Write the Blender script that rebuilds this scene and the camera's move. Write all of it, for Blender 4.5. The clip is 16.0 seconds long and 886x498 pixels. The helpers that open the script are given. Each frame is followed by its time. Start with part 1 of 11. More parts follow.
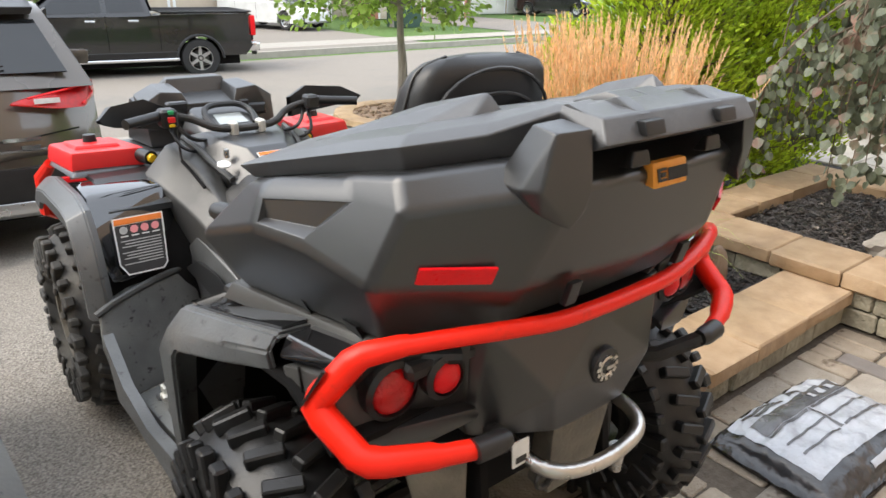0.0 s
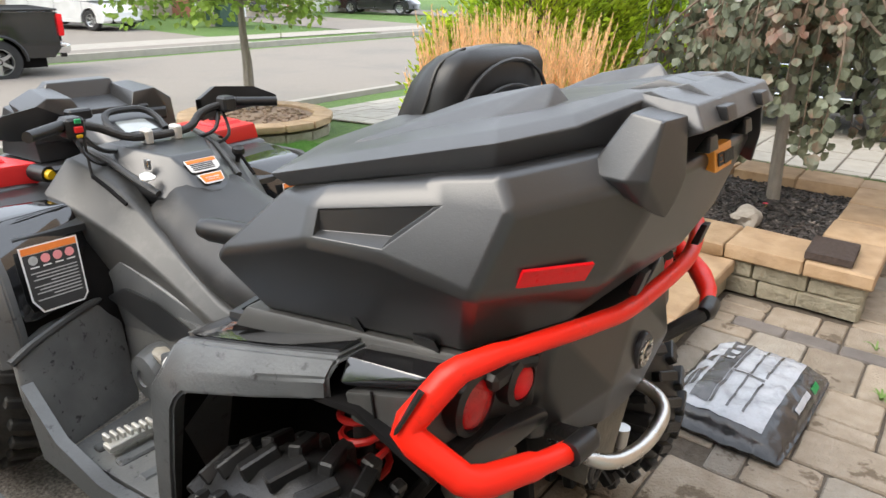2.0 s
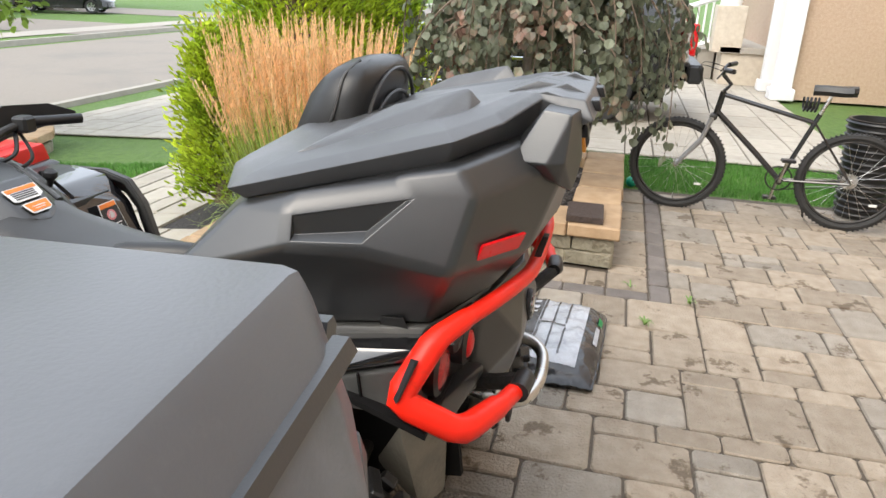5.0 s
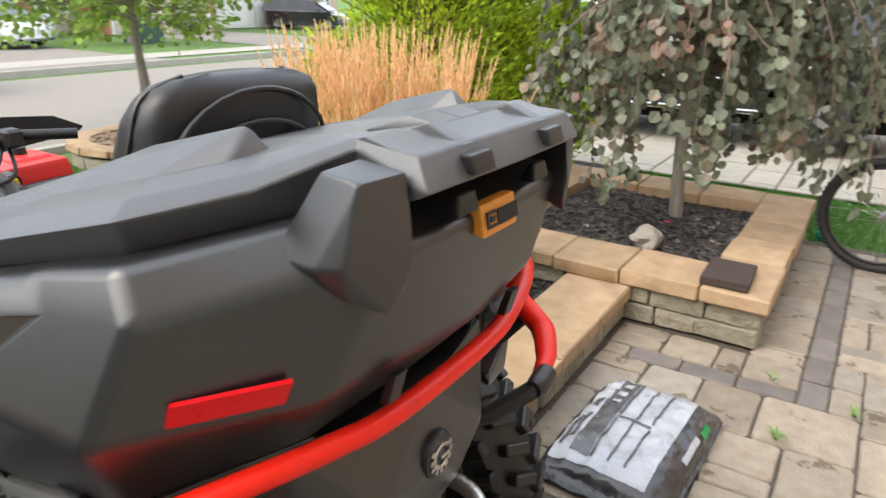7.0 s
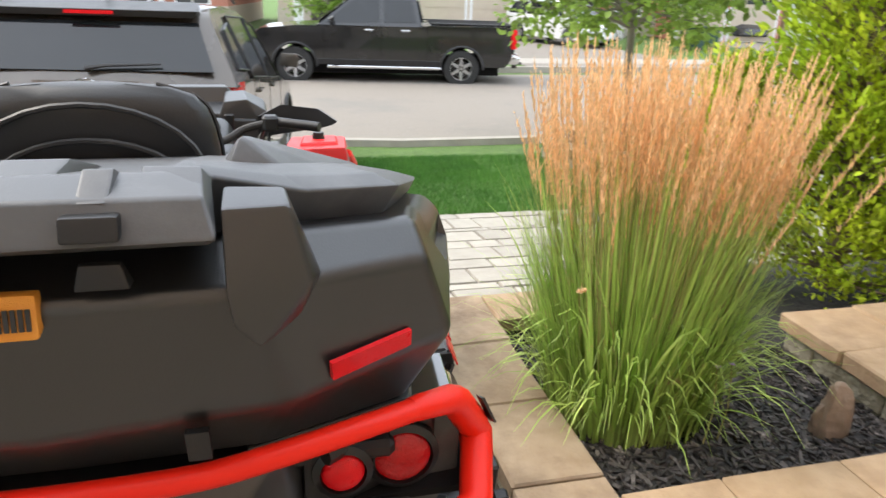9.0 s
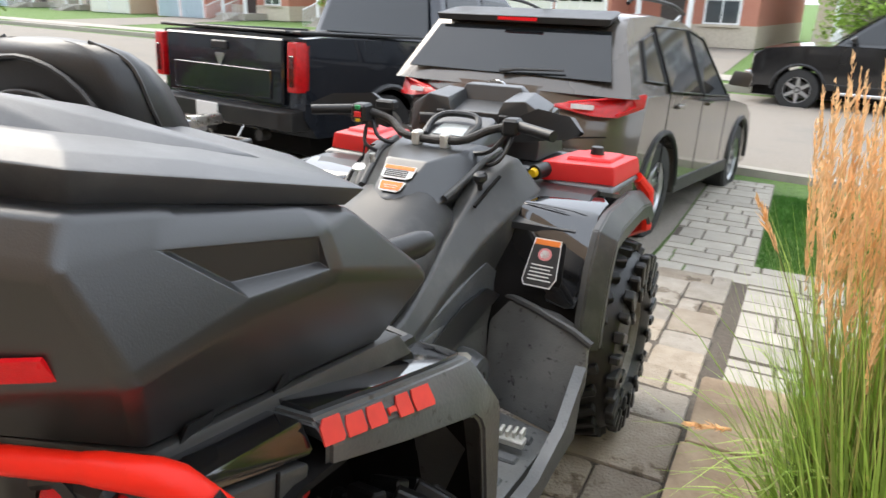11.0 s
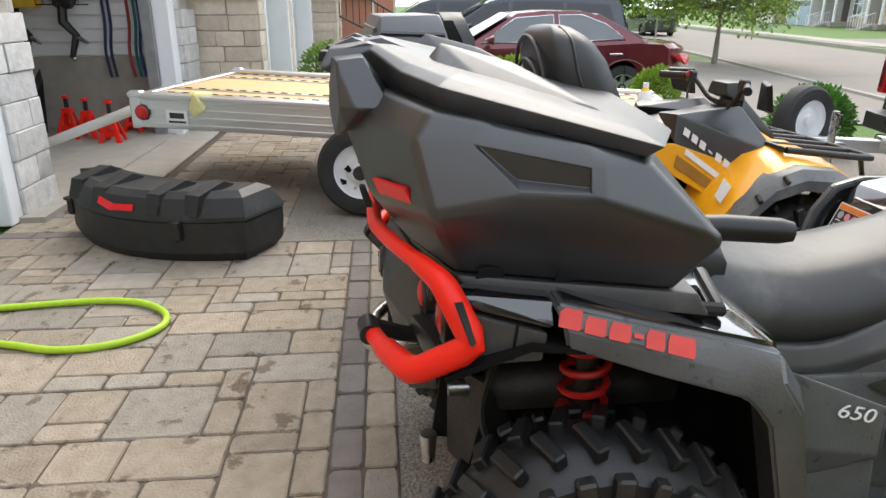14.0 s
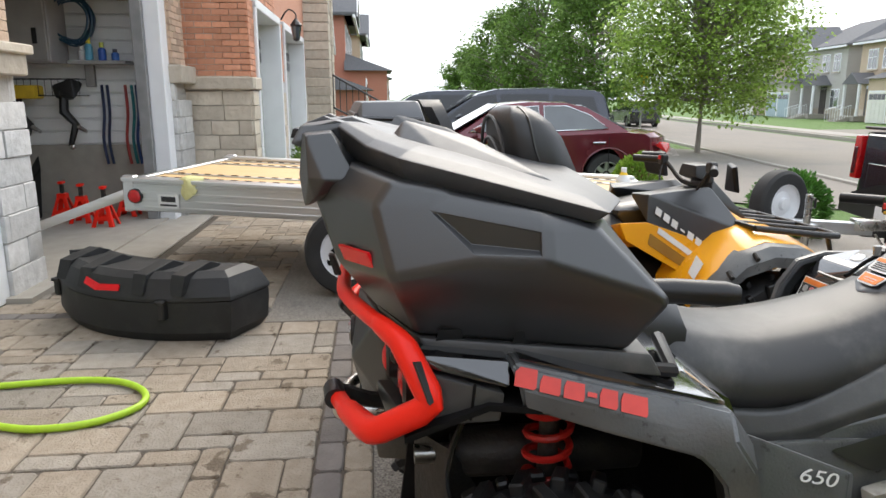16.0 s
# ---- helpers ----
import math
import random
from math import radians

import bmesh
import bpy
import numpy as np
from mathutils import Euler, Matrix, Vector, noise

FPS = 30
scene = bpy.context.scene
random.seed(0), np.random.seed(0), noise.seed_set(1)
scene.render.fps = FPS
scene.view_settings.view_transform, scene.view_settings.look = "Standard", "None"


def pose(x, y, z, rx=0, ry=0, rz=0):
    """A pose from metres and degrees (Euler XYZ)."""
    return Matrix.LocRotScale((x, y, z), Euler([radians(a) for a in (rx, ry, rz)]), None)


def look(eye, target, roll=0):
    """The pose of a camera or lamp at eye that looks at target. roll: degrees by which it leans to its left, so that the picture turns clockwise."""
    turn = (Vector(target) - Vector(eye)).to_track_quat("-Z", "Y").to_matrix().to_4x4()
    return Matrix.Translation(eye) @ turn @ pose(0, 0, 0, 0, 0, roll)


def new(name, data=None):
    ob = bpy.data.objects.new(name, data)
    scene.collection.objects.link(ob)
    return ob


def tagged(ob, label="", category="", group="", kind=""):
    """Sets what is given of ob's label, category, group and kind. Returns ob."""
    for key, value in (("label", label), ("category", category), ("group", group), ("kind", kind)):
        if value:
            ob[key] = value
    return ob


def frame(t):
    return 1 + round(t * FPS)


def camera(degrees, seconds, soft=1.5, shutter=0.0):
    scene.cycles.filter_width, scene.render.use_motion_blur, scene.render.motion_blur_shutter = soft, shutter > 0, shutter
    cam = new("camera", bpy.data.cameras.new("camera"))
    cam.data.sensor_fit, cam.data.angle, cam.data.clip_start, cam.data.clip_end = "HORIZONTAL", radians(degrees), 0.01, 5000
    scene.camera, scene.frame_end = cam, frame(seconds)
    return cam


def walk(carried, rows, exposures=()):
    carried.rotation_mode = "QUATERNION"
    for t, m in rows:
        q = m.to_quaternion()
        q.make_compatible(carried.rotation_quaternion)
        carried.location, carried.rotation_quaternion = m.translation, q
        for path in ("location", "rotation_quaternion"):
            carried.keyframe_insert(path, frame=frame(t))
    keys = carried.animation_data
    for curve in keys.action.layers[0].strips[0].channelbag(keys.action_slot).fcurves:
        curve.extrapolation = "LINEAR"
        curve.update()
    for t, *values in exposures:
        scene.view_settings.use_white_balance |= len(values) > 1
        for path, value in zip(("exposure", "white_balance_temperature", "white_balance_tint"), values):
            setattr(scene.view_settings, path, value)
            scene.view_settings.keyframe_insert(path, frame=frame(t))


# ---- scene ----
# camera and its walk
cam = camera(65.38, 16.0, soft=1.5, shutter=0.3)
PATH = [
    (0.0, -0.972, -1.358, 1.504, 68.53, -0.94, -38.54),
    (0.5, -1.090, -1.293, 1.500, 68.69, -1.19, -39.85),
    (1.0, -1.132, -1.222, 1.492, 68.57, -1.25, -46.71),
    (1.5, -1.125, -1.129, 1.469, 68.61, -1.33, -48.12),
    (2.0, -1.188, -1.046, 1.478, 68.71, -1.43, -52.80),
    (2.5, -1.289, -0.965, 1.485, 68.73, -1.44, -55.98),
    (3.0, -1.314, -0.923, 1.487, 68.85, -1.67, -64.32),
    (3.5, -1.336, -0.896, 1.490, 68.94, -1.69, -67.40),
    (4.0, -1.402, -0.831, 1.498, 68.94, -1.98, -72.14),
    (4.2, -1.444, -0.800, 1.509, 69.01, -1.91, -72.90),
    (5.3, -1.485, -0.800, 1.510, 69.10, -1.90, -76.00),
    (6.5, -1.058, -1.012, 1.488, 69.49, -1.57, -68.24),
    (7.0, -0.755, -1.121, 1.474, 69.92, -1.22, -57.94),
    (7.5, -0.472, -1.252, 1.507, 69.54, -2.30, -46.92),
    (8.0, -0.225, -1.325, 1.500, 69.41, -2.34, -36.17),
    (8.5, 0.029, -1.366, 1.503, 69.24, -2.05, -25.04),
    (9.0, 0.248, -1.367, 1.506, 69.19, -1.92, -14.04),
    (9.2, 0.324, -1.342, 1.492, 69.15, -1.78, -9.70),
    (11.5, 1.173, -0.895, 1.436, 70.03, -1.21, 37.49),
    (12.0, 1.314, -0.875, 1.441, 70.07, -0.91, 48.51),
    (12.5, 1.400, -0.811, 1.441, 70.08, -0.56, 59.74),
    (13.0, 1.467, -0.723, 1.419, 70.23, -0.41, 70.89),
    (13.5, 1.522, -0.678, 1.407, 70.29, -0.23, 82.01),
    (14.0, 1.576, -0.645, 1.404, 70.45, 0.04, 84.96),
    (14.5, 1.609, -0.587, 1.382, 71.92, -0.02, 84.91),
    (15.0, 1.635, -0.574, 1.380, 73.89, -0.04, 84.73),
    (15.5, 1.647, -0.583, 1.380, 76.03, -0.06, 84.62),
    (16.0, 1.646, -0.591, 1.380, 77.61, 0.02, 84.41),
]
walk(cam, [(r[0], pose(*r[1:])) for r in PATH], exposures=[(0.0, 1.12), (3.5, 1.02), (7.5, 1.14), (9.0, 1.18), (11.5, 1.10), (14.0, 0.88), (16.0, 0.76)])

# light: bright, thinly overcast day
world = bpy.data.worlds.new("sky")
scene.world = world
world.use_nodes = True
wn = world.node_tree
wn.nodes.clear()
sky = wn.nodes.new("ShaderNodeTexSky")
sky.sky_type = "NISHITA"
sky.sun_disc = False
sky.sun_elevation = radians(48)
sky.sun_rotation = radians(293)
sky.dust_density = 4.0
sky.air_density = 1.2
haze = wn.nodes.new("ShaderNodeMix")
haze.data_type = "RGBA"
haze.inputs["Factor"].default_value = 0.72
haze.inputs["B"].default_value = (9.95, 10.7, 11.8, 1)
bg = wn.nodes.new("ShaderNodeBackground")
bg.inputs["Strength"].default_value = 0.118
wo = wn.nodes.new("ShaderNodeOutputWorld")
wn.links.new(sky.outputs[0], haze.inputs["A"])
wn.links.new(haze.outputs["Result"], bg.inputs["Color"])
wn.links.new(bg.outputs[0], wo.inputs["Surface"])
sun = new("sun", bpy.data.lights.new("sun", "SUN"))
sun.data.energy = 1.35
sun.data.angle = radians(40)
sun.data.color = (1.0, 0.92, 0.80)
sun.matrix_world = look((-7.0, 3.0, 7.5), (0, 0, 0))

# ---------------------------------------------------------------- mesh helpers
def bm_new():
    return bmesh.new()


def bm_add(bm, other, m=None):
    """Add another bmesh to bm, moved by m."""
    if m is not None:
        bmesh.ops.transform(other, matrix=m, verts=other.verts)
    me = bpy.data.meshes.new("tmp")
    other.to_mesh(me)
    other.free()
    bm.from_mesh(me)
    bpy.data.meshes.remove(me)
    return bm


def b_box(cx, cy, cz, sx, sy, sz, bevel=0.0, seg=1):
    bm = bmesh.new()
    bmesh.ops.create_cube(bm, size=1, matrix=Matrix.Translation((cx, cy, cz)) @ Matrix.Diagonal((sx, sy, sz, 1)))
    if bevel:
        bmesh.ops.bevel(bm, geom=bm.edges[:], offset=bevel, segments=seg, affect="EDGES", profile=0.6)
    return bm


def b_hull(points, bevel=0.0, seg=2, mirror=False):
    bm = bmesh.new()
    for p in points:
        bm.verts.new(p)
        if mirror and abs(p[0]) > 1e-5:
            bm.verts.new((-p[0], p[1], p[2]))
    out = bmesh.ops.convex_hull(bm, input=bm.verts[:])
    loose = [v for v in bm.verts if not v.link_faces]
    bmesh.ops.delete(bm, geom=loose, context="VERTS")
    bmesh.ops.dissolve_limit(bm, angle_limit=radians(3), verts=bm.verts[:], edges=bm.edges[:])
    if bevel:
        es = [e for e in bm.edges if len(e.link_faces) == 2 and e.calc_face_angle(0) > radians(12)]
        bmesh.ops.bevel(bm, geom=es, offset=bevel, segments=seg, affect="EDGES", profile=0.6, clamp_overlap=True)
    return bm


def b_prism(outline, axis, a, b, bevel=0.0, seg=1):
    """Extrude a 2D outline along axis x, y or z from a to b. Outline coordinates are the other two axes in order."""
    bm = bmesh.new()

    def at(p, h):
        return {"x": (h, p[0], p[1]), "y": (p[0], h, p[1]), "z": (p[0], p[1], h)}[axis]
    lo = [bm.verts.new(at(p, a)) for p in outline]
    hi = [bm.verts.new(at(p, b)) for p in outline]
    n = len(outline)
    bm.faces.new(lo)
    bm.faces.new(hi)
    for i in range(n):
        bm.faces.new((lo[i], lo[(i + 1) % n], hi[(i + 1) % n], hi[i]))
    bmesh.ops.recalc_face_normals(bm, faces=bm.faces[:])
    if bevel:
        es = [e for e in bm.edges if e.calc_face_angle(0) > radians(25)]
        bmesh.ops.bevel(bm, geom=es, offset=bevel, segments=seg, affect="EDGES", profile=0.6, clamp_overlap=True)
    return bm


def b_loft(rings, cap=True, closed=True):
    bm = bmesh.new()
    vs = [[bm.verts.new(p) for p in r] for r in rings]
    n = len(vs[0])
    for a, b in zip(vs, vs[1:]):
        for i in range(n if closed else n - 1):
            j = (i + 1) % n
            bm.faces.new((a[i], a[j], b[j], b[i]))
    if cap:
        bm.faces.new(vs[0][::-1])
        bm.faces.new(vs[-1])
    bmesh.ops.recalc_face_normals(bm, faces=bm.faces[:])
    return bm


def smooth_path(pts, n=6, closed=False):
    """Catmull-Rom through the points."""
    P = [Vector(p) for p in pts]
    out = []
    m = len(P)
    rng = range(m if closed else m - 1)
    for i in rng:
        p0 = P[(i - 1) % m] if closed or i > 0 else P[0]
        p1, p2 = P[i], P[(i + 1) % m]
        p3 = P[(i + 2) % m] if closed or i + 2 < m else P[-1]
        for k in range(n):
            t = k / n
            out.append(0.5 * (2 * p1 + (p2 - p0) * t + (2 * p0 - 5 * p1 + 4 * p2 - p3) * t * t + (3 * p1 - p0 - 3 * p2 + p3) * t ** 3))
    if not closed:
        out.append(P[-1])
    return out


def b_tube(path, r, n=8, closed=False, cap=True, flat=1.0):
    """A tube along the path; r is a number or one radius a point; flat squeezes it in height."""
    P = [Vector(p) for p in path]
    m = len(P)
    rr = r if isinstance(r, (list, tuple)) else [r] * m
    rings = []
    up = Vector((0, 0, 1))
    last = None
    for i in range(m):
        a = P[(i - 1) % m] if closed or i else P[i]
        b = P[(i + 1) % m] if closed or i + 1 < m else P[i]
        d = (b - a).normalized()
        if last is None:
            u = d.cross(up)
            if u.length < 0.05:
                u = d.cross(Vector((0, 1, 0)))
        else:
            u = last - d * last.dot(d)
        u.normalize()
        last = u
        v = u.cross(d).normalized()
        rings.append([P[i] + (u * math.cos(2 * math.pi * k / n) + v * flat * math.sin(2 * math.pi * k / n)) * rr[i] for k in range(n)])
    if closed:
        rings.append(rings[0])
        bm = b_loft(rings, cap=False)
        bmesh.ops.remove_doubles(bm, verts=bm.verts[:], dist=1e-6)
        return bm
    return b_loft(rings, cap=cap)


def b_cyl(p0, p1, r0, r1=None, n=16):
    return b_tube([p0, p1], [r0, r0 if r1 is None else r1], n=n)


def b_lathe(profile, n=32, axis="x", at=(0, 0, 0), cap=False):
    """Turn (radius, along) pairs about an axis through at."""
    rings = []
    for r, h in profile:
        ring = []
        for k in range(n):
            c, s = r * math.cos(2 * math.pi * k / n), r * math.sin(2 * math.pi * k / n)
            p = {"x": (h, c, s), "y": (c, h, s), "z": (c, s, h)}[axis]
            ring.append(Vector(p) + Vector(at))
        rings.append(ring)
    return b_loft(rings, cap=cap)


def b_ball(c, rx, ry, rz, sub=2):
    bm = bmesh.new()
    bmesh.ops.create_icosphere(bm, subdivisions=sub, radius=1, matrix=Matrix.Translation(c) @ Matrix.Diagonal((rx, ry, rz, 1)))
    return bm


def b_quad(pts):
    bm = bmesh.new()
    bm.faces.new([bm.verts.new(p) for p in pts])
    return bm


def b_plate(pts, thick):
    """A flat polygon in space given thickness against its normal."""
    P = [Vector(p) for p in pts]
    nrm = (P[1] - P[0]).cross(P[2] - P[0]).normalized()
    return b_loft([[p - nrm * thick for p in P], P])


def finish(bm, name, material, smooth=True, angle=32):
    bmesh.ops.recalc_face_normals(bm, faces=bm.faces[:])
    if smooth:
        for f in bm.faces:
            f.smooth = True
        lim = radians(angle)
        for e in bm.edges:
            e.smooth = not (len(e.link_faces) == 2 and e.calc_face_angle(0) > lim)
    me = bpy.data.meshes.new(name)
    bm.to_mesh(me)
    bm.free()
    if material is not None:
        me.materials.append(material)
    return me


MOULDED = {"black_plastic", "skylit_lid_plastic", "dusty_plastic", "muddy_plastic", "gloss_black_panel", "black_trim", "scuffed_grey_plastic", "yellow_plastic", "red_plastic", "cargo_plastic"}


def part(name, bm, material, parent=None, label="", smooth=True, angle=32):
    """One mesh object, under a thing or a part."""
    ob = new(name, finish(bm, name, material, smooth, angle))
    if smooth and material is not None and material.name in MOULDED:
        wn_mod = ob.modifiers.new("even_shading", "WEIGHTED_NORMAL")
        wn_mod.keep_sharp = True
        wn_mod.weight = 80
    if parent is not None:
        ob.parent = parent
        ob.matrix_parent_inverse = parent.matrix_basis.inverted() if parent.parent is None else Matrix()
    if label:
        ob["label"] = label
    return ob


def thing(name, at, label, category, group="", kind=""):
    ob = new(name)
    ob.empty_display_size = 0.1
    ob.location = at
    ob.matrix_world = Matrix.Translation(at)
    return tagged(ob, label, category, group, kind)


def solid(name, bm, material, label, category, group="", kind="", smooth=True, angle=32):
    return tagged(part(name, bm, material, None, "", smooth, angle), label, category, group, kind)


def mirrored(bm_maker):
    """A bmesh and its mirror image in x."""
    a = bm_maker()
    b = bm_maker()
    bmesh.ops.transform(b, matrix=Matrix.Diagonal((-1, 1, 1, 1)), verts=b.verts)
    bmesh.ops.reverse_faces(b, faces=b.faces[:])
    return a, b


def flip(bm):
    bmesh.ops.transform(bm, matrix=Matrix.Diagonal((-1, 1, 1, 1)), verts=bm.verts)
    bmesh.ops.reverse_faces(bm, faces=bm.faces[:])
    return bm


def moved(bm, m):
    bmesh.ops.transform(bm, matrix=m, verts=bm.verts)
    return bm


# ---------------------------------------------------------------- materials
MATS = {}


def mat(name, c1, c2=None, rough=0.5, metal=0.0, scale=8.0, bump=0.0, bscale=60.0, coat=0.0, spec=0.5, wear=None, wscale=3.0, wlo=0.55, whi=0.7,
        rough2=None, per=0.0, trans=0.0, glow=None, stretch=None, sub=0.0, world=False, thin=0.0):
    """A surface of two colours mixed by noise, with grain in the relief and, if wear is given, blotches of a third colour."""
    if name in MATS:
        return MATS[name]
    m = bpy.data.materials.new(name)
    m.use_nodes = True
    nt = m.node_tree
    N, L = nt.nodes, nt.links
    b = N["Principled BSDF"]
    tc = N.new("ShaderNodeTexCoord")
    src = tc.outputs["Object"]
    if world:
        src = N.new("ShaderNodeNewGeometry").outputs["Position"]
    if stretch:
        mp = N.new("ShaderNodeMapping")
        mp.inputs["Scale"].default_value = stretch
        L.new(src, mp.inputs[0])
        src = mp.outputs[0]
    c2 = c2 or tuple(x * 0.8 for x in c1)
    n1 = N.new("ShaderNodeTexNoise")
    n1.inputs["Scale"].default_value = scale
    n1.inputs["Detail"].default_value = 6
    L.new(src, n1.inputs["Vector"])
    ramp = N.new("ShaderNodeMapRange")
    ramp.inputs["From Min"].default_value, ramp.inputs["From Max"].default_value = 0.3, 0.7
    L.new(n1.outputs["Fac"], ramp.inputs["Value"])
    mix = N.new("ShaderNodeMix")
    mix.data_type = "RGBA"
    mix.inputs["A"].default_value, mix.inputs["B"].default_value = (*c1, 1), (*c2, 1)
    L.new(ramp.outputs[0], mix.inputs["Factor"])
    col = mix.outputs["Result"]
    wf = None
    if wear:
        n2 = N.new("ShaderNodeTexNoise")
        n2.inputs["Scale"].default_value = wscale
        n2.inputs["Detail"].default_value = 8
        n2.inputs["Roughness"].default_value = 0.65
        L.new(src, n2.inputs["Vector"])
        r2 = N.new("ShaderNodeMapRange")
        r2.inputs["From Min"].default_value, r2.inputs["From Max"].default_value = wlo, whi
        L.new(n2.outputs["Fac"], r2.inputs["Value"])
        mx = N.new("ShaderNodeMix")
        mx.data_type = "RGBA"
        mx.inputs["B"].default_value = (*wear, 1)
        L.new(r2.outputs[0], mx.inputs["Factor"])
        L.new(col, mx.inputs["A"])
        col = mx.outputs["Result"]
        wf = r2.outputs[0]
    if per:
        oi = N.new("ShaderNodeObjectInfo")
        geo = N.new("ShaderNodeNewGeometry")
        ad = N.new("ShaderNodeMath")
        ad.operation = "ADD"
        L.new(oi.outputs["Random"], ad.inputs[0])
        L.new(geo.outputs["Random Per Island"], ad.inputs[1])
        fr = N.new("ShaderNodeMath")
        fr.operation = "FRACT"
        L.new(ad.outputs[0], fr.inputs[0])
        mr = N.new("ShaderNodeMapRange")
        mr.inputs["To Min"].default_value, mr.inputs["To Max"].default_value = 1 - per, 1 + per
        L.new(fr.outputs[0], mr.inputs["Value"])
        hs = N.new("ShaderNodeHueSaturation")
        L.new(mr.outputs[0], hs.inputs["Value"])
        L.new(col, hs.inputs["Color"])
        col = hs.outputs["Color"]
    L.new(col, b.inputs["Base Color"])
    b.inputs["Metallic"].default_value = metal
    b.inputs["Specular IOR Level"].default_value = spec
    b.inputs["Coat Weight"].default_value = coat
    b.inputs["Coat Roughness"].default_value = 0.05
    b.inputs["Transmission Weight"].default_value = trans
    r3 = N.new("ShaderNodeMapRange")
    r3.inputs["To Min"].default_value = max(0.02, rough - 0.08)
    r3.inputs["To Max"].default_value = min(1.0, rough + 0.08) if rough2 is None else rough2
    L.new(wf if (wf is not None and rough2 is not None) else n1.outputs["Fac"], r3.inputs["Value"])
    L.new(r3.outputs[0], b.inputs["Roughness"])
    if sub:
        b.inputs["Subsurface Weight"].default_value = sub
        b.inputs["Subsurface Radius"].default_value = (0.01, 0.01, 0.005)
    if bump:
        n3 = N.new("ShaderNodeTexNoise")
        n3.inputs["Scale"].default_value = bscale
        n3.inputs["Detail"].default_value = 5
        L.new(src, n3.inputs["Vector"])
        bp = N.new("ShaderNodeBump")
        bp.inputs["Strength"].default_value = min(1.0, bump)
        bp.inputs["Distance"].default_value = 0.01 if bump <= 1 else 0.01 * bump
        L.new(n3.outputs["Fac"], bp.inputs["Height"])
        L.new(bp.outputs[0], b.inputs["Normal"])
    if thin:
        tl = N.new("ShaderNodeBsdfTranslucent")
        L.new(col, tl.inputs["Color"])
        ms = N.new("ShaderNodeMixShader")
        ms.inputs["Fac"].default_value = thin
        L.new(b.outputs[0], ms.inputs[1])
        L.new(tl.outputs[0], ms.inputs[2])
        L.new(ms.outputs[0], N["Material Output"].inputs["Surface"])
    if glow:
        b.inputs["Emission Color"].default_value = (*glow[0], 1)
        b.inputs["Emission Strength"].default_value = glow[1]
    MATS[name] = m
    return m


plastic = mat("black_plastic", (0.0125, 0.0132, 0.0142), (0.018, 0.0188, 0.020), rough=0.345, scale=3, bump=0.05, bscale=420, spec=1.0, wear=(0.027, 0.0275, 0.0285), wscale=2.5, wlo=0.5, whi=0.85)
# tub plastic paled for the lid; sky sheen is put into the colour
plastic_skylit = mat("skylit_lid_plastic", (0.050, 0.052, 0.055), (0.072, 0.074, 0.078), rough=0.42, spec=0.75, scale=4, bump=0.05, bscale=420, wear=(0.115, 0.117, 0.12), wscale=5, wlo=0.5, whi=0.75)
plastic_box = mat("cargo_plastic", (0.014, 0.0145, 0.015), (0.022, 0.0225, 0.023), rough=0.52, spec=0.4, scale=6, bump=0.05, bscale=300, wear=(0.04, 0.04, 0.038), wscale=7, wlo=0.52, whi=0.8)
plastic_dusty = mat("dusty_plastic", (0.040, 0.041, 0.041), (0.066, 0.066, 0.063), rough=0.40, scale=4, bump=0.05, bscale=220, wear=(0.12, 0.118, 0.11), wscale=6, wlo=0.50, whi=0.85)
plastic_mud = mat("muddy_plastic", (0.064, 0.068, 0.070), (0.100, 0.105, 0.107), rough=0.36, scale=9, bump=0.12, bscale=150, wear=(0.022, 0.022, 0.022), wscale=34, wlo=0.60, whi=0.68, spec=0.75)
gloss_black = mat("gloss_black_panel", (0.006, 0.006, 0.007), (0.012, 0.012, 0.013), rough=0.1, scale=4, coat=1.0, spec=0.9, wear=(0.08, 0.08, 0.08), wscale=60, wlo=0.66, whi=0.74)
# near-black that puts the shade of hollows, gaps and undersides into the colour
shade_black = mat("hollow_shade_black", (0.005, 0.005, 0.005), (0.010, 0.009, 0.009), rough=0.8, scale=12, spec=0.15)
rubber = mat("tyre_rubber", (0.009, 0.009, 0.0095), (0.017, 0.017, 0.017), rough=0.42, scale=9, bump=0.1, bscale=160, wear=(0.045, 0.042, 0.037), wscale=9, wlo=0.56, whi=0.8)
rubber_dusty = mat("dusty_tyre_rubber", (0.02, 0.02, 0.02), (0.04, 0.038, 0.035), rough=0.7, scale=9, bump=0.12, bscale=160, wear=(0.13, 0.12, 0.1), wscale=5, wlo=0.45, whi=0.7)
car_rubber = mat("car_tyre", (0.018, 0.018, 0.018), (0.03, 0.03, 0.03), rough=0.75, scale=9, bump=0.2, bscale=80)
red_paint = mat("red_powder_coat", (0.90, 0.022, 0.008), (0.84, 0.020, 0.008), spec=0.3, rough=0.36, scale=6, bump=0.06, bscale=300, wear=(0.60, 0.03, 0.015), wscale=20, wlo=0.62, whi=0.75)
red_plastic = mat("red_plastic", (0.72, 0.02, 0.02), (0.62, 0.016, 0.02), rough=0.38, scale=6, bump=0.05, bscale=200)
reflector_red = mat("red_reflector", (0.80, 0.006, 0.012), (0.7, 0.005, 0.01), rough=0.3, scale=90, bump=0.2, bscale=400, coat=0.15, spec=0.3)
lens_red = mat("red_lamp_lens", (0.60, 0.005, 0.008), (0.40, 0.004, 0.005), rough=0.15, scale=30, bump=0.5, bscale=160, coat=0.4, spec=0.4)
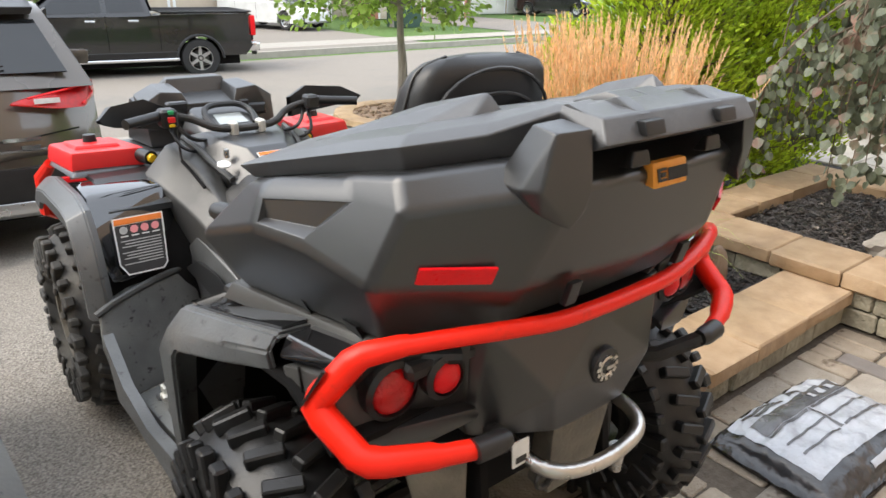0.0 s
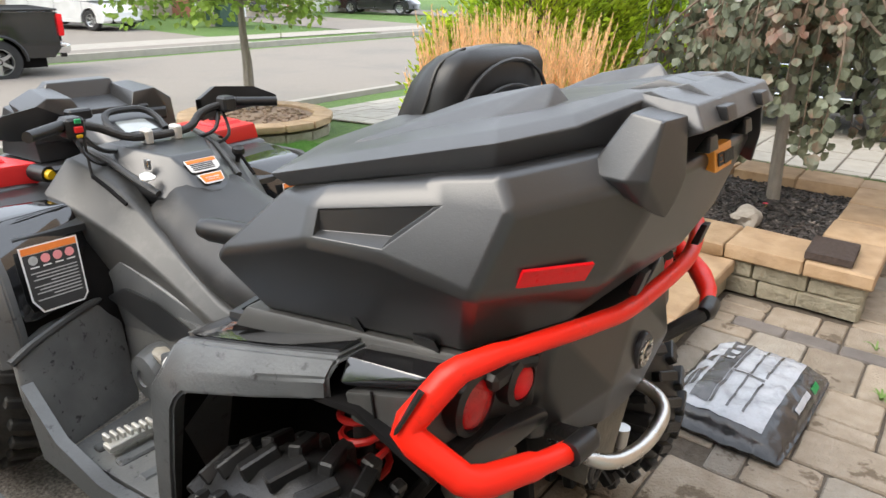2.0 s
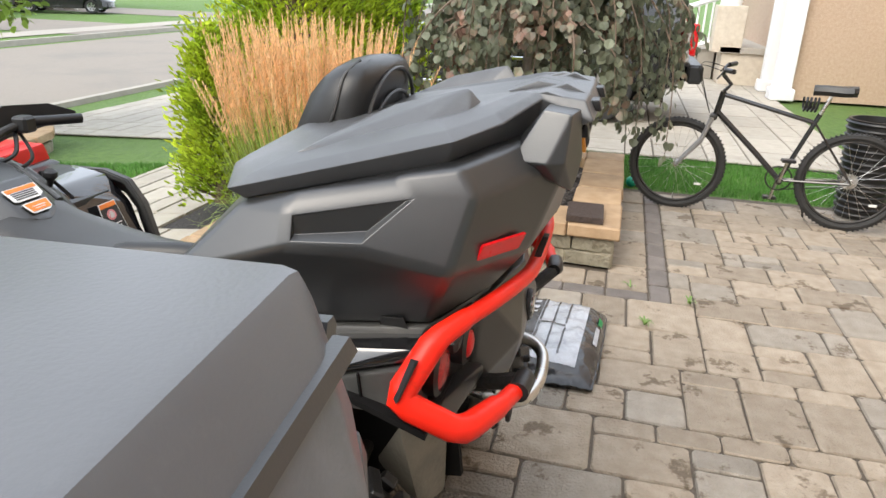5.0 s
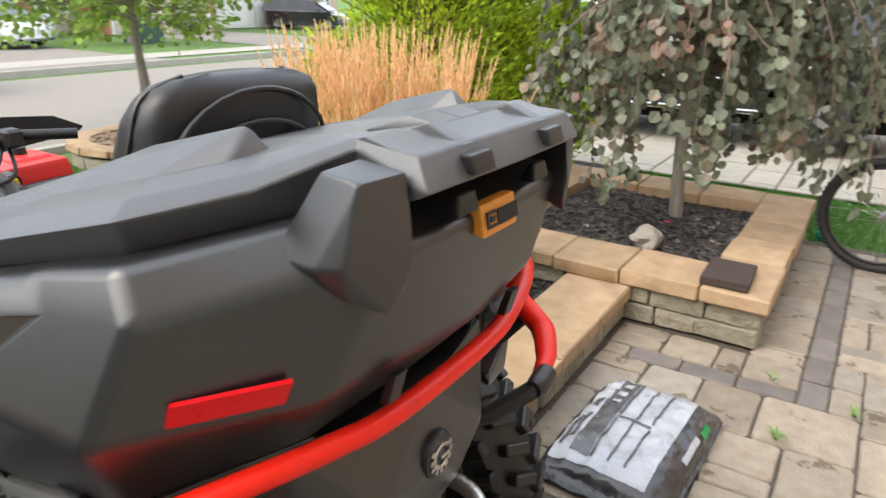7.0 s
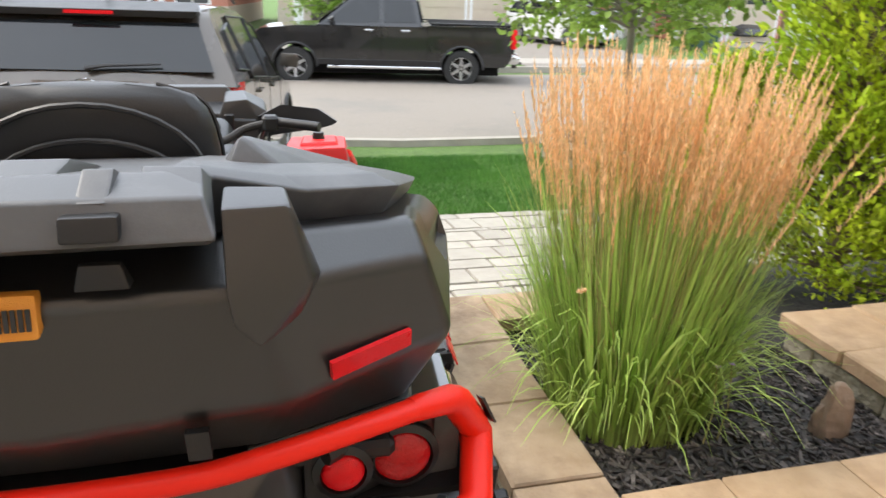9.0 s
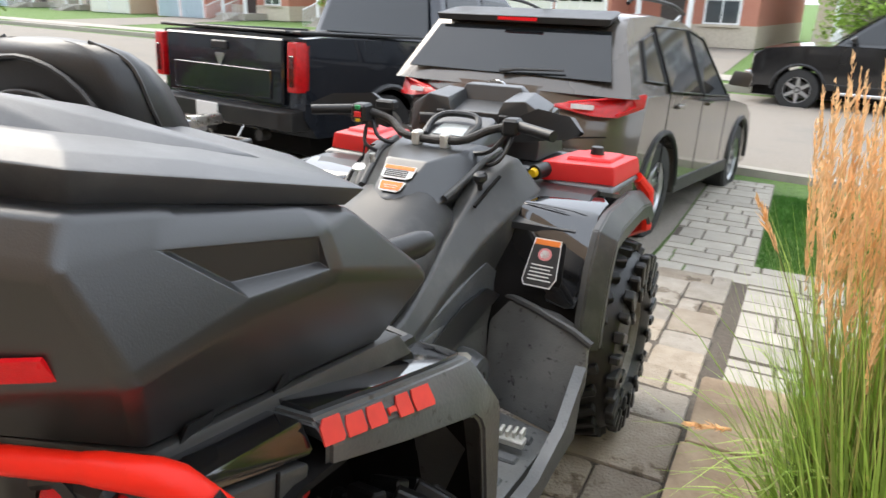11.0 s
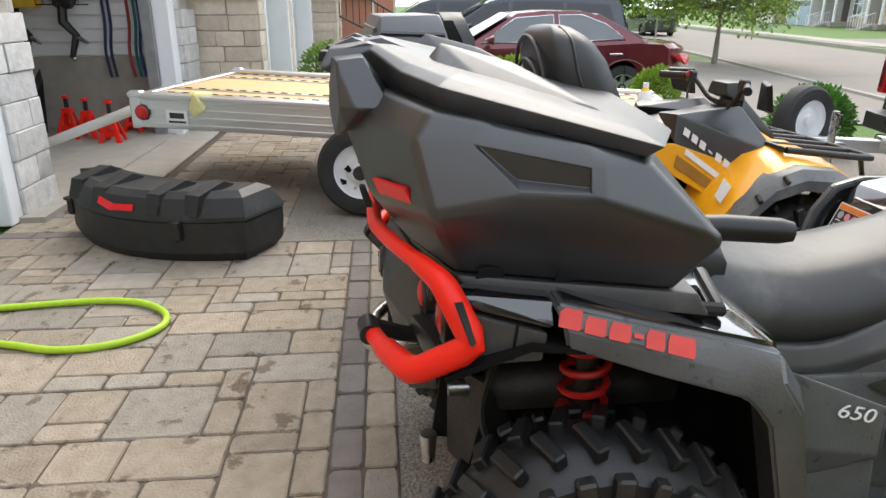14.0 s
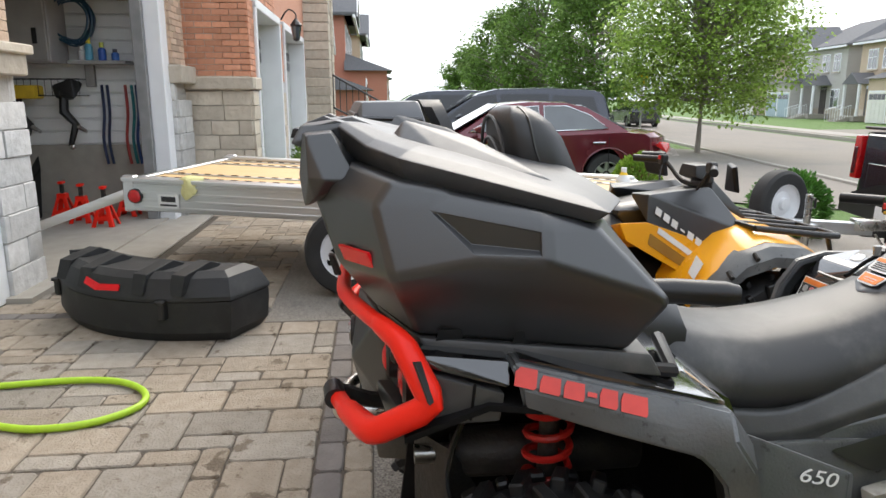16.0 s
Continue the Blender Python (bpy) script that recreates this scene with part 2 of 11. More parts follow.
vinyl = mat("seat_vinyl", (0.022, 0.022, 0.022), (0.033, 0.032, 0.031), rough=0.42, scale=5, bump=0.05, bscale=350, wear=(0.13, 0.125, 0.115), wscale=4, wlo=0.5, whi=0.85)
vinyl_soft = mat("backrest_vinyl", (0.013, 0.013, 0.013), (0.02, 0.02, 0.02), rough=0.4, scale=6, bump=0.05, bscale=300)
steel = mat("bare_steel", (0.52, 0.51, 0.49), (0.62, 0.61, 0.58), rough=0.28, metal=1.0, scale=14, bump=0.1, bscale=90, wear=(0.40, 0.38, 0.33), wscale=16, wlo=0.55, whi=0.75)
alu = mat("aluminium", (0.62, 0.63, 0.64), (0.72, 0.73, 0.74), rough=0.34, metal=1.0, scale=5, stretch=(1, 0.12, 6), bump=0.06, bscale=70)
alu_worn = mat("worn_aluminium", (0.55, 0.54, 0.5), (0.66, 0.65, 0.6), rough=0.5, metal=0.7, scale=30, bump=0.3, bscale=90)
dark_metal = mat("dark_metal", (0.03, 0.03, 0.03), (0.07, 0.065, 0.06), rough=0.55, metal=0.6, scale=15, bump=0.3, bscale=90)
muddy_metal = mat("muddy_metal", (0.14, 0.13, 0.11), (0.24, 0.22, 0.18), rough=0.7, metal=0.3, scale=12, bump=0.4, bscale=80)
spring_red = mat("red_spring", (0.62, 0.02, 0.015), (0.5, 0.02, 0.015), rough=0.4, scale=20)
orange_plate = mat("orange_nameplate", (0.85, 0.36, 0.045), (0.78, 0.3, 0.035), rough=0.4, scale=40, bump=0.4, bscale=700)
sticker_white = mat("white_sticker", (0.78, 0.78, 0.76), (0.7, 0.7, 0.68), rough=0.6, scale=40)
sticker_orange = mat("orange_sticker", (0.82, 0.22, 0.03), (0.75, 0.2, 0.03), rough=0.6, scale=40)
sticker_black = mat("black_sticker", (0.02, 0.02, 0.02), (0.03, 0.03, 0.03), rough=0.6, scale=40)
sticker_pink = mat("pink_symbol", (0.75, 0.28, 0.28), (0.7, 0.24, 0.25), rough=0.6, scale=60)
sticker_grey = mat("grey_print", (0.45, 0.45, 0.44), (0.35, 0.35, 0.34), rough=0.6, scale=60)
decal_red = mat("red_decal", (0.72, 0.06, 0.045), (0.62, 0.05, 0.04), rough=0.4, scale=40)
yellow_plastic = mat("yellow_plastic", (0.88, 0.40, 0.008), (0.80, 0.35, 0.006), rough=0.3, scale=4, coat=0.3)
grey_flare = mat("scuffed_grey_plastic", (0.085, 0.088, 0.088), (0.155, 0.157, 0.150), rough=0.42, scale=7, bump=0.15, bscale=160, wear=(0.022, 0.022, 0.022), wscale=38, wlo=0.60, whi=0.67)
yellow_cap = mat("yellow_cap", (0.85, 0.55, 0.01), (0.75, 0.48, 0.01), rough=0.4, scale=20)
glass_dark = mat("tinted_glass", (0.012, 0.014, 0.015), (0.016, 0.018, 0.02), rough=0.04, scale=3, coat=0.3, spec=0.5)
glass_mid = mat("window_glass", (0.05, 0.06, 0.065), (0.07, 0.08, 0.085), rough=0.03, scale=2, coat=1.0, spec=0.8)
chrome = mat("chrome", (0.75, 0.76, 0.77), (0.68, 0.69, 0.7), rough=0.08, metal=1.0, scale=5)
rim_silver = mat("silver_rim", (0.55, 0.56, 0.57), (0.48, 0.49, 0.5), rough=0.3, metal=0.85, scale=8)
white_paint = mat("white_trim_paint", (0.80, 0.81, 0.82), (0.74, 0.75, 0.76), rough=0.4, scale=3, bump=0.08, bscale=40)
white_rim = mat("white_steel_rim", (0.78, 0.79, 0.80), (0.7, 0.71, 0.72), rough=0.35, scale=9)
black_trim = mat("black_trim", (0.009, 0.009, 0.0095), (0.016, 0.016, 0.0165), rough=0.4, scale=10, bump=0.04, bscale=200)
green_button = mat("green_button", (0.02, 0.35, 0.12), (0.02, 0.3, 0.1), rough=0.4)

# ---------------------------------------------------------------- ground
def gz(y):
    """Height of the sloping ground between the house and the street."""
    if y < 1.5:
        return 0.0
    if y < 4.3:
        return -0.10 * (y - 1.5)
    if y < 7.5:
        return -0.28 - 0.05 * (y - 4.3)
    if y < 16.0:
        return -0.44 - 0.012 * (y - 7.5)
    return -0.50


asphalt = mat("driveway_asphalt", (0.10, 0.088, 0.072), (0.38, 0.34, 0.29), rough=0.8, scale=110, bump=1.2, bscale=95, wear=(0.07, 0.064, 0.057), wscale=1.2, wlo=0.55, whi=0.8)
road_m = mat("worn_road_asphalt", (0.205, 0.180, 0.152), (0.25, 0.222, 0.19), rough=0.9, scale=30, bump=0.4, bscale=60, wear=(0.19, 0.175, 0.155), wscale=0.5, wlo=0.5, whi=0.7)
concrete = mat("pale_concrete", (0.31, 0.285, 0.245), (0.37, 0.342, 0.295), rough=0.85, scale=6, bump=0.2, bscale=60, wear=(0.28, 0.265, 0.235), wscale=2, wlo=0.55, whi=0.75)
lawn_m = mat("lawn", (0.070, 0.135, 0.026), (0.125, 0.215, 0.048), rough=0.9, scale=14, bump=1.5, bscale=140, wear=(0.12, 0.2, 0.05), wscale=0.9, wlo=0.5, whi=0.8)
sand = mat("joint_sand", (0.07, 0.056, 0.042), (0.12, 0.10, 0.078), rough=0.95, scale=40, bump=0.6, bscale=120)


def bend(x):
    """How far the street lies back at x: it runs straight to the right and drifts away to the left."""
    return -0.15 * (x - 2.0) if x < 2.0 else 0.03 * (x - 2.0)


def gxy(x, y):
    """Ground height with the street lying a little askew to the house."""
    return gz(y - bend(x))


def ground_sheet(x0, x1, vs, dz, straight=None):
    """A strip between lines that run along the street."""
    bm = bmesh.new()
    xs = [x0, 2.0, x1] if x0 < 2.0 < x1 else [x0, x1]
    rows = [[bm.verts.new((x, (v if straight is not None and v <= straight else v + bend(x)), gz(v) + dz)) for x in xs] for v in vs]
    for a, b in zip(rows, rows[1:]):
        for i in range(len(xs) - 1):
            bm.faces.new((a[i], a[i + 1], b[i + 1], b[i]))
    return bm


solid("ground", ground_sheet(-400, 400, [-400, -60, -8.0, 1.5, 4.3, 7.5, 16.0, 17.5, 500], -0.04), lawn_m, "wide grassy suburban ground sloping gently to the street", "ground", kind="structure")
dw = bmesh.new()
for x0, x1 in ((-2.62, 0.30),):
    bm_add(dw, ground_sheet(x0, x1, [-0.64, 1.5, 4.3, 7.6], -0.012, straight=1.4))
bm_add(dw, ground_sheet(-7.2, -2.62, [-1.35, 1.5, 4.3, 7.6], -0.012, straight=1.4))
solid("driveway", dw, asphalt, "coarse dark asphalt driveway with exposed gravel", "driveway", kind="structure")
solid("driveway", ground_sheet(-22, -8.4, [-1.9, 1.5, 4.3, 7.6], -0.014, straight=1.4), road_m, "pale grey neighbouring driveway", "driveway", kind="structure")
solid("road", ground_sheet(-300, 300, [7.5, 15.95], 0.0), road_m, "pale worn asphalt street with faint cracks", "road", kind="structure")


def kerb(x0, x1, v, h):
    rings = []
    for x in ((x0, 2.0, x1) if x0 < 2.0 < x1 else (x0, x1)):
        y = v + bend(x)
        rings.append([(x, y - 0.09, gz(v) - 0.1), (x, y + 0.09, gz(v) - 0.1), (x, y + 0.09, gz(v) + h), (x, y - 0.06, gz(v) + h)])
    return b_loft(rings)


solid("kerb", kerb(-300, 300, 16.0, 0.12), concrete, "pale concrete kerb along the far side of the street", "kerb", kind="structure")
solid("kerb", kerb(0.4, 90, 7.45, 0.05), concrete, "low concrete kerb along the near side of the street", "kerb", kind="structure")
solid("kerb", kerb(-90, -7.4, 7.45, 0.05), concrete, "low concrete kerb along the near side of the street", "kerb", kind="structure")
solid("sidewalk", ground_sheet(-250, 250, [18.1, 19.6], -0.015), concrete, "pale concrete sidewalk across the street", "sidewalk", kind="structure")
for x0, x1 in ((7.5, 13.5), (20, 26), (-7, -1), (-22, -15), (-38, -31), (33, 39)):
    solid("driveway", ground_sheet(x0, x1, [16.1, 34], -0.02), road_m, "pale grey driveway across the street", "driveway", kind="structure")

# ---------------------------------------------------------------- wheels
def tyre_mesh(r, w, n=40, rim_r=0.17):
    """The round-shouldered carcass of an off-road tyre about the x axis."""
    h = w / 2
    return b_lathe([(rim_r, -h * 0.8), (rim_r + 0.03, -h), (r - 0.13, -h * 1.02), (r - 0.065, -h * 0.86), (r - 0.026, -h * 0.4), (r - 0.016, 0),
                    (r - 0.026, h * 0.4), (r - 0.065, h * 0.86), (r - 0.13, h * 1.02), (rim_r + 0.03, h), (rim_r, h * 0.8)], n)


def add_lugs(tyre, at, r, w, material, lug=0.032, count=27):
    """Staggered mud lugs round a tyre: slanted bars, shoulder blocks and side knobs, each a piece of its own."""
    h = w / 2
    for side in (-1, 1):
        bar = b_box(side * h * 0.36, 0, r - 0.010, h * 0.66, 0.028, lug, bevel=0.004)
        moved(bar, Matrix.Rotation(side * 0.38, 4, "Z") @ Matrix.Translation((0, 0, r)) @ Matrix.Rotation(side * 0.22, 4, "Y") @ Matrix.Translation((0, 0, -r)))
        kinds = [(finish(bar, "lug", material), 0.0, 1),
                 (finish(b_box(side * h * 0.93, 0, r - 0.080, h * 0.26, 0.036, 0.080, bevel=0.005), "lug", material), 0.05, 2),
                 (finish(b_box(side * h * 0.93, 0, r - 0.070, h * 0.26, 0.026, 0.055, bevel=0.005), "lug", material), 0.05, -2),
                 (finish(b_box(side * h * 1.04, 0, r - 0.14, h * 0.10, 0.028, 0.05, bevel=0.005), "lug", material), 0.16, 2)]
        for k in range(count):
            a = 2 * math.pi * k / count + (math.pi / count if side > 0 else 0)
            for me, turn, which in kinds:
                if which == 1 or (which == 2) == (k % 2 == 0):
                    ob = new("lug", me)
                    ob.parent = tyre
                    ob.matrix_basis = at @ Matrix.Rotation(a + turn, 4, "X")


def rim_mesh(r, w, spokes, width=0.045, depth=0.03, out=1):
    """A spoked rim about the x axis, face towards out."""
    h = w / 2
    bm = b_lathe([(r, -h), (r + 0.008, -h), (r + 0.008, h), (r, h), (r - 0.02, h * 0.8), (r - 0.02, -h), (r, -h)], 32)
    for k in range(spokes):
        a = 2 * math.pi * k / spokes
        sp = b_hull([(out * h * 0.75, -width / 2, r - 0.015), (out * h * 0.75, width / 2, r - 0.015), (out * h * 0.45, width * 0.7, 0.03), (out * h * 0.45, -width * 0.7, 0.03),
                     (out * (h * 0.75 - depth), -width / 2, r - 0.015), (out * (h * 0.75 - depth), width / 2, r - 0.015), (out * (h * 0.3 - depth), width * 0.7, 0.03), (out * (h * 0.3 - depth), -width * 0.7, 0.03)], bevel=0.004, seg=1)
        bm_add(bm, sp, Matrix.Rotation(a, 4, "X"))
    bm_add(bm, b_cyl((out * h * 0.1, 0, 0), (out * h * 0.62, 0, 0), 0.045, 0.035, 14))
    return bm


def quad_wheel(parent, x, y, r, w, rim_mat, tyre_mat, out, spokes=5):
    wheel = part("wheel", b_cyl((x - 0.05, y, r), (x + 0.05, y, r), 0.05, n=14), dark_metal, parent)
    tyre = part("tyre", moved(tyre_mesh(r, w), Matrix.Translation((x, y, r))), tyre_mat, parent, "knobbly mud tyre")
    add_lugs(tyre, Matrix.Translation((x, y, r)), r, w, tyre_mat)
    part("rim", moved(rim_mesh(0.165, w * 0.8, spokes, out=out), Matrix.Translation((x, y, r))), rim_mat, wheel)
    return wheel


# ---------------------------------------------------------------- black four-wheeler
atv = thing("atv", (0, 0.45, 0), "black two-seat all-terrain vehicle with red bumper bars, wet and muddy", "atv")
R_A, F_A = -0.27, 1.20
TR = 0.345
for sx in (-1, 1):
    quad_wheel(atv, sx * 0.525, R_A, TR, 0.235, dark_metal, rubber, sx)
    quad_wheel(atv, sx * 0.535, F_A, TR, 0.25, muddy_metal, rubber_dusty if sx < 0 else rubber, sx)

part("chassis", b_hull([(0.2, -0.45, 0.42), (0.24, 0.1, 0.3), (0.24, 1.3, 0.3), (0.2, 1.45, 0.5), (0.16, 1.35, 0.72), (0.15, 0.2, 0.68), (0.2, -0.45, 0.66)], bevel=0.02, mirror=True), shade_black, atv)


# axles, arms and springs
def coil(c0, c1, r, wire, turns, n=14):
    a, b = Vector(c0), Vector(c1)
    d = (b - a).normalized()
    u = d.cross(Vector((0, 1, 0))).normalized()
    v = d.cross(u)
    m = int(turns * n)
    return b_tube([a + (b - a) * k / m + (u * math.cos(2 * math.pi * k / n) + v * math.sin(2 * math.pi * k / n)) * r for k in range(m + 1)], wire, n=7)


for sx in (-1, 1):
    part("axle", b_cyl((sx * 0.12, R_A, TR), (sx * 0.42, R_A, TR), 0.03, n=10), dark_metal, atv)
    part("suspension_arm", b_tube([(sx * 0.16, R_A - 0.06, 0.33), (sx * 0.40, R_A - 0.04, 0.30), (sx * 0.42, R_A + 0.1, 0.30), (sx * 0.2, R_A + 0.38, 0.33)], 0.022, n=8), dark_metal, atv)
    part("suspension_arm", b_tube([(sx * 0.16, R_A - 0.05, 0.50), (sx * 0.38, R_A - 0.06, 0.47), (sx * 0.40, R_A + 0.02, 0.42)], 0.018, n=8), dark_metal, atv)
    part("suspension_arm", b_tube([(sx * 0.16, F_A - 0.12, 0.36), (sx * 0.42, F_A, 0.31), (sx * 0.16, F_A + 0.14, 0.36)], 0.02, n=8), dark_metal, atv)
    shock = part("shock_absorber", b_cyl((sx * 0.35, -0.25, 0.42), (sx * 0.37, -0.245, 0.84), 0.022, n=12), dark_metal, atv)
    part("coil_spring", coil((sx * 0.355, -0.25, 0.55), (sx * 0.365, -0.245, 0.81), 0.046, 0.008, 5.5), spring_red, shock, "bright red coil spring")
    part("wheel_hub", b_cyl((sx * 0.36, R_A, TR), (sx * 0.46, R_A, TR), 0.085, 0.06, 18), muddy_metal, atv)
    part("knuckle", b_hull([(sx * 0.36, R_A - 0.05, 0.22), (sx * 0.42, R_A + 0.06, 0.22), (sx * 0.38, R_A - 0.06, 0.5), (sx * 0.42, R_A + 0.05, 0.52), (sx * 0.33, R_A, 0.35)], bevel=0.012), dark_metal, atv)
part("muffler", b_tube([(0.26, -0.02, 0.60), (0.27, -0.15, 0.62), (0.27, -0.40, 0.62), (0.27, -0.44, 0.62)], [0.04, 0.055, 0.055, 0.04], n=16), dark_metal, atv, "dark exhaust muffler")
part("exhaust_tip", b_cyl((0.27, -0.42, 0.62), (0.27, -0.52, 0.62), 0.022, n=14), steel, atv)
part("brake_line", b_tube(smooth_path([(0.3, -0.4, 0.75), (0.36, -0.46, 0.62), (0.40, -0.42, 0.5), (0.42, -0.33, 0.42)]), 0.007, n=6), black_trim, atv)
part("swing_bracket", b_hull([(0.22, -0.52, 0.42), (0.30, -0.48, 0.42), (0.22, -0.52, 0.66), (0.34, -0.44, 0.66), (0.26, -0.36, 0.5)], bevel=0.01), dark_metal, atv)
part("swing_bracket", b_hull([(-0.22, -0.52, 0.42), (-0.30, -0.48, 0.42), (-0.22, -0.52, 0.66), (-0.34, -0.44, 0.66), (-0.26, -0.36, 0.5)], bevel=0.01), muddy_metal, atv)


# rear fenders: deck, raised wheel flare with a down-turned front edge, and inner liner
def rear_flare():
    """Faceted channel over the rear wheel: flat top, slanting outer face, square corner and a leg down to the footwell."""
    outer = [
        [(0.42, -0.360, 0.922), (0.530, -0.360, 0.927), (0.548, -0.350, 0.890), (0.536, -0.338, 0.842)],
        [(0.42, -0.200, 0.890), (0.550, -0.205, 0.893), (0.574, -0.203, 0.852), (0.580, -0.200, 0.810)],
        [(0.42, -0.035, 0.856), (0.574, -0.045, 0.862), (0.606, -0.045, 0.818), (0.621, -0.050, 0.778)],
        [(0.42, 0.030, 0.832), (0.570, 0.030, 0.838), (0.612, 0.020, 0.800), (0.620, -0.024, 0.752)],
        [(0.42, 0.066, 0.770), (0.568, 0.074, 0.775), (0.624, 0.056, 0.745), (0.614, 0.004, 0.715)],
        [(0.42, 0.115, 0.560), (0.560, 0.124, 0.560), (0.610, 0.105, 0.550), (0.604, 0.052, 0.540)],
        [(0.42, 0.165, 0.345), (0.545, 0.175, 0.345), (0.590, 0.158, 0.340), (0.586, 0.108, 0.335)]]
    rings = []
    for k, ring in enumerate(outer):
        dy, dz = (0.0, -0.014) if k < 3 else ((-0.012, -0.012) if k == 3 else (-0.016, 0.0))
        inner = [(x - (0.013 if i > 1 else 0.0), y + (dy if i < 2 else 0.0), z + (dz if i < 2 else 0.0)) for i, (x, y, z) in enumerate(ring)]
        rings.append(ring + inner[::-1])
    return b_loft(rings)


for sx in (-1, 1):
    bm = rear_flare()
    bmesh.ops.bevel(bm, geom=[e for e in bm.edges if e.calc_face_angle(0) > radians(30)], offset=0.006, segments=2, affect="EDGES", clamp_overlap=True)
    part("rear_fender_flare", bm if sx > 0 else flip(bm), plastic_mud, atv, "scuffed grey-black wheel flare")
    top = b_loft([[(sx * 0.16, y, z), (sx * 0.43, y, z - 0.006), (sx * 0.43, y, z - 0.03), (sx * 0.16, y, z - 0.03)] for y, z in ((-0.52, 0.875), (-0.42, 0.912), (-0.2, 0.905), (0.0, 0.862), (0.10, 0.80), (0.16, 0.66))])
    part("rear_fender_deck", top, gloss_black, atv, "glossy black fender top, wet")
    cap = b_loft([[(sx * 0.385, y, z + 0.001), (sx * (xe - 0.04), y, z + 0.006), (sx * xe, y, z + 0.005), (sx * xe, y, z - 0.004), (sx * 0.385, y, z - 0.006)] for xe, y, z in ((0.515, -0.345, 0.924), (0.528, -0.26, 0.908), (0.538, -0.205, 0.896), (0.553, -0.10, 0.875), (0.560, -0.045, 0.864), (0.558, 0.0, 0.852), (0.550, 0.024, 0.842))])
    part("fender_top_panel", cap, gloss_black, atv, "glossy wet black strip along the fender top")
    # liner and inner wall carry the wheel-well shade in their near-black colour
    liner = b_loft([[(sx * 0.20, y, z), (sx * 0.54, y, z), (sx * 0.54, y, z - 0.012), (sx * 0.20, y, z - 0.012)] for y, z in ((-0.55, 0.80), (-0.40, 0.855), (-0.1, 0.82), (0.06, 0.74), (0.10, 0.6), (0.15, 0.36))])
    part("wheel_arch_liner", liner, shade_black, atv)
    part("inner_wall", b_prism([(-0.55, 0.45), (0.16, 0.34), (0.12, 0.78), (-0.1, 0.84), (-0.5, 0.84)], "x", sx * 0.18, sx * 0.20), shade_black, atv)
    # panels behind the flare, round the tail lamp
    part("rear_quarter_panel", b_hull([(sx * 0.514, -0.362, 0.924), (sx * 0.535, -0.362, 0.880), (sx * 0.497, -0.520, 0.936), (sx * 0.503, -0.515, 0.915), (sx * 0.40, -0.362, 0.922), (sx * 0.40, -0.545, 0.932), (sx * 0.42, -0.37, 0.87), (sx * 0.42, -0.53, 0.89)], bevel=0.006), gloss_black, atv, "glossy black quarter panel, wet")
    part("cover_panel", b_hull([(sx * 0.533, -0.372, 0.872), (sx * 0.525, -0.378, 0.815), (sx * 0.512, -0.510, 0.905), (sx * 0.505, -0.525, 0.80), (sx * 0.44, -0.38, 0.82), (sx * 0.43, -0.53, 0.80), (sx * 0.44, -0.5, 0.9), (sx * 0.45, -0.38, 0.87)], bevel=0.007), plastic_dusty, atv, "dull grey-black cover panel")
    part("panel_seam", b_tube([(sx * 0.526, -0.425, 0.89), (sx * 0.523, -0.432, 0.82)], 0.003, n=5), shade_black, atv)

# red maker's mark on the right flare, as plain shapes
def on_flare(v, u):
    """A point on the steep outer face: v runs forwards, u down from the top edge."""
    k = 0.02 + 0.72 * v
    y = -0.360 + 0.315 * k
    top_e = Vector((0.530 + 0.044 * k, y, 0.927 - 0.065 * k))
    low_e = Vector((0.548 + 0.058 * k, y, 0.890 - 0.072 * k))
    return top_e.lerp(low_e, u) + Vector((0.0018, 0, 0.0012))


for v0, v1, u0, u1, cut in ((0.0, 0.165, 0.08, 0.94, 0.035), (0.19, 0.345, 0.24, 0.94, 0.02), (0.37, 0.525, 0.24, 0.94, 0.02), (0.545, 0.615, 0.50, 0.68, 0.0), (0.64, 0.775, 0.24, 0.94, 0.02), (0.80, 1.0, 0.24, 0.94, 0.02)):
    slant = -0.03
    outline = [(v0 + cut, u0), (v1, u0), (v1, u1 - 0.12), (v1 - cut * 0.6, u1), (v0, u1), (v0, u0 + 0.25)]
    part("maker_mark", b_plate([on_flare(v + slant * u, u) for v, u in outline][::-1], 0.003), decal_red, atv, "red decal shape")

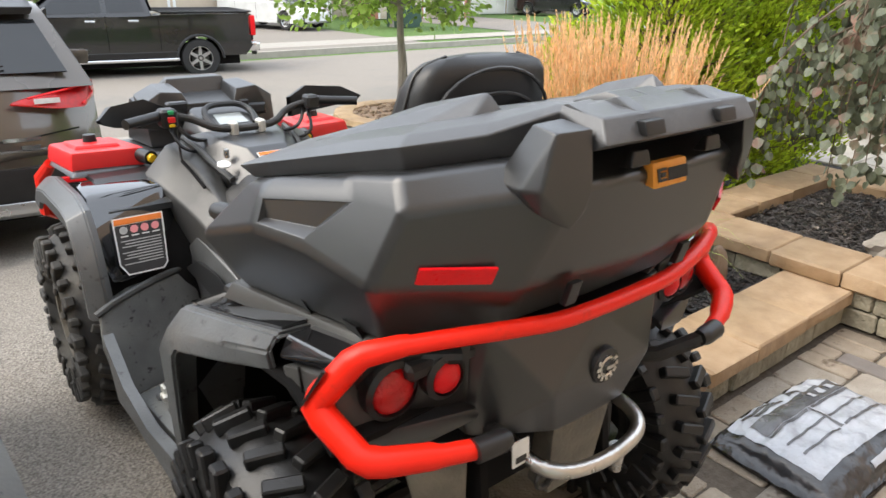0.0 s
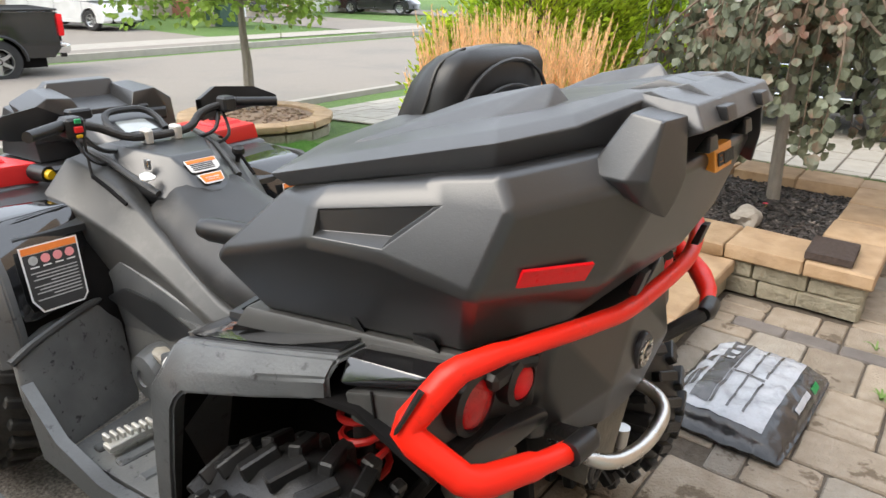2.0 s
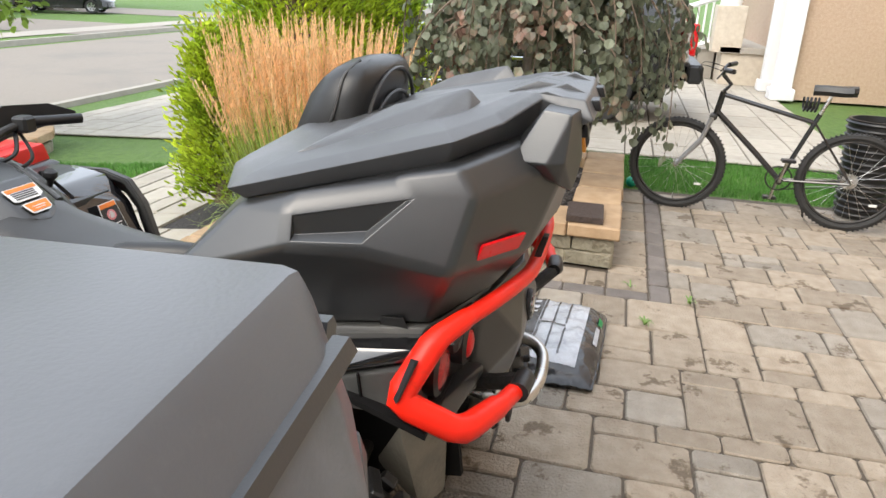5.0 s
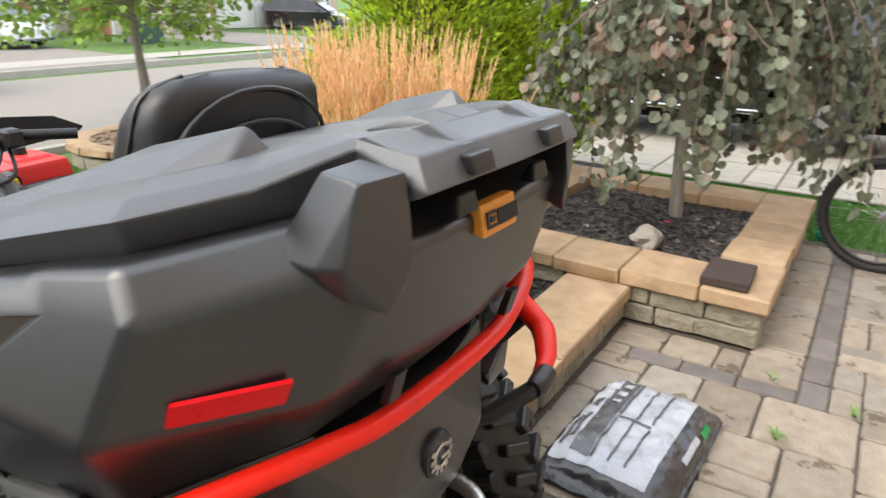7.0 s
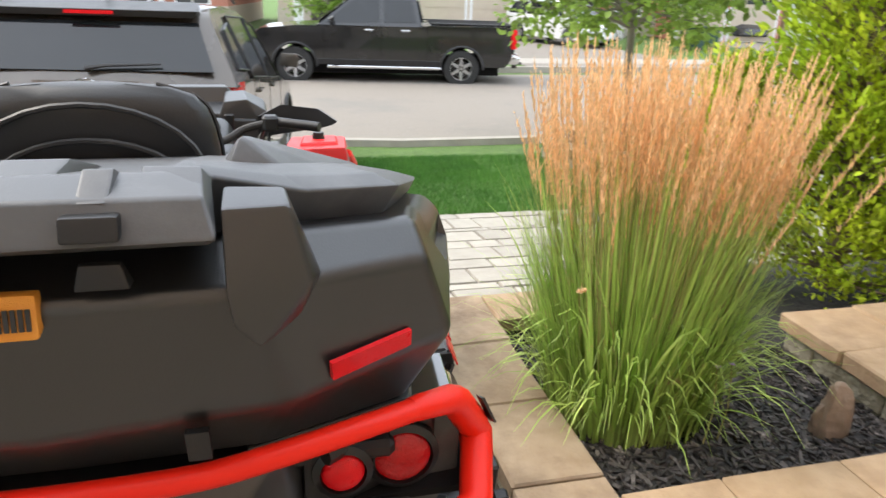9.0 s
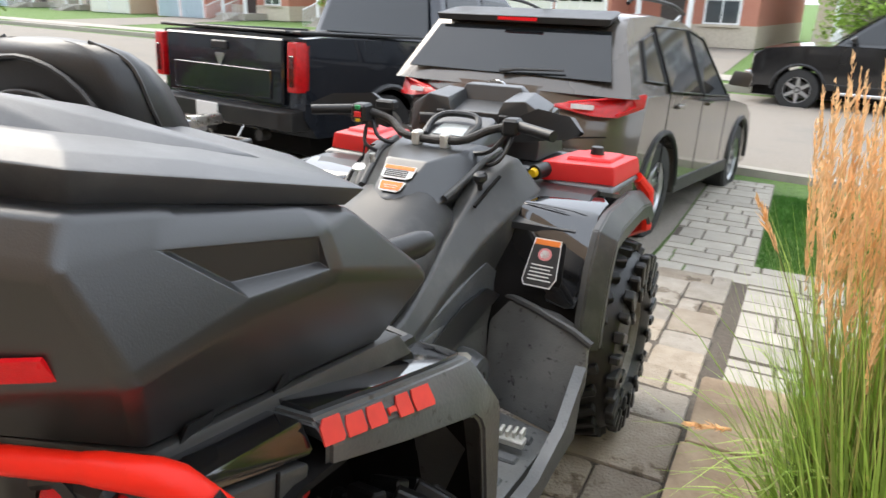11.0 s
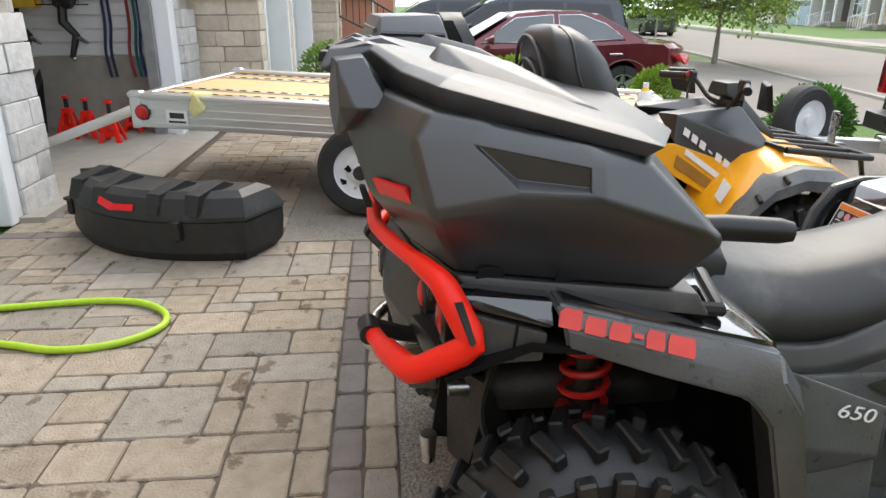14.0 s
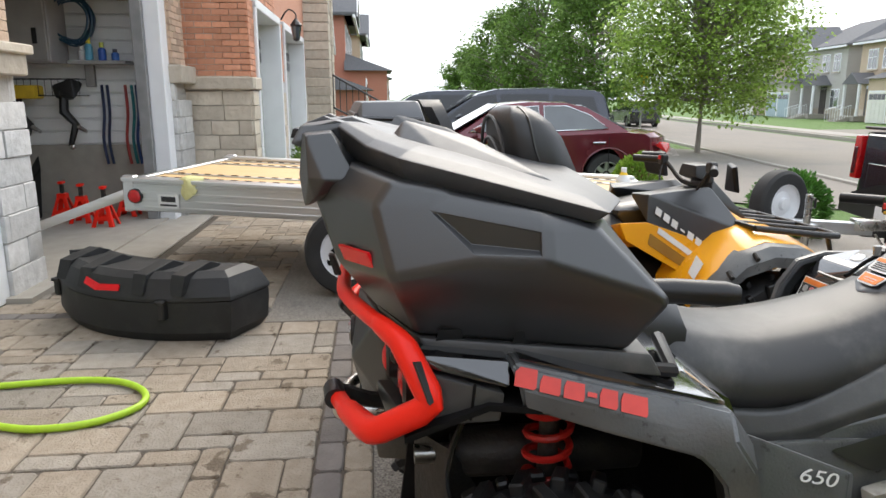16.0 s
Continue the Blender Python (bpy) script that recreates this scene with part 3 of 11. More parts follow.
# tail: centre panel, lamp pods, badge
tail = part("tail_panel", b_hull([(0.0, -0.635, 0.925), (0.24, -0.59, 0.93), (0.27, -0.57, 0.72), (0.10, -0.63, 0.69), (0.0, -0.64, 0.70), (0.25, -0.40, 0.94), (0.25, -0.40, 0.70), (0.14, -0.655, 0.80), (0.30, -0.52, 0.90)], bevel=0.012, mirror=True), plastic, atv, "matt black tail panel")
for sx in (-1, 1):
    pod = part("lamp_pod", b_hull([(sx * 0.27, -0.575, 0.935), (sx * 0.47, -0.525, 0.915), (sx * 0.475, -0.50, 0.80), (sx * 0.40, -0.52, 0.775), (sx * 0.27, -0.57, 0.79), (sx * 0.27, -0.44, 0.93), (sx * 0.46, -0.42, 0.9), (sx * 0.46, -0.42, 0.8), (sx * 0.27, -0.44, 0.79)], bevel=0.012), black_trim, atv)
    for cx, cy, cz, r, m_ in ((0.415, -0.538, 0.860, 0.043, lens_red), (0.325, -0.566, 0.868, 0.031, reflector_red)):
        ring = part("lamp_ring", b_lathe([(r + 0.012, 0.02), (r + 0.012, -0.006), (r + 0.002, -0.012), (r, -0.004)], 24, "y", (sx * cx, cy, cz)), black_trim, pod)
        part("lamp_lens", moved(b_ball((0, 0, 0), r, 0.016, r, 3), Matrix.Translation((sx * cx, cy - 0.004, cz))), m_, pod, "round red lamp lens")
    part("lamp_shelf", b_hull([(sx * 0.27, -0.60, 0.80), (sx * 0.49, -0.53, 0.79), (sx * 0.47, -0.54, 0.765), (sx * 0.40, -0.57, 0.745), (sx * 0.27, -0.60, 0.775), (sx * 0.3, -0.45, 0.80), (sx * 0.46, -0.45, 0.79)], bevel=0.008), plastic, atv)
badge = part("badge", b_lathe([(0.0, -0.012), (0.036, -0.012), (0.039, -0.006), (0.039, 0.004)], 28, "y", (0.0, -0.647, 0.815)), black_trim, tail)
for k in range(9):
    a = radians(60 + k * 30)
    part("badge_tooth", moved(b_box(0, 0, 0.026, 0.009, 0.004, 0.009), Matrix.Translation((0, -0.661, 0.815)) @ Matrix.Rotation(a, 4, "Y")), steel, badge)
part("badge_ring", b_tube([(0.019 * math.cos(a), -0.661, 0.815 + 0.019 * math.sin(a)) for a in [radians(45 + 15 * k) for k in range(19)]], 0.004, n=6), steel, badge)
part("badge_word", b_box(0.012, -0.661, 0.811, 0.026, 0.004, 0.008), steel, badge)
part("hitch_bracket", b_hull([(0.09, -0.62, 0.70), (-0.09, -0.62, 0.70), (0.07, -0.60, 0.50), (-0.07, -0.60, 0.50), (0.07, -0.55, 0.66), (-0.07, -0.55, 0.66), (0.05, -0.52, 0.48), (-0.05, -0.52, 0.48)], bevel=0.01), muddy_metal, atv)
part("grab_loop", b_tube(smooth_path([(-0.15, -0.55, 0.655), (-0.15, -0.625, 0.640), (-0.115, -0.668, 0.628), (-0.04, -0.690, 0.624), (0.04, -0.694, 0.630), (0.10, -0.682, 0.642), (0.128, -0.64, 0.656), (0.128, -0.55, 0.668)], 5), 0.0155, n=12), steel, atv, "polished steel grab loop")
tag = part("registration_tag", b_plate([(-0.20, -0.615, 0.70), (-0.16, -0.618, 0.70), (-0.155, -0.618, 0.645), (-0.195, -0.615, 0.64)], 0.003), sticker_white, atv, "small creased cream tag")
part("print_bar", b_plate([(-0.19, -0.6195, 0.664), (-0.165, -0.6215, 0.666), (-0.165, -0.6215, 0.652), (-0.19, -0.6195, 0.650)], 0.001), sticker_black, tag)
part("tow_eye", b_tube([(0.02 * math.cos(k * math.pi / 6) - 0.13, -0.64, 0.60 + 0.02 * math.sin(k * math.pi / 6)) for k in range(12)], 0.006, n=6, closed=True), dark_metal, atv)
part("hitch_ball", b_cyl((0.22, -0.56, 0.40), (0.22, -0.56, 0.47), 0.016, 0.02, 12), steel, atv)

# red bumper: upper tube and two plate-like side loops with black end caps
bumper = part("rear_bumper", b_tube(smooth_path([(-0.46, -0.570, 0.966), (-0.36, -0.618, 0.975), (-0.24, -0.652, 0.970), (-0.12, -0.668, 0.962), (0.12, -0.668, 0.962), (0.24, -0.652, 0.970), (0.36, -0.618, 0.975), (0.46, -0.570, 0.966)], 5), 0.0160, n=14), red_paint, atv, "red powder-coated tubular bumper")
for sx in (-1, 1):
    loop = [(0.415, -0.592, 0.972), (0.43, -0.585, 0.970), (0.478, -0.556, 0.958), (0.492, -0.545, 0.946), (0.532, -0.508, 0.878), (0.537, -0.506, 0.862), (0.535, -0.522, 0.846), (0.516, -0.592, 0.806), (0.503, -0.606, 0.799), (0.485, -0.618, 0.797), (0.415, -0.652, 0.797), (0.40, -0.658, 0.795), (0.33, -0.678, 0.790)]
    part("bumper_loop", b_tube([(sx * x, y, z) for x, y, z in loop], [0.0165, 0.019, 0.0215, 0.024, 0.025, 0.027, 0.0255, 0.025, 0.0265, 0.025, 0.0225, 0.0185, 0.018], n=10), red_paint, bumper, angle=38)
    part("bumper_slot", b_hull([(sx * 0.535, -0.535, 0.938), (sx * 0.541, -0.530, 0.936), (sx * 0.566, -0.512, 0.876), (sx * 0.571, -0.508, 0.873), (sx * 0.53, -0.52, 0.937), (sx * 0.56, -0.50, 0.874)]), black_trim, bumper)
    part("end_cap", b_tube([(sx * 0.352, -0.680, 0.793), (sx * 0.30, -0.686, 0.794), (sx * 0.285, -0.684, 0.793)], [0.0215, 0.0215, 0.017], n=12), black_trim, bumper, "black plastic end cap")
    part("bumper_mount", b_tube([(sx * 0.30, -0.684, 0.79), (sx * 0.24, -0.62, 0.74), (sx * 0.2, -0.5, 0.7)], 0.018, n=8), dark_metal, bumper)

# seats
def seat_rings(spec):
    rings = []
    for y, zt, zb, w, wt in spec:
        rings.append([(-w, y, zb), (-w * 1.03, y, zb + (zt - zb) * 0.45), (-wt * 1.02, y, zt - 0.035), (-wt * 0.75, y, zt - 0.008), (0, y, zt), (wt * 0.75, y, zt - 0.008), (wt * 1.02, y, zt - 0.035), (w * 1.03, y, zb + (zt - zb) * 0.45), (w, y, zb)])
    return rings


seat = b_loft(seat_rings([(0.06, 0.86, 0.72, 0.19, 0.15), (0.14, 0.845, 0.68, 0.20, 0.16), (0.28, 0.815, 0.655, 0.205, 0.165), (0.42, 0.82, 0.66, 0.20, 0.16), (0.56, 0.845, 0.69, 0.192, 0.155), (0.68, 0.878, 0.74, 0.175, 0.14), (0.78, 0.90, 0.79, 0.16, 0.12)]))
bmesh.ops.subdivide_edges(seat, edges=seat.edges[:], cuts=1, use_grid_fill=True, smooth=0.6)
part("seat", seat, vinyl, atv, "worn dark grey vinyl rider seat", angle=50)
pad = b_loft(seat_rings([(-0.16, 0.97, 0.86, 0.16, 0.13), (-0.05, 0.955, 0.82, 0.18, 0.15), (0.06, 0.935, 0.79, 0.18, 0.15), (0.13, 0.90, 0.80, 0.16, 0.13)]))
part("passenger_seat", pad, vinyl_soft, atv, angle=50)
back_rows = [(0.144, 1.040, -0.262, -0.075), (0.161, 1.100, -0.280, -0.090), (0.173, 1.180, -0.294, -0.115), (0.177, 1.242, -0.306, -0.145), (0.173, 1.292, -0.313, -0.168), (0.163, 1.324, -0.316, -0.192), (0.146, 1.344, -0.312, -0.214), (0.113, 1.356, -0.303, -0.234), (0.058, 1.361, -0.292, -0.250)]
back = part("backrest", b_loft([[(-w * 0.9, yr + 0.012, z), (-w, yr * 0.8 + yf * 0.2, z), (-w, yr * 0.4 + yf * 0.6, z), (-w * 0.82, yf - 0.012, z), (-w * 0.4, yf, z), (w * 0.4, yf, z), (w * 0.82, yf - 0.012, z), (w, yr * 0.4 + yf * 0.6, z), (w, yr * 0.8 + yf * 0.2, z), (w * 0.9, yr + 0.012, z), (w * 0.4, yr, z), (-w * 0.4, yr, z)] for w, z, yr, yf in back_rows]), vinyl_soft, atv, "padded black vinyl backrest", angle=50)


def arc_path(cx, y, z0, w, h, n=14):
    return [(cx + w * math.cos(math.pi - math.pi * k / n), y, z0 + h * math.sin(math.pi * k / n)) for k in range(n + 1)]


for wd, z0, hgt, gap in ((0.159, 1.230, 0.108, 0.0), (0.144, 1.195, 0.093, 0.004)):
    part("backrest_piping", b_tube([(x, -0.306 - 0.10 * (z - 1.2) - gap, z) for x, _, z in [(-wd, 0, 1.08)] + arc_path(0, 0, z0, wd, hgt) + [(wd, 0, 1.08)]], 0.0042, n=6), vinyl, back, "raised stitched seam")
for sx in (-1, 1):
    part("side_seam", b_tube(smooth_path([(sx * 0.167, -0.195, 1.10), (sx * 0.178, -0.222, 1.2), (sx * 0.178, -0.248, 1.272), (sx * 0.158, -0.260, 1.334), (sx * 0.096, -0.272, 1.360)], 5), 0.003, n=5), vinyl, back)
part("backrest_panel", b_hull([(x, -0.302 - 0.10 * (z - 1.2) + dd, z) for x, z in ((-0.105, 1.08), (0.105, 1.08), (0.098, 1.205), (0.075, 1.235), (-0.075, 1.235), (-0.098, 1.205)) for dd in (-0.006, 0.03)], bevel=0.006), plastic, back, "hard moulded back plate")
for sx in (-1, 1):
    part("passenger_grip", b_tube([(sx * 0.36, -0.14, 1.0), (sx * 0.41, -0.10, 1.015), (sx * 0.43, -0.03, 1.02), (sx * 0.45, 0.06, 1.018), (sx * 0.455, 0.085, 1.017)], [0.024, 0.025, 0.025, 0.024, 0.018], n=12), black_trim, atv, "black rubber passenger grip")

# side bodywork, tank console
def cowl_arm(sx):
    """Body arm that sweeps from beside the handlebar down along the seat: groove edge, crest, belly, lower edge, back."""
    rows = [
        [(0.175, 1.06, 0.970), (0.255, 1.06, 0.955), (0.345, 1.05, 0.865), (0.315, 1.03, 0.700), (0.15, 1.04, 0.700)],
        [(0.160, 0.96, 0.945), (0.240, 0.96, 0.938), (0.325, 0.95, 0.845), (0.290, 0.93, 0.670), (0.14, 0.94, 0.670)],
        [(0.150, 0.88, 0.900), (0.215, 0.87, 0.900), (0.295, 0.86, 0.805), (0.270, 0.85, 0.645), (0.13, 0.86, 0.650)],
        [(0.150, 0.80, 0.838), (0.200, 0.785, 0.842), (0.268, 0.770, 0.760), (0.255, 0.77, 0.625), (0.12, 0.78, 0.630)],
        [(0.168, 0.66, 0.770), (0.205, 0.65, 0.772), (0.254, 0.64, 0.705), (0.243, 0.655, 0.595), (0.12, 0.66, 0.60)],
        [(0.188, 0.50, 0.702), (0.218, 0.49, 0.703), (0.252, 0.48, 0.648), (0.240, 0.50, 0.562), (0.12, 0.50, 0.57)],
        [(0.200, 0.36, 0.660), (0.226, 0.35, 0.658), (0.250, 0.34, 0.610), (0.238, 0.36, 0.545), (0.12, 0.36, 0.55)],
        [(0.200, 0.20, 0.672), (0.222, 0.19, 0.668), (0.240, 0.18, 0.618), (0.228, 0.20, 0.550), (0.12, 0.20, 0.56)],
        [(0.195, 0.08, 0.700), (0.212, 0.07, 0.695), (0.225, 0.06, 0.640), (0.215, 0.08, 0.570), (0.12, 0.08, 0.58)]]
    fine = [smooth_path([r[k] for r in rows], 3) for k in range(5)]
    bm = b_loft([[(sx * f[i].x, f[i].y, f[i].z) for f in fine] for i in range(len(fine[0]))])
    es = [e for e in bm.edges if len(e.link_faces) == 2 and radians(16) < e.calc_face_angle(0) < radians(140)]
    bmesh.ops.bevel(bm, geom=es, offset=0.012, segments=3, affect="EDGES", profile=0.6, clamp_overlap=True)
    return bm


for sx in (-1, 1):
    part("side_cowl", cowl_arm(sx), plastic_dusty, atv, "sweeping dusty grey-black body arm", angle=50)
    # near-black tube paints the shade of the gap between seat and cowl
    part("seat_groove", b_tube(smooth_path([(sx * 0.150, 0.765, 0.842), (sx * 0.152, 0.80, 0.832), (sx * 0.166, 0.70, 0.790), (sx * 0.186, 0.52, 0.710), (sx * 0.198, 0.38, 0.668), (sx * 0.200, 0.22, 0.676)], 5), 0.0065, n=6), shade_black, atv, "near-black strip painting the shaded gap beside the seat")
    low = b_hull([(sx * 0.235, 0.30, 0.58), (sx * 0.245, 0.62, 0.66), (sx * 0.27, 0.80, 0.70), (sx * 0.29, 0.92, 0.60), (sx * 0.27, 0.86, 0.46), (sx * 0.26, 0.5, 0.46), (sx * 0.25, 0.3, 0.50), (sx * 0.15, 0.35, 0.5), (sx * 0.15, 0.9, 0.5)], bevel=0.012)
    part("lower_side_panel", low, plastic_mud, atv)
    ridge = b_hull([(sx * 0.268, 0.44, 0.575), (sx * 0.285, 0.60, 0.63), (sx * 0.30, 0.75, 0.64), (sx * 0.31, 0.84, 0.585), (sx * 0.29, 0.55, 0.52), (sx * 0.24, 0.5, 0.55), (sx * 0.24, 0.8, 0.6)], bevel=0.01)
    part("air_scoop", ridge, plastic, atv)
    part("belt_cover", b_lathe([(0.0, 0.03), (0.024, 0.03), (0.026, 0.036), (0.066, 0.030), (0.080, -0.01), (0.086, -0.10)], 18, "x", (sx * 0.315, 0.615, 0.415)) if sx > 0 else flip(b_lathe([(0.0, 0.03), (0.024, 0.03), (0.026, 0.036), (0.066, 0.030), (0.080, -0.01), (0.086, -0.10)], 18, "x", (0.315, 0.615, 0.415))), plastic_mud, atv)
    part("belt_guard", b_hull([(sx * 0.315, 0.515, 0.45), (sx * 0.33, 0.53, 0.49), (sx * 0.335, 0.58, 0.505), (sx * 0.31, 0.60, 0.505), (sx * 0.29, 0.52, 0.49), (sx * 0.28, 0.59, 0.50), (sx * 0.32, 0.545, 0.455)], bevel=0.005), mat("worn_beige_cover", (0.34, 0.31, 0.25), (0.44, 0.41, 0.35), rough=0.5, scale=20, wear=(0.12, 0.11, 0.10), wscale=18, wlo=0.5, whi=0.7), atv, "worn beige engine guard")
    # footwell, leg shield, toe pegs
    part("footwell", b_hull([(sx * 0.24, 0.16, 0.33), (sx * 0.545, 0.18, 0.33), (sx * 0.56, 0.66, 0.28), (sx * 0.24, 0.72, 0.28), (sx * 0.24, 0.16, 0.29), (sx * 0.54, 0.18, 0.28), (sx * 0.555, 0.66, 0.24), (sx * 0.24, 0.72, 0.24)], bevel=0.01), grey_flare, atv, "muddy plastic footwell")
    for k in range(3):
        part("footwell_rib", b_box(sx * 0.40, 0.36 + k * 0.11, 0.309 - k * 0.008, 0.24, 0.035, 0.016, bevel=0.005), plastic_mud, atv)
    peg = part("foot_peg", b_box(sx * 0.437, 0.516, 0.328, 0.17, 0.036, 0.02, bevel=0.003), alu_worn, atv, "serrated aluminium foot peg")
    for k in range(9):
        part("peg_tooth", b_box(sx * (0.365 + k * 0.018), 0.50 + k * 0.004, 0.345, 0.010, 0.034, 0.022, bevel=0.002), alu_worn, peg)
    shield = b_hull([(sx * 0.27, 0.86, 0.58), (sx * 0.50, 0.78, 0.57), (sx * 0.60, 0.76, 0.54), (sx * 0.62, 0.72, 0.42), (sx * 0.58, 0.66, 0.27), (sx * 0.30, 0.74, 0.27), (sx * 0.26, 0.90, 0.58), (sx * 0.50, 0.83, 0.57), (sx * 0.6, 0.80, 0.54), (sx * 0.30, 0.80, 0.27), (sx * 0.58, 0.72, 0.27)], bevel=0.012)
    part("leg_shield", shield, grey_flare, atv, "dirty grey leg shield")
    part("footwell_wall", b_hull([(sx * 0.262, 0.17, 0.60), (sx * 0.262, 0.62, 0.55), (sx * 0.262, 0.88, 0.60), (sx * 0.285, 0.17, 0.31), (sx * 0.29, 0.74, 0.28), (sx * 0.275, 0.90, 0.30), (sx * 0.20, 0.17, 0.58), (sx * 0.20, 0.90, 0.58), (sx * 0.20, 0.17, 0.30), (sx * 0.20, 0.90, 0.30)], bevel=0.012), grey_flare, atv, "dirty grey inner footwell wall")
    part("footwell_back", b_hull([(sx * 0.405, 0.16, 0.56), (sx * 0.400, 0.40, 0.50), (sx * 0.425, 0.17, 0.325), (sx * 0.385, 0.43, 0.315), (sx * 0.27, 0.16, 0.56), (sx * 0.27, 0.42, 0.50), (sx * 0.27, 0.17, 0.32), (sx * 0.27, 0.46, 0.31)], bevel=0.014), grey_flare, atv, "dirty grey panel sloping to the footwell")
    part("side_skirt", b_loft([[(sx * 0.612, 0.735, 0.47), (sx * 0.58, 0.735, 0.47), (sx * 0.575, 0.70, 0.255), (sx * 0.605, 0.70, 0.255)], [(sx * 0.606, 0.60, 0.355), (sx * 0.575, 0.60, 0.355), (sx * 0.57, 0.58, 0.25), (sx * 0.60, 0.58, 0.25)], [(sx * 0.602, 0.40, 0.320), (sx * 0.57, 0.40, 0.320), (sx * 0.565, 0.40, 0.24), (sx * 0.597, 0.40, 0.24)], [(sx * 0.598, 0.13, 0.360), (sx * 0.565, 0.13, 0.360), (sx * 0.56, 0.19, 0.23), (sx * 0.592, 0.19, 0.23)]]), plastic_mud, atv, "mud-grey footwell side skirt")
    part("shield_lip", b_tube([(sx * 0.28, 0.865, 0.585), (sx * 0.42, 0.81, 0.58), (sx * 0.56, 0.765, 0.555), (sx * 0.615, 0.755, 0.53)], 0.012, n=8), plastic_dusty, atv)
    # front fender: glossy inner panel and matt flare
    gl = b_hull([(sx * 0.29, 0.94, 0.85), (sx * 0.555, 0.945, 0.845), (sx * 0.565, 0.86, 0.745), (sx * 0.55, 0.80, 0.585), (sx * 0.30, 0.88, 0.59), (sx * 0.30, 1.10, 0.86), (sx * 0.555, 1.08, 0.868), (sx * 0.54, 0.98, 0.7), (sx * 0.3, 1.0, 0.7)], bevel=0.022)
    part("front_fender_panel", gl, gloss_black, atv, "glossy black fender panel, wet")
    rings = []
    for y, z, t in ((0.765, 0.50, -1.45), (0.775, 0.60, -1.4), (0.812, 0.740, -1.1), (0.870, 0.822, -0.75), (0.965, 0.848, -0.15), (1.25, 0.842, 0.1), (1.40, 0.81, 0.5), (1.48, 0.735, 1.1)):
        ny, nz = math.sin(t), math.cos(t)
        rings.append([(sx * 0.556, y + ny * 0.004, z + nz * 0.004), (sx * 0.578, y + ny * 0.008, z + nz * 0.008), (sx * 0.626, y - ny * 0.034, z - nz * 0.034), (sx * 0.622, y - ny * 0.086, z - nz * 0.086), (sx * 0.610, y - ny * 0.086, z - nz * 0.086), (sx * 0.612, y - ny * 0.042, z - nz * 0.042), (sx * 0.565, y - ny * 0.014, z - nz * 0.014), (sx * 0.556, y - ny * 0.02, z - nz * 0.02)])
    fl = b_loft(rings)
    bmesh.ops.bevel(fl, geom=[e for e in fl.edges if e.calc_face_angle(0) > radians(30)], offset=0.006, segments=2, affect="EDGES", clamp_overlap=True)
    part("front_fender_flare", fl, plastic_mud if sx < 0 else plastic_dusty, atv, "scuffed grey-black wheel flare")
    part("front_fender_deck", b_loft([[(sx * 0.2, y, z), (sx * 0.50, y, z), (sx * 0.50, y, z - 0.02), (sx * 0.2, y, z - 0.02)] for y, z in ((0.90, 0.80), (1.05, 0.872), (1.3, 0.872), (1.44, 0.80))]), plastic, atv)
    part("wheel_arch_liner", b_loft([[(sx * 0.25, y, z), (sx * 0.58, y, z), (sx * 0.58, y, z - 0.01), (sx * 0.25, y, z - 0.01)] for y, z in ((0.82, 0.42), (0.84, 0.62), (0.95, 0.79), (1.15, 0.83), (1.35, 0.79), (1.46, 0.7))]), shade_black, atv)
    part("can_mount", b_hull([(sx * 0.30, 1.12, 0.865), (sx * 0.55, 1.12, 0.865), (sx * 0.57, 1.42, 0.855), (sx * 0.30, 1.42, 0.855), (sx * 0.32, 1.14, 0.882), (sx * 0.53, 1.14, 0.882), (sx * 0.55, 1.40, 0.876), (sx * 0.32, 1.40, 0.876)], bevel=0.01), plastic, atv)
    part("front_bumper_stay", b_tube([(sx * 0.56, 1.40, 0.86), (sx * 0.585, 1.47, 0.80), (sx * 0.58, 1.52, 0.66), (sx * 0.50, 1.58, 0.60), (sx * 0.3, 1.62, 0.6)], [0.02, 0.026, 0.03, 0.028, 0.024], n=10), red_paint, atv, "red front bumper stay")

console = part("console", b_hull([(0.0, 0.672, 0.878), (0.06, 0.690, 0.876), (0.134, 0.752, 0.862), (0.150, 0.80, 0.872), (0.055, 0.745, 0.932), (0.070, 0.800, 0.970), (0.115, 0.90, 0.982), (0.140, 1.02, 0.990), (0.172, 0.94, 0.948), (0.190, 1.10, 0.965), (0.19, 1.15, 0.82), (0.12, 0.80, 0.80), (0.0, 0.70, 0.84)], bevel=0.010, mirror=True), plastic, atv, "black tank console")
for sx in (-1, 1):
    part("console_rib", b_tube(smooth_path([(sx * 0.142, 0.77, 0.878), (sx * 0.165, 0.86, 0.915), (sx * 0.182, 0.96, 0.955), (sx * 0.190, 1.06, 0.972)], 4), 0.011, n=8), plastic_dusty, console)
    part("gear_slot", b_tube([(sx * 0.225, 0.80, 0.858), (sx * 0.238, 0.87, 0.897), (sx * 0.246, 0.93, 0.922)], 0.006, n=6), shade_black, atv)
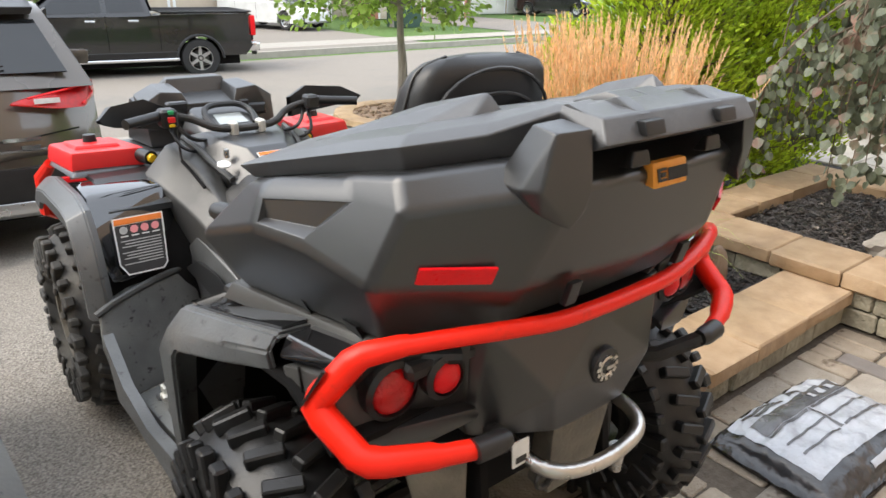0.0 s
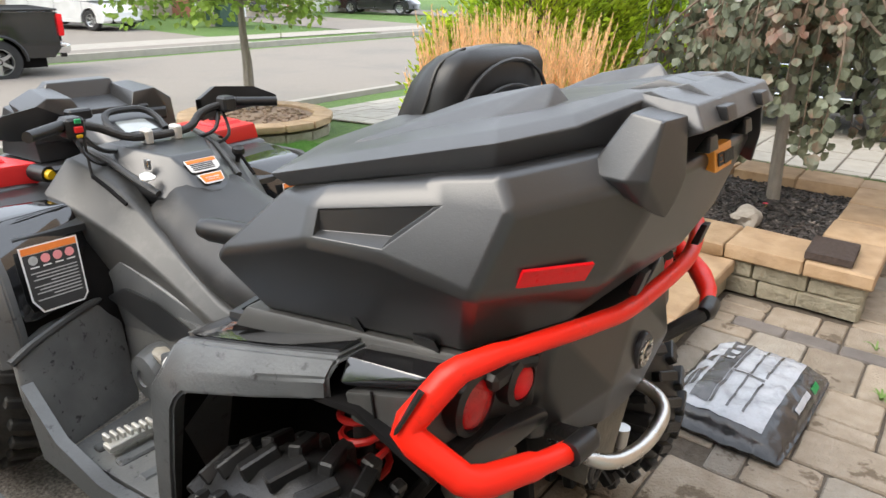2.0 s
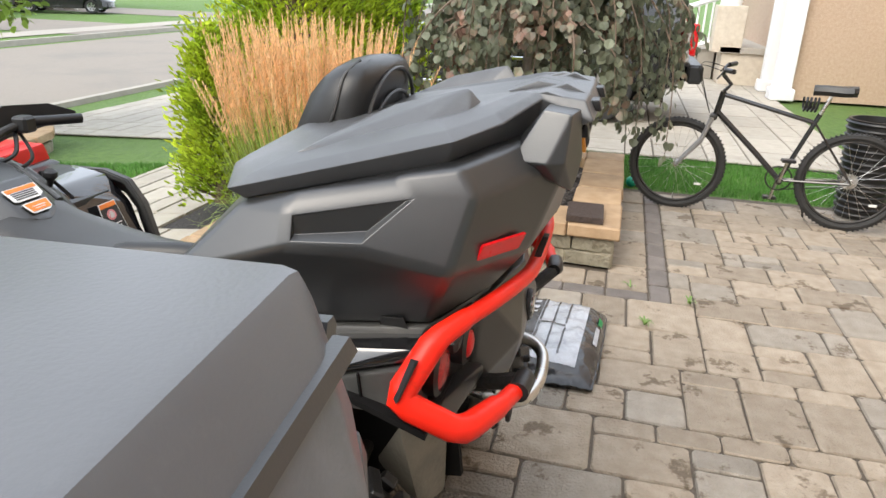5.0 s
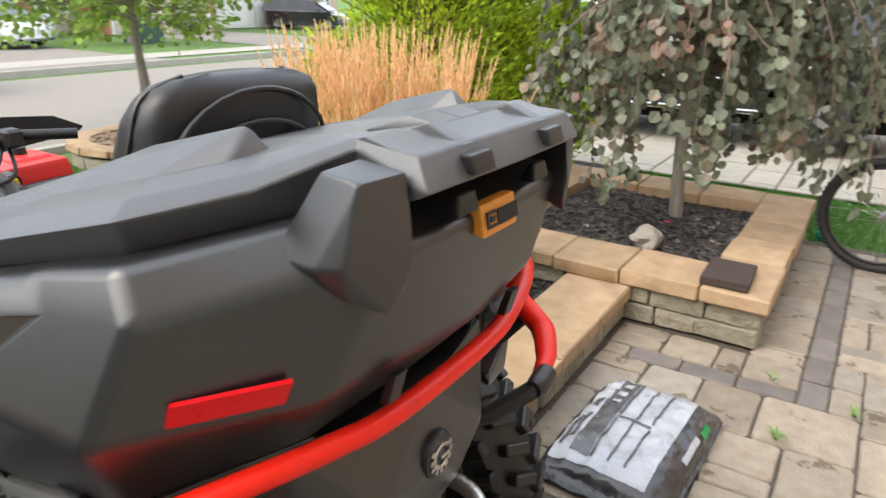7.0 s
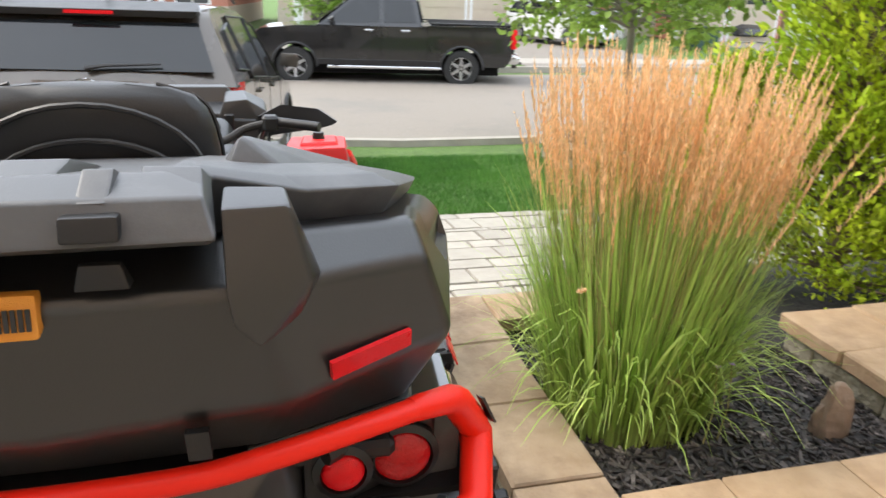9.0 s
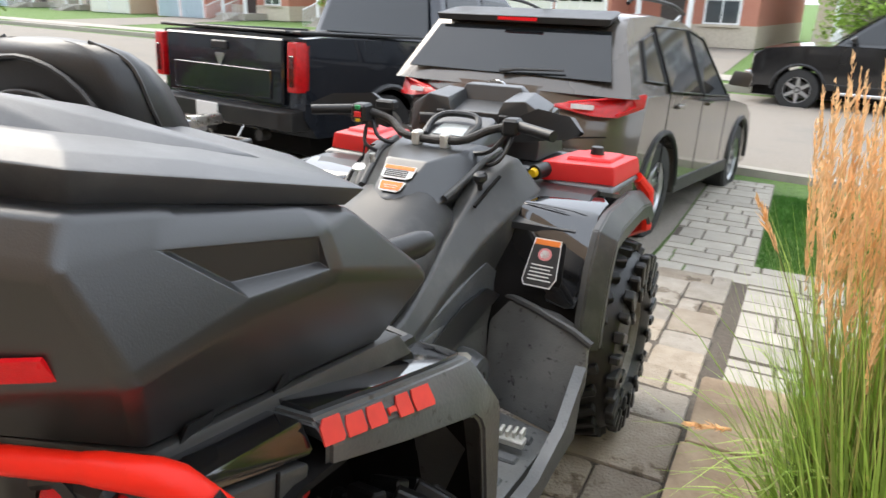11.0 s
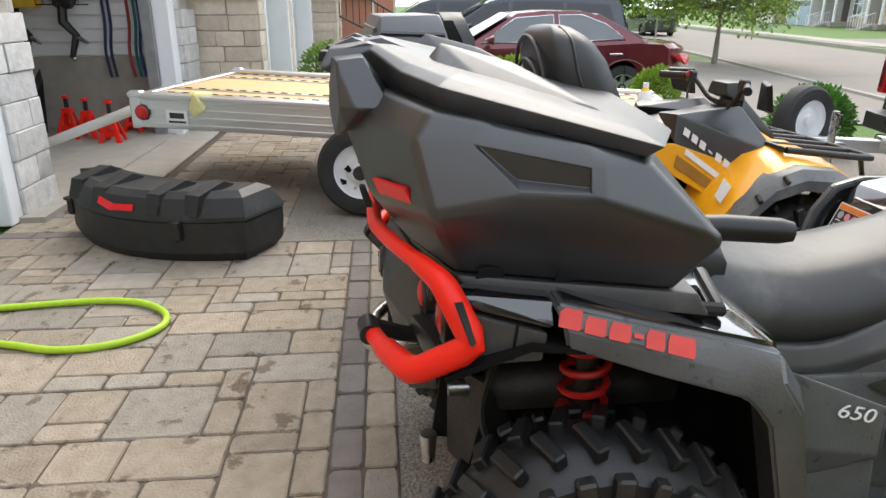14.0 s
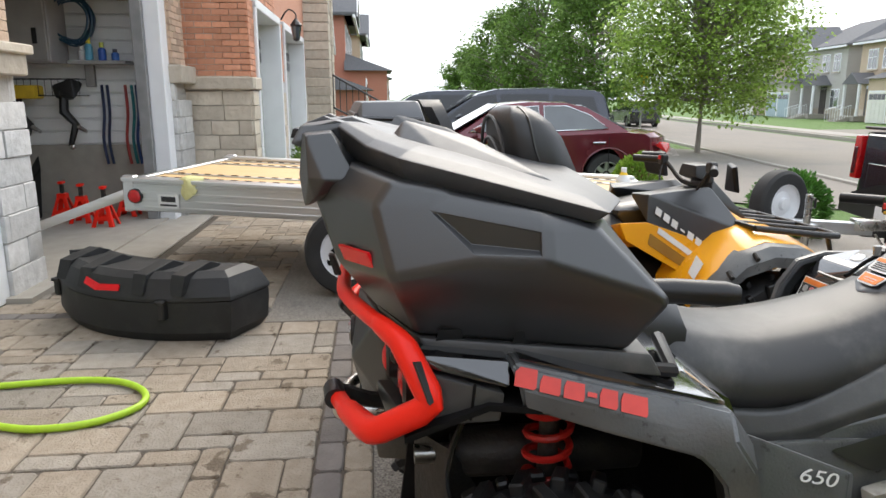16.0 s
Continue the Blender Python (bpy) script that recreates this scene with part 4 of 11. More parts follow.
# warning stickers
def sticker(pts, border, name="warning_sticker"):
    """A white-edged sticker on the plane of its corners (top left, top right, bottom right, bottom left); returns it and a printer."""
    P = [Vector(p) for p in pts]
    n = (P[1] - P[0]).cross(P[3] - P[0]).normalized()
    up = n if n.z > 0 else -n

    def uv(u, v, h):
        a = P[0].lerp(P[1], u)
        b = P[3].lerp(P[2], u)
        return a.lerp(b, v) + up * h

    def face(q, h, m_, nm, under, lab=""):
        pts2 = [uv(u, v, h) for u, v in q]
        nn = (pts2[1] - pts2[0]).cross(pts2[2] - pts2[0])
        return part(nm, b_plate(pts2 if nn.dot(up) > 0 else pts2[::-1], 0.002), m_, under, lab, smooth=False)
    cut_c = [(0, 0), (1, 0), (1, 0.8), (0.85, 1), (0.1, 1), (0, 0.9)]
    s = face(cut_c, 0.004, sticker_white, name, border, "white-edged warning sticker")

    def patch(u0, v0, u1, v1, m_, nm):
        face([(u0, v0), (u1, v0), (u1, v1), (u0, v1)], 0.0056, m_, nm, s)

    def field(m_, h=0.0048):
        face([(0.03, 0.13), (0.97, 0.13), (0.97, 0.79), (0.835, 0.975), (0.11, 0.975), (0.03, 0.885)], h, m_, "sticker_field", s)

    def disc(u, v, r, m_):
        w = (P[1] - P[0]).length
        hh = (P[3] - P[0]).length
        face([(u + r / w * math.cos(a), v + r / hh * math.sin(a)) for a in [2 * math.pi * k / 12 for k in range(12)]], 0.0062, m_, "symbol", s)
    return s, patch, field, disc


s1, patch1, field1, disc1 = sticker([(-0.054, 0.768, 0.954), (0.054, 0.768, 0.954), (0.050, 0.730, 0.925), (-0.050, 0.730, 0.925)], console)
patch1(0.04, 0.05, 0.96, 0.30, sticker_orange, "sticker_head")
for k in range(4):
    patch1(0.1, 0.38 + k * 0.14, 0.82, 0.44 + k * 0.14, sticker_black, "print_bar")
s2, patch2, field2, disc2 = sticker([(-0.042, 0.722, 0.919), (0.042, 0.722, 0.919), (0.034, 0.692, 0.896), (-0.034, 0.692, 0.896)], console)
patch2(0.06, 0.1, 0.94, 0.85, sticker_orange, "sticker_head")
patch2(0.2, 0.40, 0.8, 0.50, sticker_white, "print_bar")
patch2(0.25, 0.60, 0.75, 0.68, sticker_white, "print_bar")
s3, patch3, field3, disc3 = sticker([(-0.350, 0.868, 0.785), (-0.505, 0.868, 0.785), (-0.515, 0.805, 0.615), (-0.370, 0.805, 0.615)], atv)
field3(sticker_black)
patch3(0.03, 0.02, 0.97, 0.12, sticker_orange, "sticker_head")
for k in range(4):
    disc3(0.18 + k * 0.21, 0.22, 0.0125, sticker_pink if k < 3 else sticker_grey)
    patch3(0.10 + k * 0.21, 0.315, 0.25 + k * 0.21, 0.335, sticker_white, "print_bar")
for k in range(9):
    patch3(0.09, 0.40 + k * 0.05, (0.9, 0.82, 0.88, 0.6)[k % 4], 0.418 + k * 0.05, sticker_grey, "print_bar")
s4, patch4, field4, disc4 = sticker([(0.395, 0.868, 0.775), (0.475, 0.868, 0.775), (0.480, 0.812, 0.645), (0.375, 0.812, 0.645)], atv)
field4(sticker_black)
patch4(0.05, 0.02, 0.95, 0.13, sticker_orange, "sticker_head")
disc4(0.5, 0.32, 0.019, sticker_pink)
disc4(0.5, 0.32, 0.013, sticker_white)
for k in range(5):
    patch4(0.15, 0.54 + k * 0.075, 0.85 - 0.08 * (k % 2), 0.565 + k * 0.075, sticker_white, "print_bar")

# panel under the seat with the printed model number, red trim print above it
def lettering(name, text, size, origin, along, up_dir, material, parent, shear=0.0):
    """Printed characters lying on a surface."""
    cu = bpy.data.curves.new(name, "FONT")
    cu.body = text
    cu.size = size
    cu.extrude = 0.0006
    cu.shear = shear
    cu.materials.append(material)
    ob = new(name, cu)
    a = Vector(along).normalized()
    z = a.cross(Vector(up_dir)).normalized()
    u = z.cross(a)
    ob.parent = parent
    ob.matrix_parent_inverse = parent.matrix_basis.inverted()
    a = a * 1.45
    ob.matrix_basis = Matrix(((a.x, u.x, z.x, origin[0]), (a.y, u.y, z.y, origin[1]), (a.z, u.z, z.z, origin[2]), (0, 0, 0, 1)))
    return ob


for sx in (-1, 1):
    pn = part("under_seat_panel", b_hull([(sx * 0.36, 0.13, 0.70), (sx * 0.40, 0.20, 0.685), (sx * 0.405, 0.40, 0.60), (sx * 0.43, 0.19, 0.53), (sx * 0.43, 0.38, 0.50), (sx * 0.33, 0.47, 0.55), (sx * 0.36, 0.45, 0.44), (sx * 0.40, 0.18, 0.42), (sx * 0.25, 0.2, 0.5), (sx * 0.25, 0.42, 0.5)], bevel=0.008), plastic_mud, atv, "dull black panel under the seat")
    if sx > 0:
        lettering("model_number", "650", 0.042, (0.423, 0.27, 0.600), (0.0, 1.0, -0.25), (-0.35, 0.25, 1.0), sticker_white, atv, 0.25)
    else:
        lettering("model_number", "650", 0.042, (-0.421, 0.375, 0.578), (0.0, -1.0, 0.25), (0.35, 0.25, 1.0), sticker_white, atv, 0.25)

# handlebar, switches, guards, instrument pod
bar = part("handlebar", b_tube(smooth_path([(-0.40, 0.90, 1.068), (-0.28, 0.965, 1.070), (-0.18, 0.995, 1.045), (-0.09, 0.955, 1.008), (0.09, 0.955, 1.008), (0.18, 0.995, 1.045), (0.28, 0.965, 1.070), (0.40, 0.90, 1.068)], 4), 0.013, n=10), dark_metal, atv)
for sx in (-1, 1):
    part("grip", b_cyl((sx * 0.285, 0.967, 1.071), (sx * 0.415, 0.893, 1.067), 0.0165, 0.0160, 14), black_trim, bar, "black rubber grip")
    part("bar_clamp", b_box(sx * 0.050, 0.953, 1.005, 0.026, 0.042, 0.048, bevel=0.006), alu_worn, bar)
    guard = b_loft([[(sx * 0.22, 1.08, 1.00 + 0), (sx * 0.30, 1.09, 1.015), (sx * 0.43, 1.03, 1.04), (sx * 0.475, 0.97, 1.065)], [(sx * 0.22, 1.085, 1.07), (sx * 0.30, 1.105, 1.105), (sx * 0.43, 1.04, 1.10), (sx * 0.48, 0.97, 1.072)], [(sx * 0.23, 1.07, 1.075), (sx * 0.30, 1.08, 1.11), (sx * 0.42, 1.02, 1.105), (sx * 0.47, 0.965, 1.077)], [(sx * 0.23, 1.065, 1.0), (sx * 0.30, 1.07, 1.012), (sx * 0.42, 1.015, 1.038), (sx * 0.465, 0.965, 1.06)], [(sx * 0.22, 1.08, 1.00), (sx * 0.30, 1.09, 1.015), (sx * 0.43, 1.03, 1.04), (sx * 0.475, 0.97, 1.065)]], cap=False, closed=False)
    part("hand_guard", guard, black_trim, bar, "faceted black hand guard")
    part("brake_lever", b_tube([(sx * 0.26, 1.02, 1.055), (sx * 0.33, 1.0, 1.05), (sx * 0.40, 0.955, 1.052)], 0.007, n=6), black_trim, bar)
    part("control_cable", b_tube(smooth_path([(sx * 0.25, 1.0, 1.06), (sx * 0.20, 0.96, 0.99), (sx * 0.12, 0.98, 0.97), (sx * 0.04, 1.06, 0.97)], 6), 0.007, n=6), black_trim, bar)
    part("control_cable", b_tube(smooth_path([(sx * 0.26, 1.0, 1.05), (sx * 0.24, 0.94, 0.97), (sx * 0.17, 0.97, 0.94), (sx * 0.1, 1.08, 0.95)], 6), 0.006, n=6), black_trim, bar)
switch = part("switch_box", b_box(-0.265, 0.965, 1.062, 0.055, 0.06, 0.06, bevel=0.008), black_trim, bar)
part("button", b_box(-0.262, 0.933, 1.083, 0.018, 0.008, 0.014, bevel=0.002), green_button, switch, "green switch")
part("button", b_box(-0.262, 0.932, 1.060, 0.024, 0.010, 0.018, bevel=0.002), red_plastic, switch, "red stop switch")
part("button", b_box(-0.262, 0.933, 1.041, 0.018, 0.008, 0.010, bevel=0.002), yellow_cap, switch, "yellow switch")
part("throttle_box", b_box(0.262, 0.97, 1.068, 0.05, 0.055, 0.05, bevel=0.008), black_trim, bar)
part("bar_light_box", b_box(-0.21, 1.03, 1.085, 0.07, 0.04, 0.03, bevel=0.006), black_trim, bar)
pod = part("instrument_pod", b_hull([(0.12, 1.03, 0.960), (0.15, 1.20, 0.97), (0.085, 1.04, 0.992), (0.12, 1.18, 1.035), (0.10, 1.22, 1.045), (0.13, 1.22, 0.93)], bevel=0.012, mirror=True), plastic, atv)
part("gauge", b_plate([(-0.055, 1.062, 1.001), (0.055, 1.062, 1.001), (0.050, 1.135, 1.024), (-0.050, 1.135, 1.024)], 0.004), mat("gauge_glass", (0.32, 0.35, 0.34), (0.28, 0.3, 0.3), rough=0.1, coat=1.0), pod, "pale display glass")
part("pod_hood", b_tube(smooth_path([(-0.075, 1.05, 0.998), (-0.085, 1.12, 1.03), (-0.05, 1.16, 1.052), (0.05, 1.16, 1.052), (0.085, 1.12, 1.03), (0.075, 1.05, 0.998)], 4), 0.011, n=8), black_trim, pod)
front_box = part("front_storage_lid", b_hull([(0.24, 1.27, 0.90), (0.26, 1.50, 0.90), (0.245, 1.30, 1.035), (0.10, 1.29, 1.045), (0.25, 1.45, 1.06), (0.12, 1.47, 1.08), (0.26, 1.46, 1.0)], bevel=0.006, mirror=True), plastic, atv, "faceted black front deck box")
for sx in (-1, 1):
    part("lid_block", b_hull([(sx * x, y, z) for x, y, z in ((0.250, 1.262, 0.96), (0.085, 1.255, 0.96), (0.252, 1.285, 1.055), (0.185, 1.275, 1.098), (0.105, 1.275, 1.090), (0.085, 1.262, 1.04), (0.245, 1.42, 1.075), (0.17, 1.42, 1.112), (0.105, 1.42, 1.108), (0.09, 1.42, 1.05))], bevel=0.006), plastic, front_box)
    part("lid_pad", b_hull([(sx * x, y, z) for x, y, z in ((0.215, 1.262, 0.985), (0.125, 1.255, 0.985), (0.215, 1.262, 1.03), (0.125, 1.256, 1.035), (0.205, 1.247, 0.995), (0.135, 1.243, 0.995), (0.205, 1.252, 1.022), (0.135, 1.248, 1.025))], bevel=0.003), black_trim, front_box)
part("lid_ridge", b_hull([(0.15, 1.40, 1.04), (0.11, 1.43, 1.122), (0.10, 1.48, 1.125), (0.16, 1.50, 1.06)], bevel=0.006, mirror=True), plastic, front_box)
for x in (-0.12, 0.12):
    part("deck_rib", b_box(x, 1.25, 1.02, 0.035, 0.02, 0.06, bevel=0.005), black_trim, front_box)
part("front_deck", b_box(0, 1.36, 0.88, 0.60, 0.30, 0.03, bevel=0.01), plastic, atv)
part("gear_knob", b_tube([(0.21, 0.87, 0.87), (0.212, 0.862, 0.91), (0.213, 0.86, 0.925), (0.213, 0.858, 0.94), (0.213, 0.857, 0.946)], [0.007, 0.009, 0.022, 0.021, 0.012], n=12), black_trim, atv, "black gear selector knob")
key = part("ignition_key", b_box(-0.135, 0.82, 0.955, 0.012, 0.02, 0.03, bevel=0.002), steel, atv)
part("key_tag", b_plate([(-0.185, 0.782, 0.928), (-0.175, 0.770, 0.924), (-0.150, 0.768, 0.924), (-0.138, 0.778, 0.928), (-0.142, 0.792, 0.936), (-0.155, 0.800, 0.940), (-0.178, 0.796, 0.938)], 0.004), sticker_white, key, "white oval key tag")
part("aerial_wire", b_tube(smooth_path([(-0.24, 0.96, 1.05), (-0.245, 0.93, 0.9), (-0.24, 0.9, 0.82)], 4), 0.004, n=5), black_trim, atv)


# red fuel packs on the front fenders
def fuel_can(sx):
    root = thing("fuel_can", (sx * 0.43, 1.27, 0.874), "flat red plastic fuel pack with yellow spout on a fender", "fuel can", "fuel cans on the fenders")
    part("body", b_hull([(sx * 0.30, 1.13, 0.874), (sx * 0.54, 1.16, 0.874), (sx * 0.565, 1.43, 0.869), (sx * 0.33, 1.43, 0.869), (sx * 0.30, 1.14, 0.939), (sx * 0.53, 1.17, 0.939), (sx * 0.555, 1.42, 0.929), (sx * 0.34, 1.42, 0.929)], bevel=0.014, seg=2), red_plastic, root)
    part("rib", b_hull([(sx * 0.36, 1.20, 0.932), (sx * 0.51, 1.22, 0.932), (sx * 0.52, 1.38, 0.926), (sx * 0.38, 1.38, 0.926), (sx * 0.37, 1.21, 0.948), (sx * 0.50, 1.23, 0.948), (sx * 0.51, 1.37, 0.942), (sx * 0.39, 1.37, 0.942)], bevel=0.006), red_plastic, root)
    part("spout", b_cyl((sx * 0.315, 1.15, 0.909), (sx * 0.30, 1.085, 0.909), 0.026, 0.024, 16), black_trim, root)
    part("spout_cap", b_cyl((sx * 0.30, 1.085, 0.909), (sx * 0.297, 1.07, 0.909), 0.016, 0.013, 12), yellow_cap, root, "yellow cap")
    part("lock_knob", b_cyl((sx * 0.44, 1.30, 0.942), (sx * 0.44, 1.30, 0.969), 0.024, 0.02, 14), black_trim, root)


fuel_can(-1)
fuel_can(1)

# ---------------------------------------------------------------- cargo trunk on the rear rack
trunk = thing("cargo_box", (0, -0.40, 0.92), "faceted matt black plastic cargo trunk bolted over the rear rack", "cargo box")


def trunk_half(sx):
    """One half of the moulded tub: rear facets, sloping shoulder, side with a sunken grip panel, undercut base."""
    bm = bmesh.new()

    def V(*p):
        return bm.verts.new((sx * p[0], p[1], p[2]))

    def face(*vs):
        bm.faces.new(vs)
    # rear centre, rear facet, rear corner, front tip, inner notch, front centre
    base = [V(0, -0.60, 0.945), V(0.22, -0.595, 0.945), V(0.420, -0.520, 0.945), V(0.490, -0.140, 0.925), V(0.30, -0.12, 0.925), V(0.20, -0.20, 0.935), V(0, -0.20, 0.935)]
    mid = [V(0, -0.700, 1.055), V(0.26, -0.672, 1.055), V(0.476, -0.568, 1.071), V(0.555, -0.086, 1.036), V(0.36, -0.055, 1.03), V(0.215, -0.17, 1.05), V(0, -0.17, 1.05)]
    d, c = V(0.326, -0.652, 1.203), V(0.433, -0.597, 1.191)
    rear = [V(0, -0.738, 1.222), V(0.215, -0.730, 1.222)]
    # shoulder line under the lid and the fold below it
    a, b = V(0.330, -0.612, 1.250), V(0.420, -0.565, 1.238)
    s1, s2, s3 = V(0.440, -0.470, 1.222), V(0.485, -0.300, 1.190), V(0.488, -0.205, 1.160)
    f1, f2 = V(0.457, -0.482, 1.196), V(0.516, -0.299, 1.167)
    g1, g2 = V(0.508, -0.425, 1.104), V(0.538, -0.301, 1.104)
    back = [V(0.34, -0.145, 1.150), V(0.20, -0.19, 1.165), V(0, -0.19, 1.165)]
    for i in range(6):
        face(base[i], base[i + 1], mid[i + 1], mid[i])
    face(base[0], base[1], base[2], base[3], base[4], base[5], base[6])
    # rear
    face(mid[0], mid[1], rear[1], rear[0])
    face(mid[1], mid[2], c, d)
    face(mid[1], d, rear[1])
    # shoulder
    face(d, c, b, a)
    face(c, f1, s1, b)
    face(f1, f2, s2, s1)
    face(f2, s3, s2)
    # side round the grip panel
    face(mid[2], g1, f1, c)
    face(mid[2], mid[3], g2, g1)
    face(mid[3], s3, f2, g2)
    face(f1, f2, g2, g1)
    # front inner walls and the flat under the lid
    face(mid[3], mid[4], back[0], s3)
    face(mid[4], mid[5], back[1], back[0])
    face(mid[5], mid[6], back[2], back[1])
    rim = V(0.200, -0.66, 1.262)
    rc = V(0, -0.66, 1.250)
    face(d, a, rim, rear[1])
    face(rear[1], rim, rc, rear[0])
    face(a, b, s1, s2, s3, back[0], back[1], back[2], rc, rim)
    return bm


body = trunk_half(1)
bm_add(body, trunk_half(-1))
bmesh.ops.remove_doubles(body, verts=body.verts[:], dist=1e-5)
bmesh.ops.recalc_face_normals(body, faces=body.faces[:])
inner = [f for f in body.faces if all(abs(v.co.x) < 1e-5 for v in f.verts)]
bmesh.ops.delete(body, geom=inner, context="FACES")
es = [e for e in body.edges if len(e.link_faces) == 2 and e.calc_face_angle(0) > radians(14)]
bmesh.ops.bevel(body, geom=es, offset=0.0135, segments=4, affect="EDGES", profile=0.5, clamp_overlap=False)
# sunken grip panels: flush along the fold, deep at the lower edge
for sx in (-1, 1):
    centre = Vector((sx * 0.505, -0.377, 1.143))
    panel = min((f for f in body.faces if len(f.verts) == 4 and f.calc_area() > 0.004), key=lambda f: (f.calc_center_median() - centre).length)
    nrm = panel.normal.copy()
    ring = bmesh.ops.inset_individual(body, faces=[panel], thickness=0.003)["faces"]
    upper = sorted(panel.verts, key=lambda v: -v.co.z)[:2]
    lower = [v for v in panel.verts if v not in upper]
    for v in lower:
        mate = min(upper, key=lambda w: abs(w.co.y - v.co.y))
        v.co = v.co.lerp(mate.co, 0.24) - nrm * 0.013
    rear_u, front_u = sorted(upper, key=lambda v: v.co.y)
    rear_u.co = rear_u.co.lerp(front_u.co, 0.05)
    rear_l = min(lower, key=lambda v: v.co.y)
    rear_l.co.y += 0.012
    for v in upper:
        v.co -= nrm * 0.002
    rim_e = {e for f in ring for e in f.edges}
    bmesh.ops.bevel(body, geom=list(rim_e), offset=0.0028, segments=2, affect="EDGES", profile=0.5, clamp_overlap=True)
part("body", body, plastic, trunk, "faceted matt black tub", angle=60)
for sx in (-1, 1):
    # rear corner towers beside the lid
    part("corner_tower", b_hull([(sx * 0.203, -0.738, 1.310), (sx * 0.203, -0.680, 1.316), (sx * 0.266, -0.726, 1.308), (sx * 0.262, -0.676, 1.313), (sx * 0.203, -0.748, 1.225), (sx * 0.285, -0.722, 1.225), (sx * 0.296, -0.69, 1.222), (sx * 0.285, -0.625, 1.220), (sx * 0.205, -0.61, 1.226), (sx * 0.272, -0.712, 1.185), (sx * 0.230, -0.736, 1.160), (sx * 0.207, -0.742, 1.19)], bevel=0.007, seg=2), plastic, trunk)
    part("mount_foot", b_hull([(sx * 0.20, -0.60, 0.945), (sx * 0.43, -0.52, 0.945), (sx * 0.505, -0.10, 0.925), (sx * 0.20, -0.08, 0.925), (sx * 0.20, -0.58, 0.912), (sx * 0.44, -0.50, 0.912), (sx * 0.52, -0.08, 0.885), (sx * 0.20, -0.06, 0.885)], bevel=0.008), plastic_dusty, trunk)
    for k in range(3):
        y = -0.46 + k * 0.14
        part("drain_notch", b_hull([(sx * (0.448 + k * 0.022), y - 0.022, 0.965), (sx * (0.448 + k * 0.022), y + 0.022, 0.963), (sx * (0.435 + k * 0.022), y + 0.028, 0.935), (sx * (0.435 + k * 0.022), y - 0.028, 0.935), (sx * (0.40 + k * 0.022), y, 0.95)], bevel=0.003), black_trim, trunk)
    # rear reflector in its shallow frame
    ref = [(sx * 0.308, -0.655, 1.068), (sx * 0.413, -0.598, 1.074), (sx * 0.411, -0.610, 1.102), (sx * 0.306, -0.667, 1.097)]
    if sx < 0:
        ref = ref[::-1]
    part("reflector", b_plate(ref, 0.006), reflector_red, trunk, "red rectangular reflector")
    part("hinge_lug", b_hull([(sx * 0.098 + dx * k, y, z) for dx in (-0.024, 0.024) for y, z, k in ((-0.740, 1.268, 0.75), (-0.725, 1.240, 1), (-0.752, 1.242, 1), (-0.748, 1.266, 0.75))], bevel=0.004), black_trim, trunk)
    part("lower_slot", b_hull([(sx * 0.155 + dx, -0.685 + dy, z) for dx in (-0.012, 0.014) for dy, z in ((-0.012, 1.045), (0.0, 1.0), (0.0, 1.045), (0.015, 1.0))], bevel=0.002), black_trim, trunk)
plate_bm = b_hull([(x, y, z) for x in (-0.052, 0.040) for y, z in ((-0.739, 1.238), (-0.747, 1.196), (-0.725, 1.2), (-0.72, 1.236))], bevel=0.004)
plate = part("nameplate", plate_bm, orange_plate, trunk, "orange metal nameplate with a dark emblem")
for k in range(9):
    xk = -0.0165 + k * 0.0060
    part("letter_bar", b_plate([(xk, -0.7455, 1.227), (xk, -0.7495, 1.207), (xk + 0.0040, -0.7495, 1.207), (xk + 0.0040, -0.7455, 1.227)], 0.002), sticker_black, plate)
for x0, x1, z0, z1 in ((-0.043, -0.037, 1.207, 1.228), (-0.036, -0.020, 1.207, 1.211), (-0.036, -0.020, 1.224, 1.228), (-0.034, -0.023, 1.214, 1.221)):
    part("emblem_bar", b_plate([(x0, -0.7450 - (1.226 - z1) * 0.19, z1), (x0, -0.7450 - (1.226 - z0) * 0.19, z0), (x1, -0.7450 - (1.226 - z0) * 0.19, z0), (x1, -0.7450 - (1.226 - z1) * 0.19, z1)], 0.002), sticker_black, plate)


